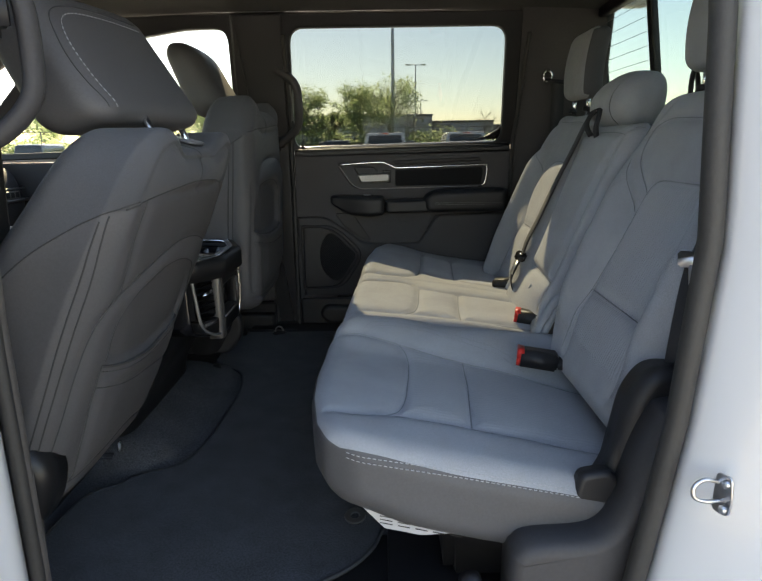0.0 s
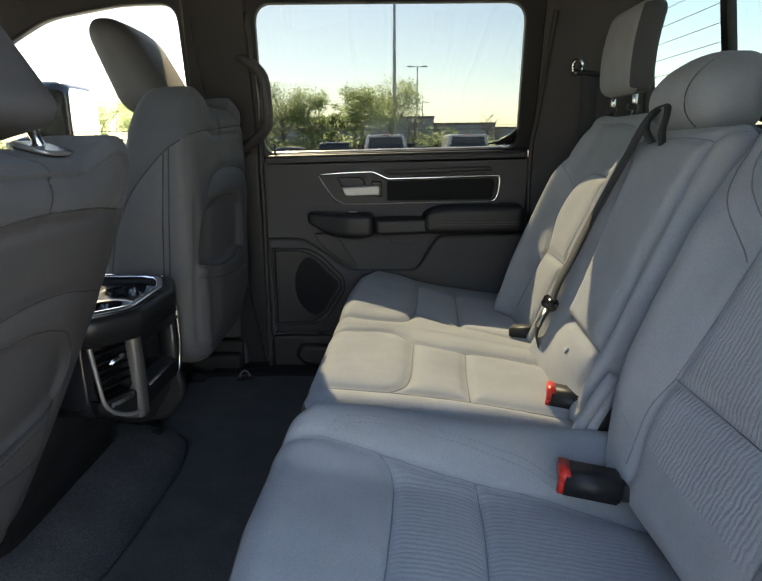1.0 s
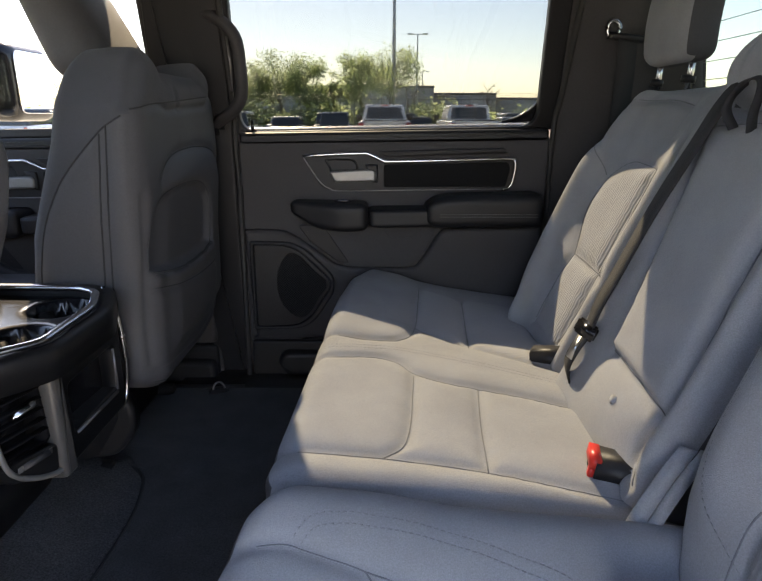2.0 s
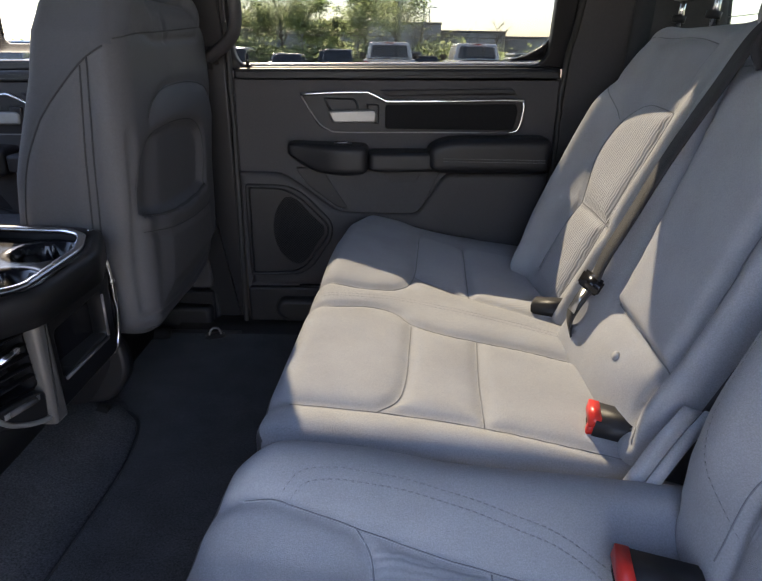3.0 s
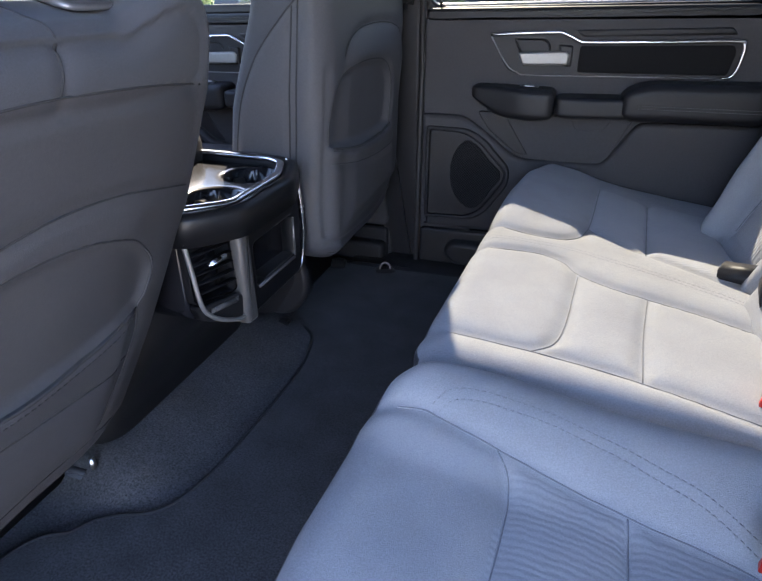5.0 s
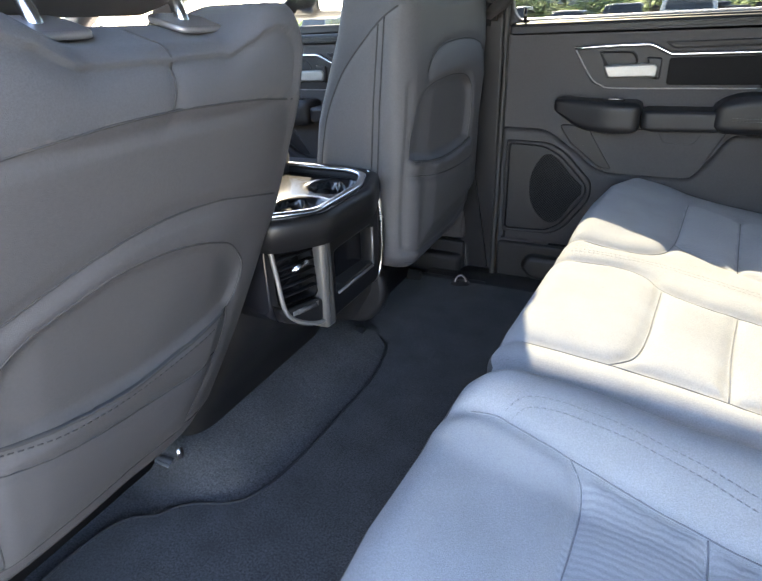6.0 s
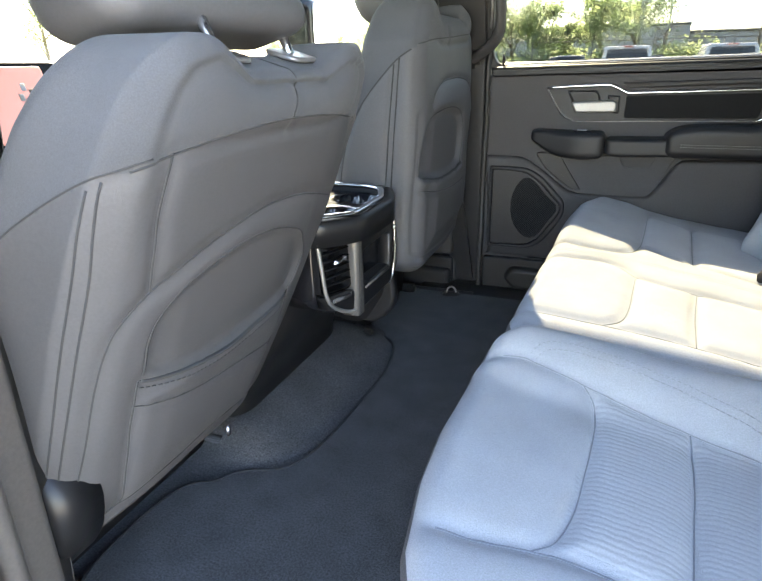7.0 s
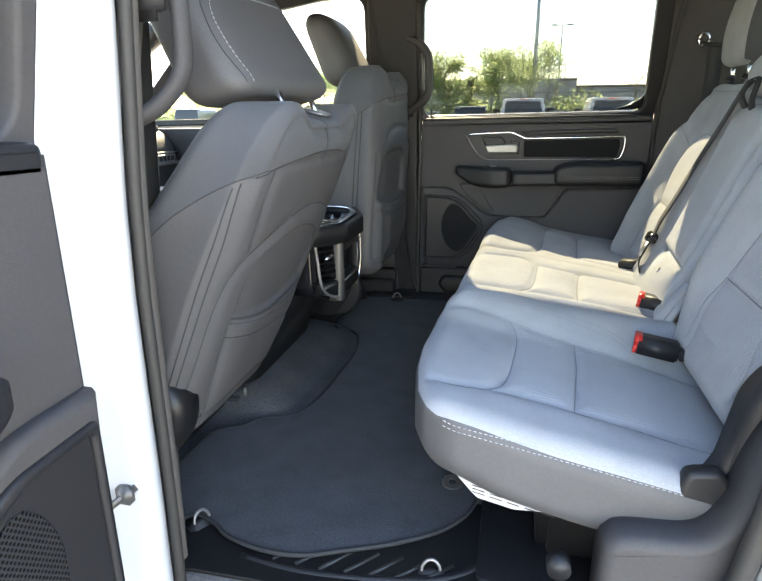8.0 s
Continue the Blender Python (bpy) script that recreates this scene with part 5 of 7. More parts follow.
    # dark plate holds the recess's shade beside the flap in its colour
    part("recess_shade", plate(rounded([(-0.195, 1.180), (-0.120, 1.180), (-0.095, 1.140), (-0.045, 1.066), (-0.080, 1.070), (-0.160, 1.130)], 0.012, 4), lambda a, b, d: place(a, b, k + d - 0.002), 0.012, 0.003), PLASTIC, d0)
    sp = [(-0.322, 1.124), (-0.228, 1.122), (-0.182, 1.098), (-0.105, 1.020), (-0.105, 0.995), (-0.165, 0.905), (-0.205, 0.880), (-0.322, 0.876)]
    radii = [0.01, 0.03, 0.03, 0.02, 0.02, 0.03, 0.03, 0.01]
    part("speaker_surround", plate(rounded([(a + (0.014 if a > -0.3 else -0.012), b + (0.012 if b > 1.0 else -0.012)) for a, b in sp], radii, 5), lambda a, b, d: place(a, b, k + d + 0.008), 0.019, 0.005, rounded(sp, radii, 5)), PLASTIC, d0)
    spk = part("speaker_grille", plate(rounded(sp, radii, 5), lambda a, b, d: place(a, b, k + d + 0.012), 0.010, 0.002), PLASTIC, d0, "grained speaker cover")
    ring = []
    for t in np.linspace(0, 2 * math.pi, 40)[:-1]:
        r = next(q for q in np.linspace(0.12, 0.02, 60) if (q * math.cos(t) / 0.074) ** 2 + (q * math.sin(t) / 0.106) ** 2 <= 1 and inside(np.array([[-0.187 + (q + 0.010) * math.cos(t), 1.008 + (q + 0.010) * math.sin(t)]]), sp)[0] > 0)
        ring.append((-0.187 + r * math.cos(t), 1.008 + r * math.sin(t)))
    part("speaker_dome", plate(ring, lambda a, b, d: place(a, b, k + 0.020 + d + 0.006 * max(0, 1 - ((a + 0.187) / 0.074) ** 2 - ((b - 1.008) / 0.106) ** 2)), 0.003, 0.001), GRILLE, spk, "perforated dome")
    part("lower_pocket", plate(rounded([(-0.250, 0.800), (0.500, 0.790), (0.500, 0.715), (-0.235, 0.722), (-0.27, 0.76)], 0.02, 5), lambda a, b, d: place(a, b, k + d - 0.02), 0.065, 0.015), PLASTIC, d0)
    # flat black plate, no opening: the pocket's inner shade put into its colour
    part("pocket_shade_plate", plate(rounded([(-0.19, 0.850), (0.49, 0.845), (0.49, 0.805), (-0.20, 0.808)], 0.015, 4), lambda a, b, d: place(a, b, k + d), 0.003, 0.001), GLOSS, d0)


door = thing("door_1", (0.08, 2.42, 0.70), "closed rear door, dark grey inner panel with chrome-framed handle", "door", kind="structure")
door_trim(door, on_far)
part("lock_pin", joined(tube([(-0.316, 2.41, 1.435), (-0.316, 2.41, 1.470)], 0.0045, 8), tube([(-0.327, 2.41, 1.440), (-0.305, 2.41, 1.440)], 0.0025, 6)), GLOSS, door, "black lock pin")
part("outer_skin", plate(rounded([(-0.37, 0.55), (0.52, 0.55), (0.52, 1.462), (-0.37, 1.445)], 0.01, 3), lambda a, b, d: (a, 2.58 - d * 1.0, b), 0.10, 0.02), WHITE_PAINT, door, "white painted outer skin")
part("window_corner", plate([(0.478, 1.466), (0.375, 1.464), (0.420, 1.478), (0.455, 1.498), (0.477, 1.520)], lambda a, b, d: on_far(a, b, d - 0.02), 0.012, 0.003), GLOSS, door)
front_door = thing("door_2", (-0.95, 2.42, 0.70), "closed front passenger door, dark grey panel with chrome-framed handle", "door", kind="structure")
door_trim(front_door, lambda a, b, d: on_far(a - 0.955, b - 0.022, d))
part("outer_skin", plate(rounded([(-1.62, 0.55), (-0.55, 0.55), (-0.55, 1.445), (-1.62, 1.42)], 0.01, 3), lambda a, b, d: (a, 2.58 - d, b), 0.10, 0.02), WHITE_PAINT, front_door, "white painted outer skin")
part("front_panel", plate(rounded([(-1.72, 0.70), (-1.300, 0.70), (-1.300, 1.395), (-1.72, 1.395)], 0.012, 4), lambda a, b, d: on_far(a, b, d - 0.04), 0.08, 0.006), GREY_PLASTIC, front_door)
driver_door = thing("door_3", (-0.95, 0.78, 0.70), "closed driver door with dark grey inner panel", "door", kind="structure")
door_trim(driver_door, lambda a, b, d: on_near(a - 1.10, b - 0.022, d))
part("outer_skin", plate(rounded([(-1.62, 0.55), (-0.60, 0.55), (-0.60, 1.445), (-1.62, 1.42)], 0.01, 3), lambda a, b, d: (a, 0.62 + d, b), 0.10, 0.02), WHITE_PAINT, driver_door, "white painted outer skin")

part("front_panel", plate(rounded([(-1.72, 0.70), (-1.445, 0.70), (-1.445, 1.395), (-1.72, 1.395)], 0.012, 4), lambda a, b, d: on_near(a, b, d - 0.04), 0.08, 0.006), GREY_PLASTIC, driver_door)

# rubber seals round the far door
for name, x0 in (("seal_front", -0.357), ("seal_rear", 0.517)):
    s = part(name, tube(curve([(x0, 2.36, 0.70), (x0, 2.372, 1.0), (x0, 2.378, 1.42), (x0 + 0.004, 2.334, 1.549), (x0 + 0.012, 2.220, 1.829)]), 0.008, 8), RUBBER)
    tagged(s, "black rubber door seal along the door edge", "seal", kind="structure")
kick = part("sill_far", joined(block((-0.56, 2.30, FLOOR - 0.02), (0.52, 2.46, FLOOR + 0.028), 0.012), block((-0.64, 2.285, FLOOR - 0.02), (-0.35, 2.31, FLOOR + 0.022), 0.010)), PLASTIC)
tagged(kick, "black plastic door sill and kick trim", "sill", kind="structure")


# ---- grab handles on the centre pillars ----
def grab_handle(points, label, radius=0.016):
    g = thing("grab_handle", points[0], label, "handle", "grab handles")
    bar = curve(points, 7)
    part("grip", tube(bar, radius, 10, flat=0.75, up=(0, 1, 0)), GREY_PLASTIC, g)
    for q in (points[0], points[-1]):
        part("mount", block((q[0] - 0.030, q[1] - 0.015, q[2] - 0.028), (q[0] + 0.018, q[1] + 0.05 if q[1] > MID else q[1] + 0.015, q[2] + 0.028), 0.012), PLASTIC, g)
    return g


far_handle = grab_handle([(-0.416, 2.311, 1.729), (-0.358, 2.280, 1.707), (-0.317, 2.272, 1.664), (-0.310, 2.279, 1.598), (-0.313, 2.290, 1.534), (-0.339, 2.312, 1.496), (-0.405, 2.364, 1.458)], "dark grey grab handle on the centre pillar by the far window", 0.021)
part("bright_strip", tube([(-0.336, 2.262, 1.666), (-0.332, 2.272, 1.598), (-0.336, 2.282, 1.539)], 0.003, 6), SATIN, far_handle)
grab_handle([(-0.520, 0.775, 1.735), (-0.480, 0.80, 1.70), (-0.462, 0.815, 1.64), (-0.458, 0.815, 1.57), (-0.463, 0.81, 1.515), (-0.492, 0.79, 1.472), (-0.530, 0.765, 1.445)], "dark grey grab handle on the centre pillar by the door opening", 0.017)
for y, sg in ((2.358, 1), (0.775, -1)):
    fb = thing("front_seat_belt", (-0.50, y, 1.3), "black front seat belt on the centre pillar", "seat belt", "front belts")
    part("shoulder_strap", ribbon(curve([(-0.50 if sg > 0 else -0.590, y - sg * 0.03, 1.62), (-0.505 if sg > 0 else -0.600, y - sg * 0.03, 1.45), (-0.53 if sg > 0 else -0.635, y - sg * 0.02, 1.1), (-0.56 if sg > 0 else -0.63, y, 0.85)]), 0.046, 0.003, (1, 0, 0)), BELT, fb)
    part("guide", block((-0.535, y - 0.035 if sg > 0 else y + 0.002, 1.585), (-0.468, y - 0.002 if sg > 0 else y + 0.035, 1.655), 0.014), PLASTIC, fb)
    part("height_slide", block((-0.53, y - 0.02 if sg > 0 else y, 1.63), (-0.475, y if sg > 0 else y + 0.02, 1.78), 0.008), PLASTIC, fb)

# ---- floor: one-piece mat, sill plate, hooks ----
def flat_sheet(outline, z, thick, bevel=0.003):
    return plate(outline, lambda a, b, d: (a, b, z + d), thick, bevel)


MAT_EDGE = [(-0.600, 0.838), (-0.573, 0.830), (-0.550, 0.848), (-0.500, 0.832), (-0.459, 0.805), (-0.381, 0.786), (-0.308, 0.789), (-0.243, 0.814), (-0.161, 0.849), (-0.078, 0.900), (-0.028, 0.962), (-0.008, 1.024), (0.02, 1.06), (0.10, 1.10), (0.10, 2.25), (0.02, 2.295), (-0.34, 2.30), (-0.42, 2.30), (-0.60, 2.29), (-0.655, 2.10),
            (-0.66, 1.99), (-0.639, 1.979), (-0.604, 1.968), (-0.560, 1.905), (-0.512, 1.878), (-0.478, 1.826), (-0.456, 1.70), (-0.459, 1.536), (-0.467, 1.39), (-0.486, 1.297), (-0.516, 1.256), (-0.562, 1.236), (-0.594, 1.214), (-0.613, 1.184), (-0.646, 1.165), (-0.668, 1.130), (-0.678, 1.066), (-0.678, 1.0), (-0.672, 0.93), (-0.64, 0.86)]
mat_line = curve(MAT_EDGE + [MAT_EDGE[0]], 4)[:-1]
mat = part("floor_mat", flat_sheet([tuple(p) for p in mat_line], FLOOR + 0.004, 0.009, 0.004), MAT_PILE)
tagged(mat, "black carpet floor mat with bound edge covering the rear footwell", "floor mat")
part("bound_edge", tube([(p[0], p[1], FLOOR + 0.0105) for p in mat_line], 0.0048, 6, closed=True), BELT, mat, "sewn black edging")
part("eyelet", plate([(-0.066 + 0.022 * math.cos(t), 1.056 + 0.026 * math.sin(t)) for t in np.linspace(0, 2 * math.pi, 24)[:-1]], lambda a, b, d: (a, b, FLOOR + 0.0125 + d), 0.004, 0.0015, [(-0.066 + 0.009 * math.cos(t), 1.056 + 0.011 * math.sin(t)) for t in np.linspace(0, 2 * math.pi, 24)[:-1]]), SATIN_DARK, mat, "grey eyelet")
# carpeted rise of the tunnel beside the console
V, F = [], []
nx, ny = 40, 40
for i in range(nx + 1):
    for j in range(ny + 1):
        x, y = -1.2 + 0.76 * i / nx, 1.20 + 0.80 * j / ny
        rise = float(smooth01(np.array(-x), 0.46, 0.66)) * float(smooth01(np.array(y), 1.20, 1.34)) * float(smooth01(np.array(-y), -2.0, -1.86))
        V.append((x, y, FLOOR + 0.0015 + 0.05 * rise + 0.0015 * noise.noise((x * 9, y * 9, 1.0)) * rise))
for i in range(nx):
    for j in range(ny):
        k = i * (ny + 1) + j
        F.append((k, k + ny + 1, k + ny + 2, k + 1))
hump = part("floor_tunnel", (V, F), CARPET)
tagged(hump, "charcoal carpet over the transmission tunnel", "floor", kind="structure")

sill = part("sill_near", joined(block((-0.60, 0.66, 0.56), (0.40, 0.80, FLOOR - 0.022), 0.015), block((-0.60, 0.755, 0.60), (0.38, 0.90, FLOOR - 0.004), 0.012)), PLASTIC)
tagged(sill, "black plastic door sill of the open doorway", "sill", kind="structure")
tread = [(-0.64, 0.725), (0.16, 0.725), (0.16, 1.02), (-0.64, 0.98)]
part("sill_tread", plate(rounded(tread, 0.02, 3), lambda a, b, d: (a, b, FLOOR - 0.004 + d), 0.0062, 0.002), CONSOLE, sill, "black sill tread")
rim = curve([(-0.42, 0.775), (-0.30, 0.762), (-0.15, 0.775), (-0.05, 0.80), (0.02, 0.86), (0.05, 0.95)], 6)
part("sill_rim", tube([(x, y, FLOOR - 0.002) for x, y in rim], 0.008, 8), PLASTIC, sill)
for k in range(7):
    x = -0.36 + 0.045 * k
    part("sill_rib", tube([(x, 0.772 + 0.01 * abs(k - 2) * 0.3, FLOOR + 0.001), (x + 0.05, 0.83, FLOOR + 0.001)], 0.0045, 6), RUBBER, sill)


def floor_hook(x, y, z, turn, label):
    h = thing("tie_down_hook", (x, y, z), label, "hook", "floor hooks")
    m = Matrix.Translation((x, y, z)) @ Matrix.Rotation(radians(turn), 4, "Z")
    part("base_plate", moved(block((-0.028, -0.020, -0.004), (0.028, 0.020, 0.010), 0.006), m), PLASTIC, h)
    ring = [(0.016 * math.cos(t), -0.006 + 0.004 * math.sin(t), 0.010 + 0.020 * math.sin(t)) for t in np.linspace(-0.3, math.pi + 0.3, 16)]
    part("ring", moved(tube(ring, 0.0030, 8), m), SATIN, h, "chrome ring")
    return h


floor_hook(-0.430, 2.272, FLOOR + 0.014, 20, "chrome tie-down ring on a black base at the far door sill")
floor_hook(-0.535, 0.838, FLOOR + 0.002, 60, "chrome tie-down ring on a black base beside the mat's corner")
floor_hook(-0.078, 0.815, FLOOR - 0.006, 10, "chrome tie-down ring on a black base at the door sill")
under = part("floor_cover", plate(rounded([(0.0, 0.80), (0.50, 0.80), (0.50, 1.2), (0.0, 1.05)], 0.02, 3), lambda a, b, d: (a, b, FLOOR - 0.004 + d), 0.012, 0.004), PLASTIC)
tagged(under, "black plastic floor cover below the rear seat", "floor", kind="structure")
ARCH = [tuple(p) for p in curve([(0.158, 0.70), (0.158, 0.86), (0.166, 0.892), (0.190, 0.906), (0.267, 0.912), (0.298, 0.930), (0.321, 0.97), (0.339, 1.038), (0.360, 1.090), (0.390, 1.108), (0.56, 1.12)], 5)] + [(0.56, 0.70)]
arch = part("wheel_arch_trim", plate(ARCH, lambda a, b, d: (a + 0.022, 0.792 - d, b - 0.022), 0.075, 0.015), GREY_PLASTIC)
tagged(arch, "dark moulded trim over the wheel arch beside the seat", "trim", kind="structure")
part("inner_wall", plate(rounded([(0.30, 0.90), (0.335, 0.96), (0.365, 1.06), (0.40, 1.10), (0.56, 1.10), (0.56, 0.88)], 0.02, 4), lambda a, b, d: (a, 0.835 - d, b), 0.040, 0.010), PLASTIC, arch)
part("cap", tube([(0.125, 0.76, 0.80), (0.125, 0.735, 0.80)], 0.018, 14), PLASTIC, arch)

# ---- centre console's rear end ----
console = thing("centre_console", (-0.7, MID, FLOOR), "black centre console with rear vents, cubby and chrome-rimmed cup tray", "console")


def con(a, b, d):
    """Rear face of the console: a across, b height, d towards the rear seat; the face bends forward at its near part and leans."""
    fold = 0.30 * max(0.0, 1.50 - a) + 0.05 * max(0.0, a - 1.62)
    return (-0.440 - fold - 0.10 * max(0.0, 1.02 - b) - 0.05 * max(0.0, b - 1.02) + d, a, b)


P, F, S = soft_box((-1.45, 1.388, 0.70), (-0.53, 1.765, 1.09), 0.045, 0.024)
V = []
for x, a, z in P:
    # the rear end tucks forward and flares sideways towards the tunnel
    tuck = float(smooth01(np.array(-z), -0.97, -0.75))
    end = (1 - tuck) * (con(a, z, 0)[0] - 0.088) + tuck * -0.645
    V.append((x + float(smooth01(np.array(x), -1.0, -0.56)) * (end + 0.53), 1.577 + (a - 1.577) * (1 + 0.32 * tuck), z))
body = part("body", (V, F), CONSOLE, console)
face = [(1.400, 1.000), (1.404, 1.135), (1.745, 1.125), (1.748, 0.955), (1.725, 0.935), (1.50, 0.948), (1.430, 0.975)]
part("rear_face", plate(rounded(face, [0.03, 0.02, 0.02, 0.02, 0.02, 0.02, 0.03], 5), lambda a, b, d: con(a, b, d - 0.10), 0.082, 0.004), GLOSS, console)
part("cubby_frame", plate(rounded([(1.512, 0.945), (1.512, 1.128), (1.742, 1.115), (1.742, 0.940)], 0.014, 5), lambda a, b, d: con(a, b, d - 0.03), 0.034, 0.006, rounded([(1.540, 0.998), (1.540, 1.078), (1.702, 1.078), (1.704, 0.990)], 0.012, 5)), CONSOLE, console)
part("cubby_floor", plate(rounded([(1.53, -0.10), (1.53, 0.0), (1.715, 0.0), (1.715, -0.10)], 0.004, 3), lambda a, b, d: con(a, 0.990 + d, b), 0.006, 0.002), RUBBER, console)
part("cubby_lip", tube([con(1.545, 0.994, 0.004), con(1.70, 0.988, 0.004)], 0.003, 6), SATIN, console)
part("cubby_lip", tube([con(1.703, 0.992, 0.004), con(1.702, 1.072, 0.004)], 0.0025, 6), SATIN, console)
part("centre_bar", plate(rounded([(1.490, 0.945), (1.488, 1.135), (1.514, 1.138), (1.522, 0.945)], 0.006, 4), lambda a, b, d: con(a, b, d - 0.02), 0.036, 0.006), SATIN_DARK, console, "satin grey upright")
vent = part("air_vent", plate(rounded([(1.402, 1.020), (1.406, 1.130), (1.488, 1.134), (1.490, 1.012)], 0.012, 5), lambda a, b, d: con(a, b, d - 0.035), 0.030, 0.003, rounded([(1.406, 1.024), (1.409, 1.127), (1.485, 1.130), (1.486, 1.016)], 0.010, 5)), DULL_BLACK, console)
for k in range(6):
    z = 1.036 + 0.0165 * k
    part("slat", tube([con(1.408, z, -0.008), con(1.445, z, -0.006), con(1.486, z + 0.001, -0.006)], 0.0016, 6, flat=4.5), DULL_BLACK, vent)
part("vent_tab", moved(block((-0.006, -0.019, -0.0045), (0.006, 0.019, 0.0045), 0.003), Matrix.Translation(con(1.450, 1.084, 0.004)) @ Euler((radians(10), 0, radians(-17))).to_matrix().to_4x4()), CHROME, vent, "chrome vent tab")
part("vent_panel", plate(rounded([(1.415, 0.985), (1.404, 1.018), (1.490, 1.010), (1.492, 0.958)], 0.012, 4), lambda a, b, d: con(a, b, d - 0.02), 0.026, 0.004), CONSOLE, console)
part("thumb_wheel", tube([con(1.430, 1.004, 0.006), con(1.470, 1.004, 0.008)], 0.005, 10), GREY_PLASTIC, console)
for a in (1.426, 1.474):
    part("mark", plate([(a - 0.004, 0.999), (a - 0.004, 1.008), (a + 0.004, 1.008), (a + 0.004, 0.999)], lambda p, q, d: con(p, q, 0.006 + d), 0.001, 0.0003), SATIN_LIGHT, console)
band = curve([con(1.400, 1.128, 0.000), con(1.404, 1.074, 0.001), con(1.407, 1.022, 0.003), con(1.421, 0.996, 0.005), con(1.447, 0.976, 0.007), con(1.478, 0.963, 0.008), con(1.508, 0.960, 0.008)], 6)
part("vent_trim", tube(band, 0.0042, 8), SATIN_LIGHT, console, "satin silver edging")
band = curve([(-0.470, 1.752, 1.176), con(1.750, 1.150, -0.010), con(1.756, 1.110, 0.000), con(1.758, 1.03, 0.000), con(1.757, 0.975, 0.000), con(1.748, 0.950, 0.000), con(1.726, 0.940, 0.000)], 6)
part("side_trim", tube(band, 0.0044, 8), CHROME, console, "satin chrome edging")
# shelf lip and cup tray
lip = [(-0.408, 1.470), (-0.404, 1.640), (-0.452, 1.765), (-0.500, 1.785), (-0.70, 1.790), (-0.70, 1.375), (-0.470, 1.395), (-0.445, 1.420)]
rim = [(-0.428, 1.478), (-0.432, 1.640), (-0.464, 1.722), (-0.510, 1.748), (-0.67, 1.752), (-0.67, 1.405), (-0.490, 1.418), (-0.465, 1.440)]
turns = [0.018, 0.018, 0.018, 0.02, 0.01, 0.01, 0.02, 0.02]
part("tray_lip", plate(rounded(lip, turns, 6), lambda a, b, d: (a, b, 1.122 + d), 0.052, 0.012, rounded(rim, turns, 6)), CONSOLE, console)
part("tray_rim", tube([(a - 0.004, b, 1.1745) for a, b in rounded(rim, turns, 6)], 0.0052, 8, flat=1.5, closed=True), CHROME, console, "satin chrome tray rim")
# sunk tray with two round cup wells
well = [tuple(0.5 * (np.array(p) + np.array(q))) for p, q in zip(rounded(lip, turns, 6), rounded(rim, turns, 6))]
V, F = [], []
nx, ny = 64, 92
for i in range(nx + 1):
    for j in range(ny + 1):
        x, y = -0.690 + 0.262 * i / nx, 1.400 + 0.360 * j / ny
        q = np.array([math.hypot(x + 0.515, y - 1.684), math.hypot(x + 0.508, y - 1.540)]).min()
        V.append((x, y, 1.158 - 0.075 * float(smooth01(np.array(-q), -0.052, -0.046)) - 0.003 * float(smooth01(np.array(-q), -0.064, -0.050))))
for i in range(nx):
    for j in range(ny):
        q = i * (ny + 1) + j
        if inside(np.array([V[q][:2]]), well)[0] > 0:
            F.append((q, q + ny + 1, q + ny + 2, q + 1))
part("cup_tray", (V, F), GLOSS, console, "gloss black tray with two cup wells")
for x, y in ((-0.515, 1.684), (-0.508, 1.540)):
    for t in (0.6, 2.7, 4.8):
        part("cup_grip", moved(block((-0.004, -0.012, -0.028), (0.010, 0.012, 0.012), 0.003), Matrix.Translation((x + 0.046 * math.cos(t), y + 0.046 * math.sin(t), 1.130)) @ Matrix.Rotation(t + math.pi, 4, "Z")), RUBBER, console)
part("screw", tube([con(1.757, 1.075, 0.0), con(1.757, 1.075, 0.004)], 0.006, 10), STEEL, console)
P, F, S = soft_box((-1.25, 1.42, 1.10), (-0.665, 1.78, 1.225), 0.035, 0.016)
lid = part("armrest_lid", (P, F), PLASTIC, console, "padded black armrest lid")
part("lid_stitching", joined(stitches([(-0.69, y, 1.2255) for y in np.linspace(1.46, 1.74, 40)], 0.005, 0.003, 0.001), stitches([(-0.70, y, 1.2255) for y in np.linspace(1.46, 1.74, 40)], 0.005, 0.003, 0.001)), THREAD, lid)
part("side_flank", plate(rounded([(-0.62, 0.80), (-0.54, 0.80), (-0.478, 0.90), (-0.50, 0.985), (-0.62, 0.985)], 0.03, 5), lambda a, b, d: (a, 1.765 + d, b), 0.035, 0.012), PLASTIC, console)

# ---- near doorway: white jambs, seals, striker, door check ----
def jamb(plan, shift, z0, z1, n=28):
    V, F = [], []
    m = len(plan)
    for i in range(n + 1):
        z = z0 + (z1 - z0) * i / n
        for x, y in plan:
            V.append((x + shift(z), y, z))
    for i in range(n):
        for k in range(m):
            F.append((i * m + k, i * m + (k + 1) % m, (i + 1) * m + (k + 1) % m, (i + 1) * m + k))
    return V, F + [tuple(range(m))[::-1], tuple(n * m + k for k in range(m))]


def c_shift(z):
    return float(np.interp(z, [0.5, 0.7, 0.866, 1.10, 1.333, 1.594, 1.95], [-0.075, -0.045, -0.017, 0.014, 0.028, 0.010, -0.045]))


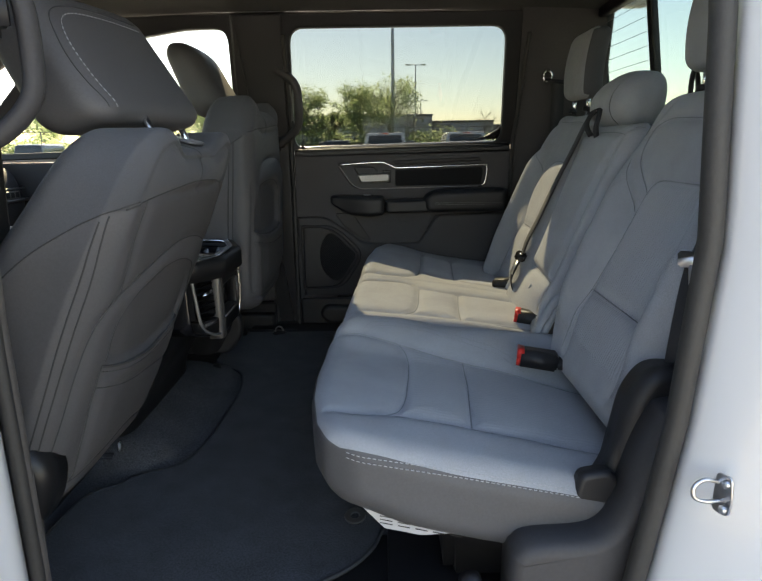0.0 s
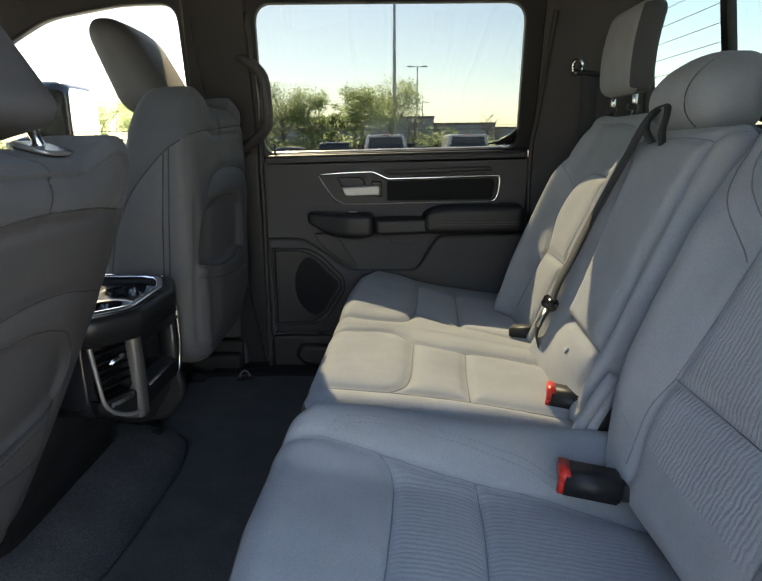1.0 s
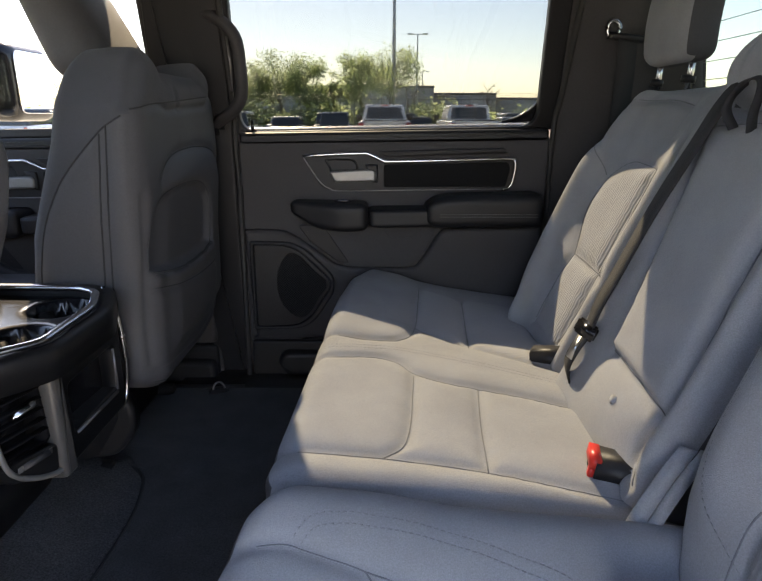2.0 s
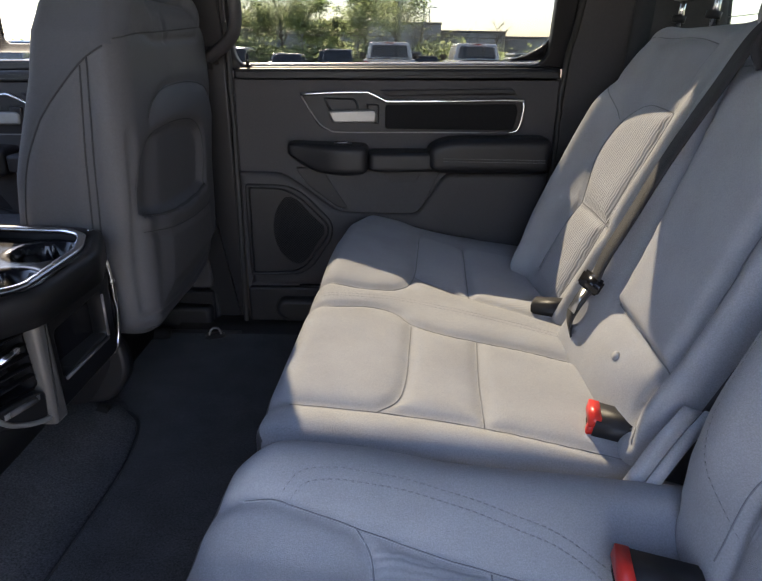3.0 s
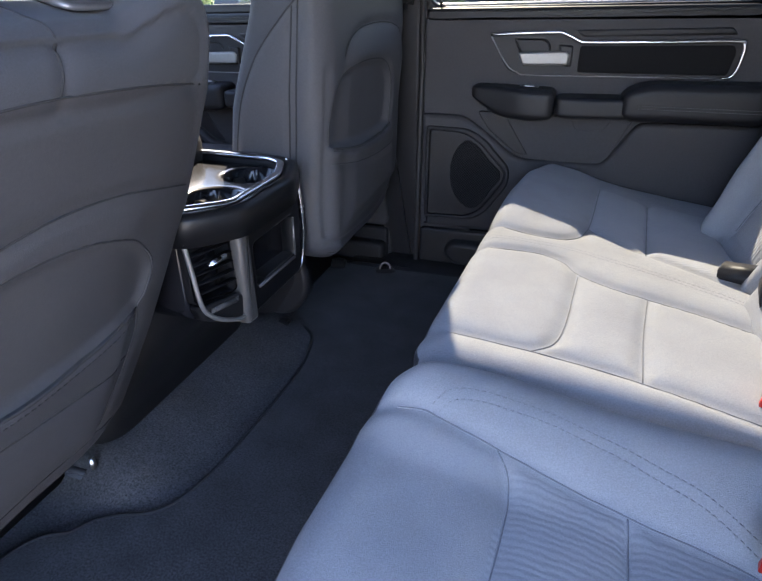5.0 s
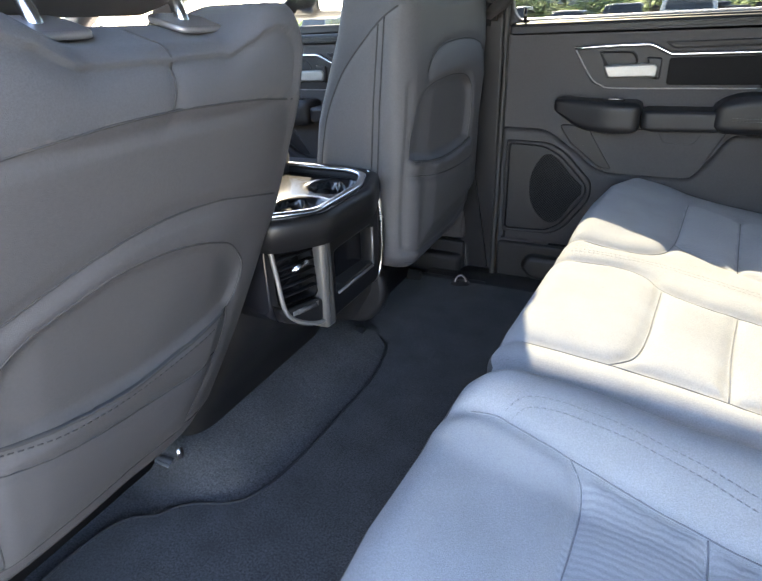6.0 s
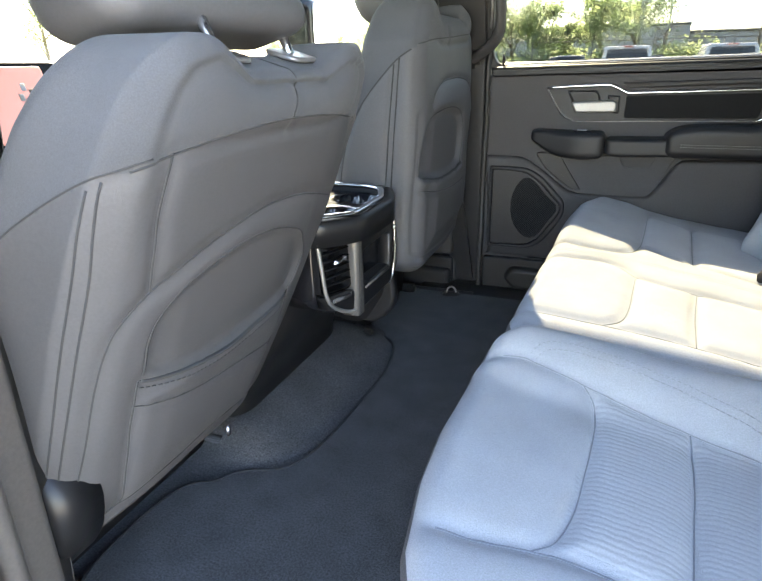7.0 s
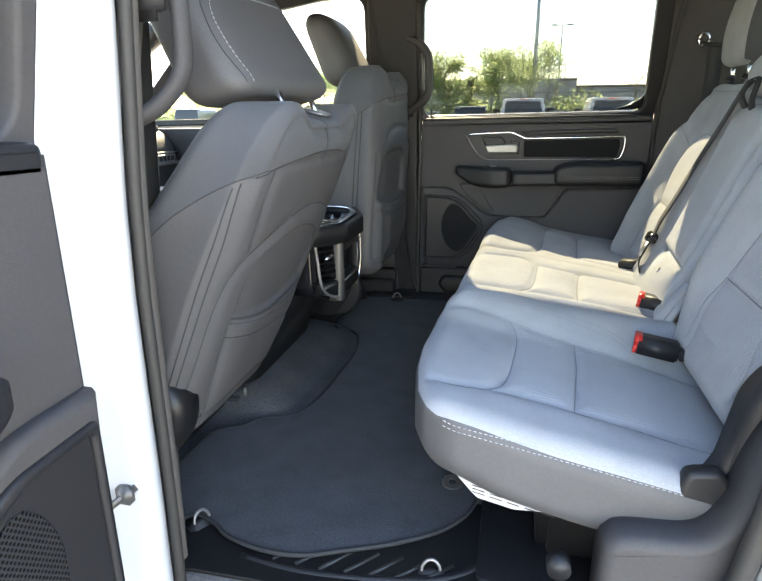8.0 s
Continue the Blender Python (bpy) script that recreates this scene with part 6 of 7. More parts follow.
jamb_c = part("jamb_rear", jamb([tuple(p) for p in curve([(0.382, 0.700), (0.379, 0.685), (0.388, 0.668), (0.42, 0.640), (0.46, 0.612), (0.50, 0.592), (0.56, 0.58)], 4)] + [(1.0, 0.57), (1.0, 0.74), (0.40, 0.74)], c_shift, 0.45, 1.97), WHITE_PAINT)
tagged(jamb_c, "white painted rear pillar of the open doorway", "pillar", kind="structure")
seal_c = part("seal_rear_near", tube([(0.361 + c_shift(z), 0.690, z) for z in np.linspace(0.62, 1.95, 40)], 0.0145, 10, up=(1, 0, 0)), RUBBER)
tagged(seal_c, "black rubber seal along the doorway's rear edge", "seal", kind="structure")
strk = thing("door_striker", (0.40, 0.637, 1.037), "zinc door striker loop bolted to the white pillar", "striker")
m = Matrix.Translation((0.409, 0.630, 1.030)) @ Matrix.Rotation(radians(-82), 4, "Z") @ Matrix.Scale(0.72, 4)
part("plate", moved(plate(rounded([(-0.019, -0.040), (0.019, -0.034), (0.024, 0.0), (0.019, 0.040), (-0.016, 0.034)], 0.012, 5), lambda a, b, d: (a, -d, b), 0.004, 0.001), m), STEEL, strk)
part("loop", moved(tube(curve([(-0.010, 0.0, 0.016), (-0.014, -0.026, 0.020), (-0.012, -0.046, 0.010), (-0.008, -0.046, -0.008), (-0.006, -0.026, -0.016), (-0.004, 0.0, -0.016)]), 0.0036, 8), m), STEEL, strk)
for z in (-0.024, 0.024):
    part("bolt", moved(tube([(0.010, 0.0, z), (0.010, -0.009, z)], 0.0075, 6), m), STEEL, strk)


def b_shift(z):
    return float(np.interp(z, [0.5, 0.85, 1.2, 1.35, 1.6, 1.95], [-0.020, -0.016, -0.016, -0.010, 0.012, 0.040]))


B_PLAN = [tuple(p) for p in curve([(-0.492, 0.700), (-0.486, 0.682), (-0.490, 0.666), (-0.510, 0.652), (-0.54, 0.645), (-0.58, 0.635)], 4)] + [(-0.66, 0.60), (-0.66, 0.74), (-0.57, 0.725)]
jamb_b = part("jamb_front", jamb(B_PLAN, b_shift, 0.45, 1.97), WHITE_PAINT)
tagged(jamb_b, "white painted centre pillar of the open doorway", "pillar", kind="structure")
for k, (x, y, r) in enumerate(((-0.487, 0.712, 0.010), (-0.508, 0.748, 0.014))):
    s = part("seal_front_near", tube([(x + b_shift(z), y, z) for z in np.linspace(0.62, 1.95, 40)], r, 10, up=(1, 0, 0)), RUBBER if k == 0 else SEAL)
    tagged(s, "black rubber seal along the doorway's front edge", "seal", kind="structure")
chk = thing("door_check", (-0.53, 0.645, 0.89), "dark steel door check arm on the white pillar", "door check")
part("arm", tube([(-0.520, 0.655, 0.905), (-0.548, 0.625, 0.885), (-0.575, 0.575, 0.87)], 0.007, 8, flat=0.5), SATIN_DARK, chk)
part("bracket", block((-0.548, 0.636, 0.880), (-0.520, 0.654, 0.912), 0.005), SATIN_DARK, chk)
rail = part("roof_rail_near", plate(rounded([(-1.25, 1.90), (0.95, 1.90), (0.95, 1.985), (-1.25, 1.985)], 0.02, 3), lambda a, b, d: (a, 0.78 + d - 0.3 * (b - 1.9), b), 0.14, 0.02), WHITE_PAINT)
tagged(rail, "white painted roof rail over the open doorway", "roof rail", kind="structure")
rail = part("roof_rail_far", plate(rounded([(-1.25, 1.900), (0.95, 1.900), (0.95, 1.985), (-1.25, 1.985)], 0.02, 3), lambda a, b, d: (a, 2.250 - d, b + 0.006), 0.05, 0.02), WHITE_PAINT)
tagged(rail, "white painted roof rail over the far doors", "roof rail", kind="structure")

# ---- front of the cab ----
dash = thing("dashboard", (-1.7, MID, 0.9), "dark grey dashboard with screen, vents and silver band", "dashboard")
P, F, S = soft_box((-2.15, 0.80, 0.98), (-1.48, 2.40, 1.40), 0.07, 0.03)
P[:, 0] += 0.05 * np.sin((P[:, 2] - 0.98) / 0.42 * math.pi)
part("body", (P, F), GREY_PLASTIC, dash)
part("top_pad", plate(rounded([(-2.15, 0.84), (-1.50, 0.84), (-1.50, 2.36), (-2.15, 2.36)], 0.05, 5), lambda a, b, d: (a, b, 1.385 + d), 0.03, 0.012), SKIRT, dash)
part("silver_band", tube([(-1.43, y, 1.255) for y in np.linspace(1.78, 2.37, 8)], 0.007, 6), SATIN_LIGHT, dash)
part("silver_band", tube([(-1.44, y, 1.300) for y in np.linspace(1.78, 2.37, 8)], 0.004, 6), SATIN_LIGHT, dash)
badge = part("badge", plate(rounded([(2.10, 1.262), (2.32, 1.262), (2.32, 1.292), (2.10, 1.292)], 0.004, 3), lambda a, b, d: (-1.434 + d, a, b), 0.006, 0.002), SATIN_LIGHT, dash, "silver name badge")
for k in range(7):
    part("badge_bar", block((-1.429, 2.115 + 0.029 * k, 1.267), (-1.4265, 2.135 + 0.029 * k, 1.287), 0), INK, badge, smooth=False)
SCREEN = material("lit_screen", (0.30, 0.18, 0.17), 0.25)
SCREEN.node_tree.nodes["Principled BSDF"].inputs["Emission Color"].default_value = (0.85, 0.42, 0.38, 1)
SCREEN.node_tree.nodes["Principled BSDF"].inputs["Emission Strength"].default_value = 0.03


def on_screen(a, b, d):
    return (-1.435 + 0.35 * (1.40 - b) + d, a, b)


part("screen_frame", plate(rounded([(1.44, 1.235), (1.76, 1.235), (1.76, 1.475), (1.44, 1.475)], 0.02, 5), lambda a, b, d: on_screen(a, b, d - 0.05), 0.05, 0.008), GLOSS, dash)
scr = part("screen", plate(rounded([(1.46, 1.275), (1.70, 1.275), (1.70, 1.46), (1.46, 1.46)], 0.006, 3), lambda a, b, d: on_screen(a, b, d), 0.003, 0.001), SCREEN, dash, "lit touch screen with a pinkish picture")
part("screen_bar", plate([(1.46, 1.250), (1.70, 1.250), (1.70, 1.271), (1.46, 1.271)], lambda a, b, d: on_screen(a, b, d), 0.003, 0.001), GLOSS, scr)
for k, (a, b, c) in enumerate(((1.615, 1.40, PAPER), (1.635, 1.385, INK), (1.60, 1.375, SATIN_LIGHT))):
    part("screen_tile", plate([(a, b), (a + 0.014, b), (a + 0.014, b + 0.018), (a, b + 0.018)], lambda p, q, d: on_screen(p, q, 0.003 + d), 0.001, 0.0003), c, scr)
v = part("air_vent", plate(rounded([(1.785, 1.26), (1.86, 1.24), (1.88, 1.46), (1.79, 1.47)], 0.015, 5), lambda a, b, d: on_screen(a, b, d - 0.03), 0.034, 0.006, rounded([(1.797, 1.275), (1.850, 1.258), (1.866, 1.445), (1.80, 1.455)], 0.010, 5)), SATIN_LIGHT, dash)
for k in range(7):
    part("slat", tube([on_screen(1.797, 1.28 + 0.026 * k, -0.01), on_screen(1.858, 1.275 + 0.026 * k, -0.006)], 0.006, 6), PLASTIC, v)
part("control_panel", plate(rounded([(1.44, 1.06), (1.80, 1.06), (1.80, 1.215), (1.44, 1.215)], 0.02, 5), lambda a, b, d: (-1.44 + d, a, b), 0.03, 0.008), GLOSS, dash)
for a, b in ((1.52, 1.19), (1.72, 1.19), (1.60, 1.125), (1.70, 1.125)):
    part("knob", tube([(-1.412, a, b), (-1.385, a, b)], 0.021, 16), SATIN_LIGHT, dash, "silver knob")
part("button_row", joined(*[block((-1.412, 1.48 + 0.05 * k, 1.15), (-1.405, 1.515 + 0.05 * k, 1.16), 0.002) for k in range(6)]), SATIN, dash)
visor = part("sun_visor", plate(rounded([(-1.30, 1.78), (-1.08, 1.78), (-1.08, 2.22), (-1.30, 2.22)], 0.02, 5), lambda a, b, d: (a, b, 1.862 + d + 0.10 * (a + 1.2)), 0.02, 0.008), GREY_PLASTIC)
tagged(visor, "dark grey sun visor folded up under the headliner", "sun visor")

windscreen = thing("window_5", (-1.6, MID, 1.4), "sloping clear windscreen", "window", kind="structure")


def on_screen_glass(a, b, d):
    """a: across, b: 0 at the foot to 1 at the header."""
    return (-2.15 + 0.92 * b, a, 1.38 + 0.52 * b + d)


g = part("pane", plate(rounded([(0.86, 0.0), (2.34, 0.0), (2.28, 1.0), (0.92, 1.0)], 0.02, 3), lambda a, b, d: on_screen_glass(a, b, d), 0.005, 0.001), SCREEN_GLASS, windscreen)
for y0, y1 in ((0.80, 0.90), (2.40, 2.30)):
    p = part("pillar_a", tube([(-2.15, y0, 1.38), (-1.70, y0 + (y1 - y0) * 0.5, 1.64), (-1.22, y1, 1.91)], 0.045, 10), PLASTIC)
    tagged(p, "black trim of the windscreen pillar", "pillar", kind="structure")
header = part("windscreen_header", block((-1.32, 0.86, 1.875), (-1.18, 2.34, 1.97), 0.02), HEADLINER)
tagged(header, "black trim over the windscreen", "trim", kind="structure")
P, F, S = soft_box((-3.45, 0.66, 0.75), (-2.12, 2.54, 1.40), 0.10, 0.05)
P[:, 2] -= 0.06 * smooth01(-P[:, 0], 2.3, 3.45)
hood = part("bonnet", (P, F), WHITE_PAINT)
tagged(hood, "white painted bonnet and front wings of the truck", "bonnet", kind="structure")
firewall = part("wall_front", block((-2.13, 0.78, 0.55), (-2.08, 2.44, 1.39), 0.01), PLASTIC)
tagged(firewall, "black bulkhead ahead of the footwells", "wall", kind="structure")
under = part("body_floor", block((-2.12, 0.66, 0.45), (0.95, 2.54, 0.61), 0.02), PLASTIC)
tagged(under, "dark underbody of the truck", "underbody", kind="structure")
bed = part("cargo_bed", joined(block((0.98, 0.60, 0.60), (2.7, 0.72, 1.38), 0.03), block((0.98, 2.48, 0.60), (2.7, 2.60, 1.38), 0.03), block((0.98, 0.70, 0.55), (2.7, 2.50, 0.72), 0.02), block((2.64, 0.66, 0.60), (2.72, 2.54, 1.38), 0.02)), WHITE_PAINT)
tagged(bed, "white painted cargo bed behind the cab", "cargo bed", kind="structure")
for x in (-2.75, 1.85):
    for y in (0.80, 2.40):
        w = thing("wheel", (x, y, 0.40), "black tyre on an alloy rim under the truck", "wheel", "truck wheels")
        part("tyre", tube([(x + 0.30 * math.cos(t), y, 0.40 + 0.30 * math.sin(t)) for t in np.linspace(0, 2 * math.pi, 28)[:-1]], 0.10, 10, up=(0, 1, 0), closed=True), RUBBER, w)
        part("rim", tube([(x, y - 0.09, 0.40), (x, y + 0.09, 0.40)], 0.22, 20), STEEL, w)


def side_mirror(y, sg, label):
    """Door mirror whose glass looks to the rear."""
    mi = thing("side_mirror", (-1.18, y, 1.46), label, "side mirror", "side mirrors")
    P, F, S = soft_box((-1.24, y - 0.13, 1.46), (-1.10, y + 0.13, 1.70), 0.045, 0.02)
    part("housing", (P, F), GLOSS, mi)
    part("mirror_glass", plate(rounded([(y - 0.105, 1.485), (y + 0.105, 1.485), (y + 0.105, 1.675), (y - 0.105, 1.675)], 0.03, 5), lambda a, b, d: (-1.101 + d, a, b), 0.004, 0.001), MIRROR, mi, "mirror glass")
    part("arm", tube([(-1.20, y - sg * 0.12, 1.50), (-1.25, y - sg * 0.24, 1.46)], 0.025, 8), GLOSS, mi)
    return mi


MIRROR = material("mirror_glass", (0.85, 0.88, 0.92), 0.02, 1.0)
side_mirror(2.76, 1, "black door mirror outside the passenger window")
side_mirror(0.44, -1, "black door mirror outside the driver window")

# ---- the opened near rear door, swung out on the centre pillar ----
HINGE, ALONG, INWARD = Vector((-0.480, 0.495)), Vector((0.0, -1.0)), Vector((1.0, 0.0))


def on_open(a, b, d):
    q = HINGE + ALONG * (a + 0.352) + INWARD * d
    return (q.x, q.y, b)


odoor = thing("door_4", (-0.57, 0.59, 0.70), "opened rear door with dark grey inner panel and speaker", "door", kind="structure")
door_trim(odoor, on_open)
part("outer_skin", plate(rounded([(-0.37, 0.55), (0.54, 0.55), (0.54, 1.46), (-0.37, 1.44)], 0.01, 3), lambda a, b, d: on_open(a, b, -d - 0.03), 0.13, 0.02), WHITE_PAINT, odoor, "white painted outer skin")
part("window_frame", plate(rounded(OUT_REAR, 0.01, 6), lambda a, b, d: on_open(a, b, d - 0.03 + 0.27 * max(0.0, b - 1.45)), 0.05, 0.006, rounded(HOLE_REAR, 0.05, 6)), GREY_PLASTIC, odoor)
g = part("pane", plate(rounded(HOLE_REAR, 0.05, 6), lambda a, b, d: on_open(a, b, d - 0.015 + 0.27 * max(0.0, b - 1.45)), 0.004, 0.001), SIDE_GLASS, odoor)
part("edge_seal", tube([on_open(-0.358, z, 0.02) for z in np.linspace(0.72, 1.42, 12)], 0.012, 8), RUBBER, odoor)

# ---- outdoors: dealer's lot, fence, trees, sheds ----
LEAF = material("tree_leaves", (0.120, 0.155, 0.078), 0.7, grain=0.35, scale=3, stain=0.35, stain_scale=0.5)
LEAF_DARK = material("dark_foliage", (0.095, 0.125, 0.066), 0.75, grain=0.35, scale=3, stain=0.3, stain_scale=0.5)
for m in (LEAF, LEAF_DARK):
    n, l = m.node_tree.nodes, m.node_tree.links
    thin, mixl = n.new("ShaderNodeBsdfTranslucent"), n.new("ShaderNodeMixShader")
    thin.inputs[0].default_value = (0.58, 0.70, 0.36, 1) if m is LEAF else (0.52, 0.62, 0.36, 1)
    mixl.inputs[0].default_value = 0.5
    l.new(n["Principled BSDF"].outputs[0], mixl.inputs[1]), l.new(thin.outputs[0], mixl.inputs[2]), l.new(mixl.outputs[0], n["Material Output"].inputs[0])
BARK = material("bark", (0.11, 0.085, 0.065), 0.9, grain=0.3, scale=30, bump=0.6, bump_scale=60)
SHED = material("grey_shed_cladding", (0.36, 0.35, 0.35), 0.6, grain=0.08, scale=3, stain=0.1, stain_scale=0.3)
POLE = material("galvanised_pole", (0.56, 0.57, 0.58), 0.55, 0.2, grain=0.1, scale=20)
FENCE = material("fence_wire", (0.10, 0.105, 0.10), 0.6, 0.4, grain=0.1, scale=20)
CAR_GLASS = material("dark_car_glass", (0.03, 0.035, 0.04), 0.08)
SILVER = material("silver_car_paint", (0.50, 0.51, 0.53), 0.28, 0.4, grain=0.03, scale=3, coat=0.5)
GREY_CAR = material("grey_car_paint", (0.16, 0.17, 0.19), 0.28, 0.3, grain=0.03, scale=3, coat=0.5)
TAIL = material("red_tail_lamp", (0.45, 0.02, 0.02), 0.2, grain=0.1, scale=40)
GRASS = material("grass_verge", (0.085, 0.12, 0.035), 0.9, grain=0.4, scale=4, stain=0.3, stain_scale=0.3)

verge = part("grass_verge", ([(-150, 47, 0.02), (200, 47, 0.02), (200, 160, 0.02), (-150, 160, 0.02)], [(0, 1, 2, 3)]), GRASS, smooth=False)
tagged(verge, "mown green grass beyond the lot fence", "grass", kind="structure")
verge = part("grass_verge", ([(-150, -80, 0.02), (-24, -80, 0.02), (-24, 40, 0.02), (-150, 40, 0.02)], [(0, 1, 2, 3)]), GRASS, smooth=False)
tagged(verge, "bright green grass slope ahead of the truck", "grass", kind="structure")


def tree(x, y, h, spread, seed, leaf=LEAF, bare=False, n=7000, size=0.24):
    """A tapered trunk with forking limbs and a crown of many small leaves in clumps."""
    rnd = random.Random(seed)
    t = thing("tree", (x, y, 0), "leafless small tree with fine twigs" if bare else "tall leafy green tree with thin crown behind the fence", "tree", "trees")
    V, F = tube([(x, y, -0.2), (x + 0.1, y, h * 0.25), (x - 0.1, y + 0.1, h * 0.5), (x, y, h * 0.8)], [h * 0.022, h * 0.017, h * 0.011, h * 0.003], 7)
    tips, geos = [], [(V, F)]
    for k in range(16 if bare else 13):
        z = h * rnd.uniform(0.25, 0.72)
        a = rnd.uniform(0, 2 * math.pi)
        L = spread * rnd.uniform(0.5, 1.0) * (1.15 - z / h * 0.6)
        e = (x + L * math.cos(a), y + L * math.sin(a), z + L * rnd.uniform(0.5, 1.1))
        m = ((x + e[0]) / 2 + rnd.uniform(-0.2, 0.2), (y + e[1]) / 2, (z + e[2]) / 2 + 0.12 * L)
        geos.append(tube([(x, y, z), m, e], [h * 0.008, h * 0.005, h * 0.0015], 5))
        tips += [m, e]
        for j in range(3):
            q = tuple(e[i] + rnd.uniform(-0.35, 0.35) * spread * 0.6 for i in range(3))
            geos.append(tube([m, q], [h * 0.003, h * 0.001], 4))
            tips.append(q)
    part("trunk", joined(*geos), BARK, t)
    if not bare:
        V, F = [], []
        tips.append((x, y, h * 0.9))
        for k in range(n):
            c = tips[rnd.randrange(len(tips))]
            r = spread * 0.34
            p = Vector((c[0] + rnd.gauss(0, r * 0.55), c[1] + rnd.gauss(0, r * 0.55), min(h, c[2] + rnd.gauss(0, r * 0.5))))
            a, b = Vector((rnd.gauss(0, 1), rnd.gauss(0, 1), rnd.gauss(0, 1))).normalized(), Vector((rnd.gauss(0, 1), rnd.gauss(0, 1), rnd.gauss(0, 1)))
            b = a.cross(b).normalized()
            s = size * rnd.uniform(0.5, 1.1)
            i = len(V)
            V += [p - a * s * 0.5, p + b * s * 0.3, p + a * s * 0.5, p - b * s * 0.3]
            F.append((i, i + 1, i + 2, i + 3))
        part("crown", (V, F), leaf, t, smooth=False)
    return t


for k, (x, y, h, s, leaf) in enumerate(((-13.5, 62, 7.2, 2.6, LEAF_DARK), (-10.3, 63, 8.2, 2.8, LEAF_DARK), (-7.4, 62, 7.6, 2.4, LEAF), (-4.9, 64, 6.6, 1.2, LEAF_DARK), (-2.0, 62, 8.4, 2.4, LEAF), (0.9, 61, 8.9, 2.7, LEAF), (-17.5, 64, 7.0, 2.8, LEAF_DARK), (-21.5, 66, 7.5, 3.0, LEAF_DARK), (-26, 66, 7.0, 3.0, LEAF), (-31, 68, 7.8, 3.2, LEAF), (-37, 66, 7.0, 3.0, LEAF))):
    tree(x, y, h * 0.94, s, 10 + k, leaf)
tree(3.4, 62, 5.8, 1.6, 41, bare=True)
tree(13.0, 75, 6.4, 2.0, 42, bare=True)
for k, (x, y, h, s) in enumerate(((-38, -14, 8.5, 3.6), (-42, -4, 9.0, 3.6), (-40, 6, 8.0, 3.4), (-44, 15, 9.0, 3.8), (-38, 26, 8.0, 3.2), (-34, -26, 8.0, 3.4), (-41, 36, 8.5, 3.4))):
    tree(x, y, h, s, 60 + k, LEAF)


def hedge(x0, x1, y, h, depth, seed, n, label):
    rnd = random.Random(seed)
    V, F = [], []
    for k in range(n):
        x = rnd.uniform(x0, x1)
        top = h * (0.65 + 0.35 * noise.noise((x * 0.35, y * 0.1, seed)) + 0.15 * noise.noise((x * 1.3, 2, seed)))
        p = Vector((x, y + rnd.gauss(0, depth), abs(rnd.gauss(0, 0.55)) * top * 0.9 if rnd.random() < 0.6 else rnd.uniform(0, top)))
        a = Vector((rnd.gauss(0, 1), rnd.gauss(0, 1), rnd.gauss(0, 1))).normalized()
        b = a.cross(Vector((rnd.gauss(0, 1), rnd.gauss(0, 1), rnd.gauss(0, 1)))).normalized()
        s = rnd.uniform(0.14, 0.36)
        i = len(V)
        V += [p - a * s * 0.6, p + b * s * 0.4, p + a * s * 0.6, p - b * s * 0.4]
        F.append((i, i + 1, i + 2, i + 3))
    ob = part("bushes", (V, F), LEAF_DARK if seed % 2 else LEAF, smooth=False)
    return tagged(ob, label, "bushes", kind="stuff")


hedge(-45, 6, 58, 3.6, 1.0, 1, 24000, "dense dark green scrub along the fence")
hedge(4, 40, 60, 2.8, 1.2, 2, 10000, "light green scrub below the sheds")
hedge(-40, 40, 95, 3.5, 2.0, 3, 12000, "far dark green scrub")
for k, (x0, x1, y, h) in enumerate(((-30, 8.5, 100, 6.3), (8.5, 19.0, 102, 5.3), (19.0, 34.0, 103, 4.6))):
    s = thing("shed", (x0, y, 0), "long grey flat-roofed industrial building", "building", "sheds")
    part("wall", block((x0, y, 0), (x1, y + 18, h - 0.3), 0.02), SHED, s)
    part("roof", block((x0 - 0.1, y - 0.15, h - 0.3), (x1 + 0.1, y + 18.1, h), 0.05), GREY_CAR, s)
    for j in range(int((x1 - x0) / 4)):
        part("panel_joint", block((x0 + 4 * j + 2, y - 0.06, 0), (x0 + 4 * j + 2.15, y, h - 0.3), 0), GREY_CAR, s, smooth=False)


def lamp_pole(x, y, h, label, r=0.11, heads=2):
    p = thing("street_lamp", (x, y, 0), label, "street lamp", "lot lamps")
    part("base", tube([(x, y, -0.1), (x, y, 0.8)], 0.3, 14), POLE, p)
    part("pole", tube([(x, y, 0.7), (x, y, h * 0.5), (x, y, h)], [r, r * 0.85, r * 0.6], 12), POLE, p)
    part("arm", tube([(x - 0.9, y, h + 0.02), (x + 0.9, y, h + 0.02)], 0.04, 8), POLE, p)
    for s in (-1, 1)[:heads]:
        part("lamp_head", block((x + s * 0.95 - 0.35, y - 0.18, h - 0.03), (x + s * 0.95 + 0.35, y + 0.18, h + 0.12), 0.04), POLE, p)
    return p


lamp_pole(1.22, 60, 16.0, "tall grey steel lot lamp pole", 0.21)
lamp_pole(4.58, 80, 11.4, "grey steel lot lamp with two heads", 0.13)
lamp_pole(7.4, 112, 9.2, "far small grey lot lamp", 0.12)

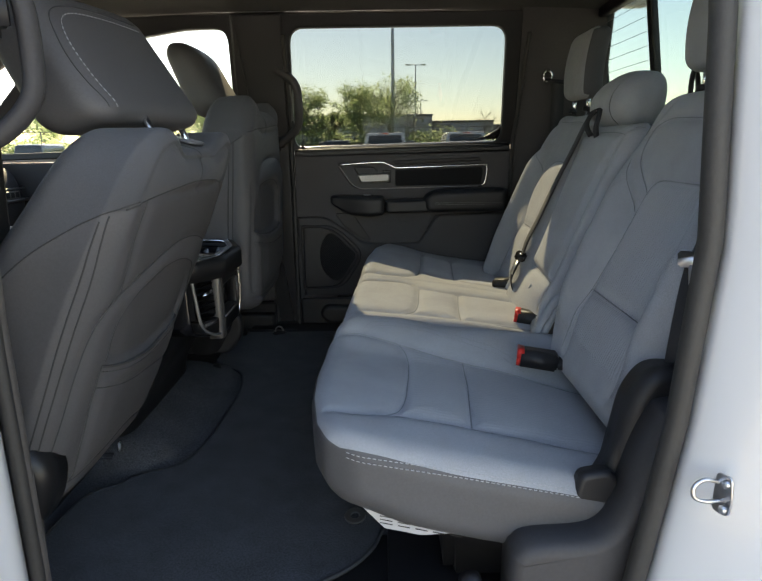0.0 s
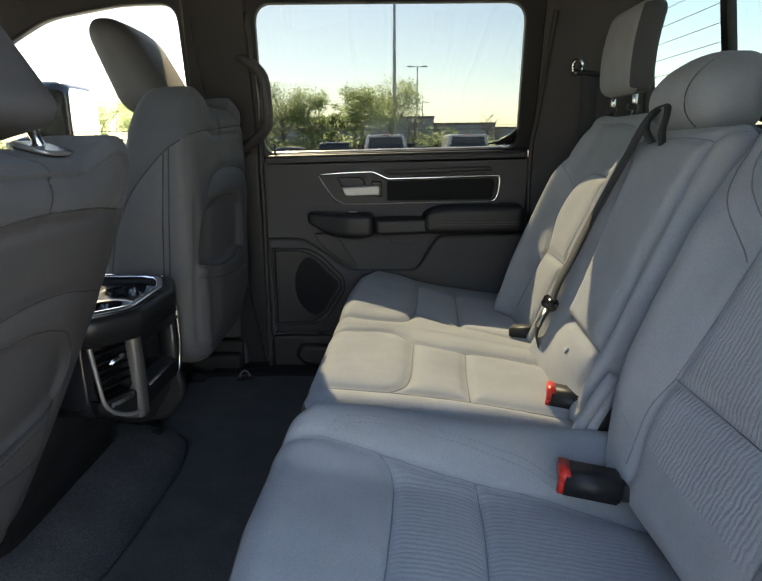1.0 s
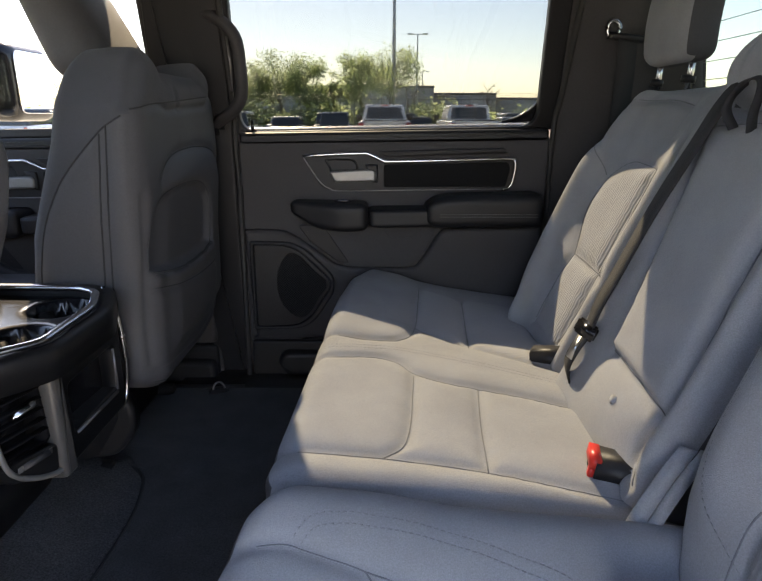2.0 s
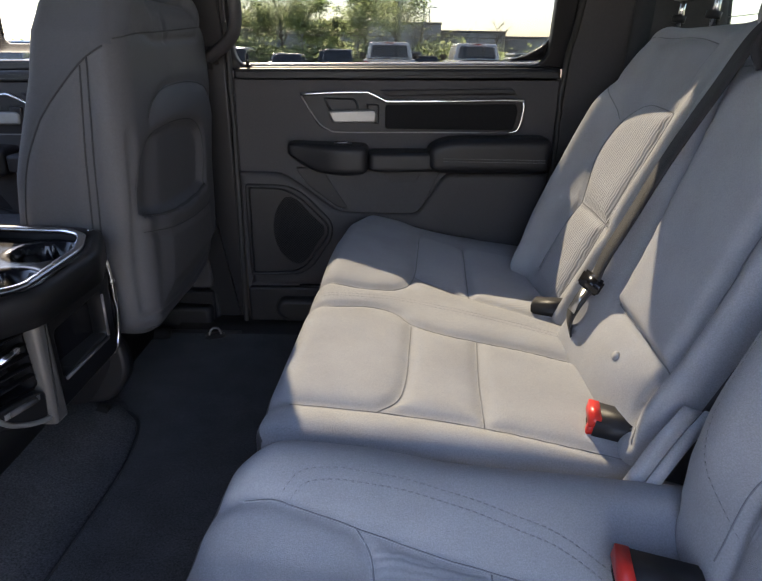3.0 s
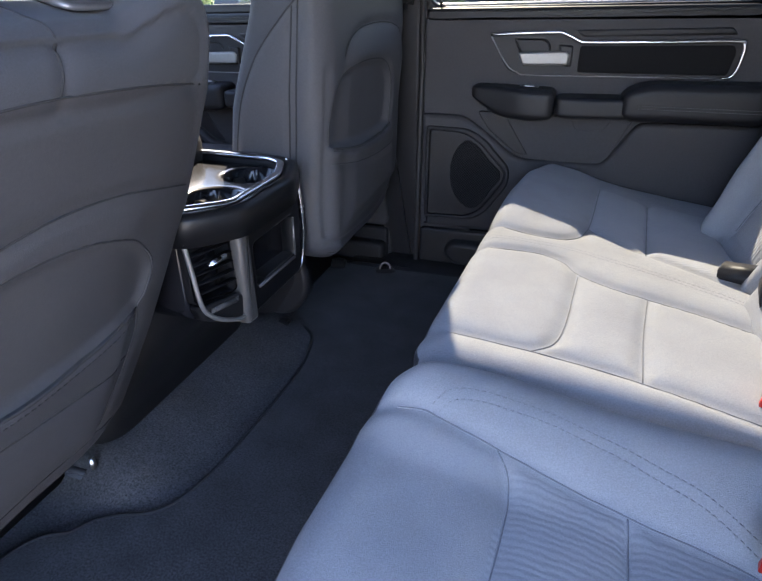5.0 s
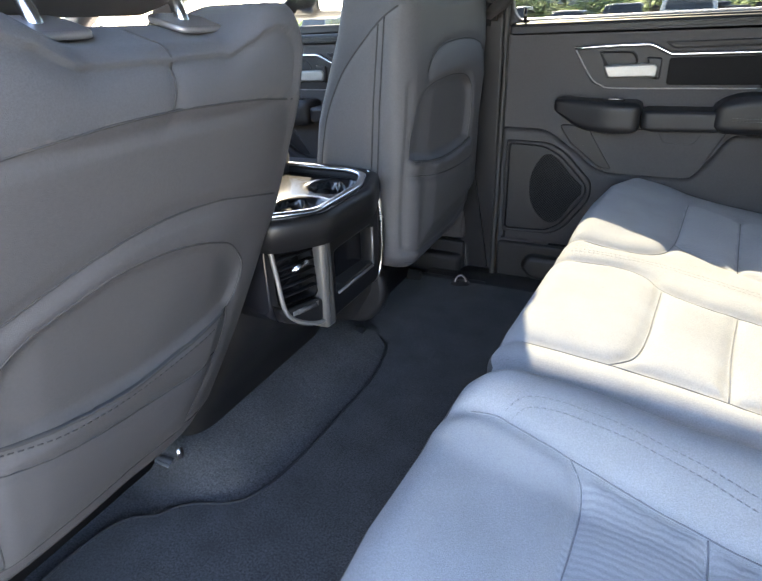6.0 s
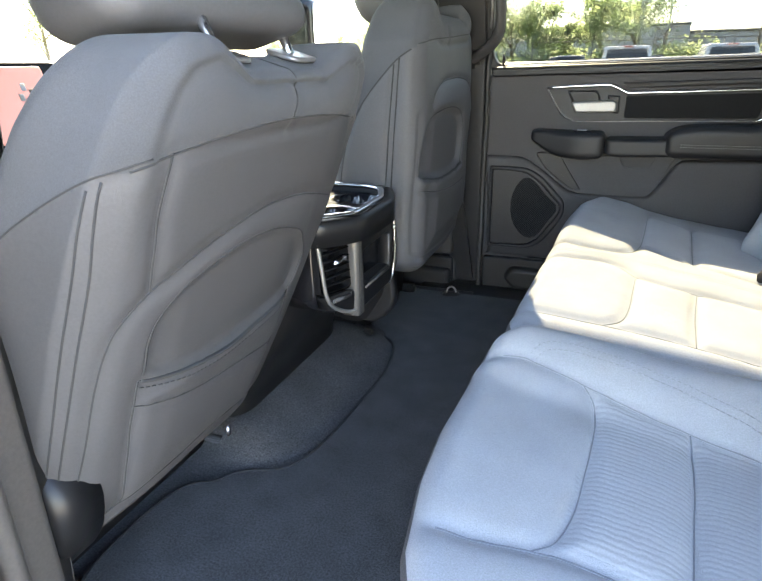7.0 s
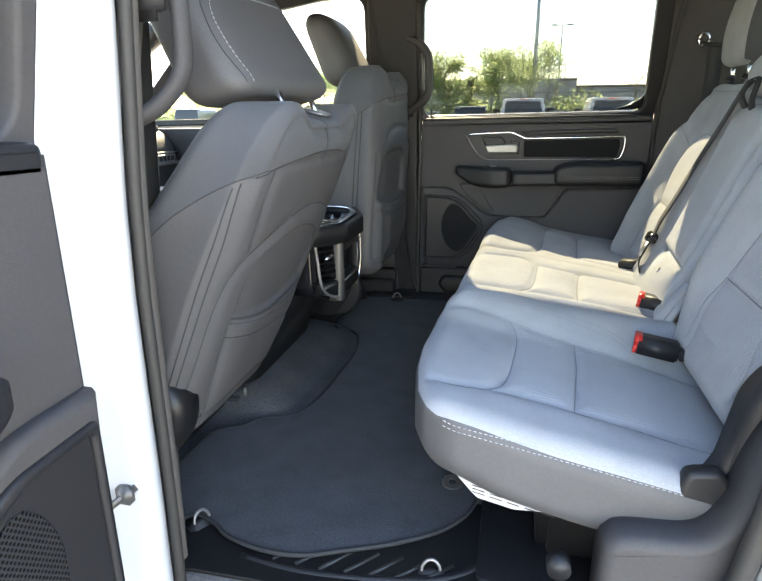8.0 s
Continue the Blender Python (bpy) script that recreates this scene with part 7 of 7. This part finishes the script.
fence = thing("chain_link_fence", (0, 46, 0), "chain-link fence with posts and top rail along the lot", "fence")
part("top_rail", tube([(-60, 46, 2.72), (60, 46, 2.72)], 0.035, 6), FENCE, fence)
for k in range(30):
    part("post", tube([(-58 + 4.0 * k, 46, 0), (-58 + 4.0 * k, 46, 3.15 if k % 3 == 0 else 2.75)], 0.045, 6), FENCE, fence)
for k in range(3):
    part("wire", tube([(-60, 46, 2.9 + 0.12 * k), (60, 46, 2.9 + 0.12 * k)], 0.008, 4), FENCE, fence)


def parked_car(x, y, turn, paint, tall, label):
    """A saloon or tall wagon: lower body, glasshouse, wheels, lamps."""
    c = thing("parked_car", (x, y, 0), label, "car", "parked cars")
    m = Matrix.Translation((x, y, 0)) @ Matrix.Rotation(radians(turn), 4, "Z")
    H = 1.68 if tall else 1.45
    P, F, S = soft_box((-0.9, -2.25, 0.28), (0.9, 2.25, 0.95), 0.16, 0.11)
    P[:, 2] += 0.10 * np.cos(P[:, 1] / 2.25 * 1.3) * (P[:, 2] > 0.6)
    part("body", moved((P, F), m), paint, c)
    P, F, S = soft_box((-0.80, -1.9 if tall else -1.55, 0.90), (0.80, 0.95, H), 0.12, 0.09)
    k = (P[:, 2] - 0.9) / (H - 0.9)
    P[:, 0] *= 1 - 0.17 * k
    P[:, 1] = P[:, 1] * (1 - (0.16 if tall else 0.30) * k) - 0.1 * k
    part("cabin", moved((P, F), m), CAR_GLASS, c, "dark glazed cabin")
    P, F, S = soft_box((-0.66, -1.42 if tall else -0.95, H - 0.03), (0.66, 0.58, H + 0.03), 0.03, 0.09)
    part("roof", moved((P, F), m), paint, c)
    for sx in (-1, 1):
        part("roof_rail", moved(tube([(sx * 0.68, -1.7 if tall else -1.3, 0.98), (sx * 0.645, -1.2, H - 0.04), (sx * 0.645, 0.5, H - 0.04), (sx * 0.74, 1.05, 0.98)], 0.035, 6), m), paint, c)
        part("tail_lamp", moved(block((sx * 0.80 - 0.10, -2.27, 0.72), (sx * 0.80 + 0.08, -2.18, 0.92), 0.03), m), TAIL, c)
        for yy in (-1.35, 1.35):
            part("wheel", moved(tube([(sx * 0.72, yy, 0.33), (sx * 0.92, yy, 0.33)], 0.33, 16), m), RUBBER, c)
    return c


def pickup(x, y, label, letter=False):
    """A pickup seen from behind: bed with tailgate, tail lamps, cab with rear glass."""
    c = thing("pickup_truck", (x, y, 0), label, "pickup truck", "parked pickups")
    P, F, S = soft_box((x - 1.0, y, 0.55), (x + 1.0, y + 5.6, 1.34), 0.10, 0.12)
    part("body", (P, F), WHITE_PAINT, c)
    P, F, S = soft_box((x - 0.93, y + 1.75, 1.28), (x + 0.93, y + 4.2, 1.95), 0.10, 0.08)
    k = (P[:, 2] - 1.28) / 0.67
    P[:, 0] = x + (P[:, 0] - x) * (1 - 0.16 * k)
    P[:, 1] += 0.12 * k * (P[:, 1] < y + 2.5)
    part("cab", (P, F), WHITE_PAINT, c)
    part("rear_glass", plate(rounded([(x - 0.75, 1.40), (x + 0.75, 1.40), (x + 0.66, 1.84), (x - 0.66, 1.84)], 0.06, 4), lambda a, b, d: (a, y + 1.745 + 0.18 * (b - 1.28) - d, b), 0.012, 0.003), CAR_GLASS, c)
    for a in (-0.25, 0.25):
        part("glass_bar", block((x + a - 0.012, y + 1.74, 1.40), (x + a + 0.012, y + 1.80, 1.84), 0.003), RUBBER, c)
    gate = part("tailgate", plate(rounded([(x - 0.78, 0.80), (x + 0.78, 0.80), (x + 0.78, 1.32), (x - 0.78, 1.32)], 0.03, 4), lambda a, b, d: (a, y - d, b), 0.03, 0.008), WHITE_PAINT, c)
    part("gate_handle", plate(rounded([(x - 0.12, 1.06), (x + 0.12, 1.06), (x + 0.12, 1.17), (x - 0.12, 1.17)], 0.05, 5), lambda a, b, d: (a, y - 0.03 - d, b), 0.01, 0.004), GREY_CAR, gate)
    part("cap_rail", block((x - 0.8, y - 0.01, 1.33), (x + 0.8, y + 0.05, 1.36), 0.008), RUBBER, c)
    part("stop_lamp", block((x - 0.16, y + 1.83, 1.90), (x + 0.16, y + 1.90, 1.935), 0.008), TAIL, c)
    for s in (-1, 1):
        part("tail_lamp", block((x + s * 0.90 - 0.09, y - 0.035, 0.85), (x + s * 0.90 + 0.09, y + 0.10, 1.26), 0.02), TAIL, c)
        part("side_mirror", block((x + s * 1.12 - 0.12, y + 3.9, 1.32), (x + s * 1.12 + 0.12, y + 4.0, 1.56), 0.03), RUBBER, c)
        for yy in (0.95, 4.6):
            part("wheel", tube([(x + s * 0.78, y + yy, 0.42), (x + s * 1.0, y + yy, 0.42)], 0.42, 18), RUBBER, c)
    part("bumper", block((x - 0.98, y - 0.18, 0.50), (x + 0.98, y - 0.02, 0.72), 0.03), STEEL, c)
    return c


pickup(0.17, 23.6, "white pickup truck parked with its tailgate towards the lane")
pickup(3.60, 23.6, "white pickup truck with dark sliding rear glass")
rnd = random.Random(5)
spots = [(-2.4, 33.5, 1), (-4.9, 33, 0), (-7.3, 32, 1), (-10.0, 30, 0), (-12.6, 32, 1), (-15.4, 33, 0), (2.2, 36, 0), (6.9, 33, 0), (9.4, 32, 1), (12.0, 33, 0), (-3.4, 40, 1), (-6.4, 40.5, 0), (-9.5, 40, 1), (-13, 40, 0), (1.6, 41, 1), (8.3, 40, 1), (11.2, 40, 0), (-18.5, 33, 1), (-16.5, 40, 0), (14.6, 33, 1)]
for k, (x, y, tall) in enumerate(spots):
    paint, word = ((WHITE_PAINT, "white"), (SILVER, "silver"), (GREY_CAR, "dark grey"), (WHITE_PAINT, "white"))[k % 4]
    parked_car(x, y, rnd.uniform(-4, 4) + (180 if rnd.random() < 0.3 else 0), paint, tall, word + (" tall wagon" if tall else " saloon car") + " parked in a row on the lot")
parked_car(8.6, 21.5, 8, WHITE_PAINT, 1, "white tall wagon parked close by on the lot")
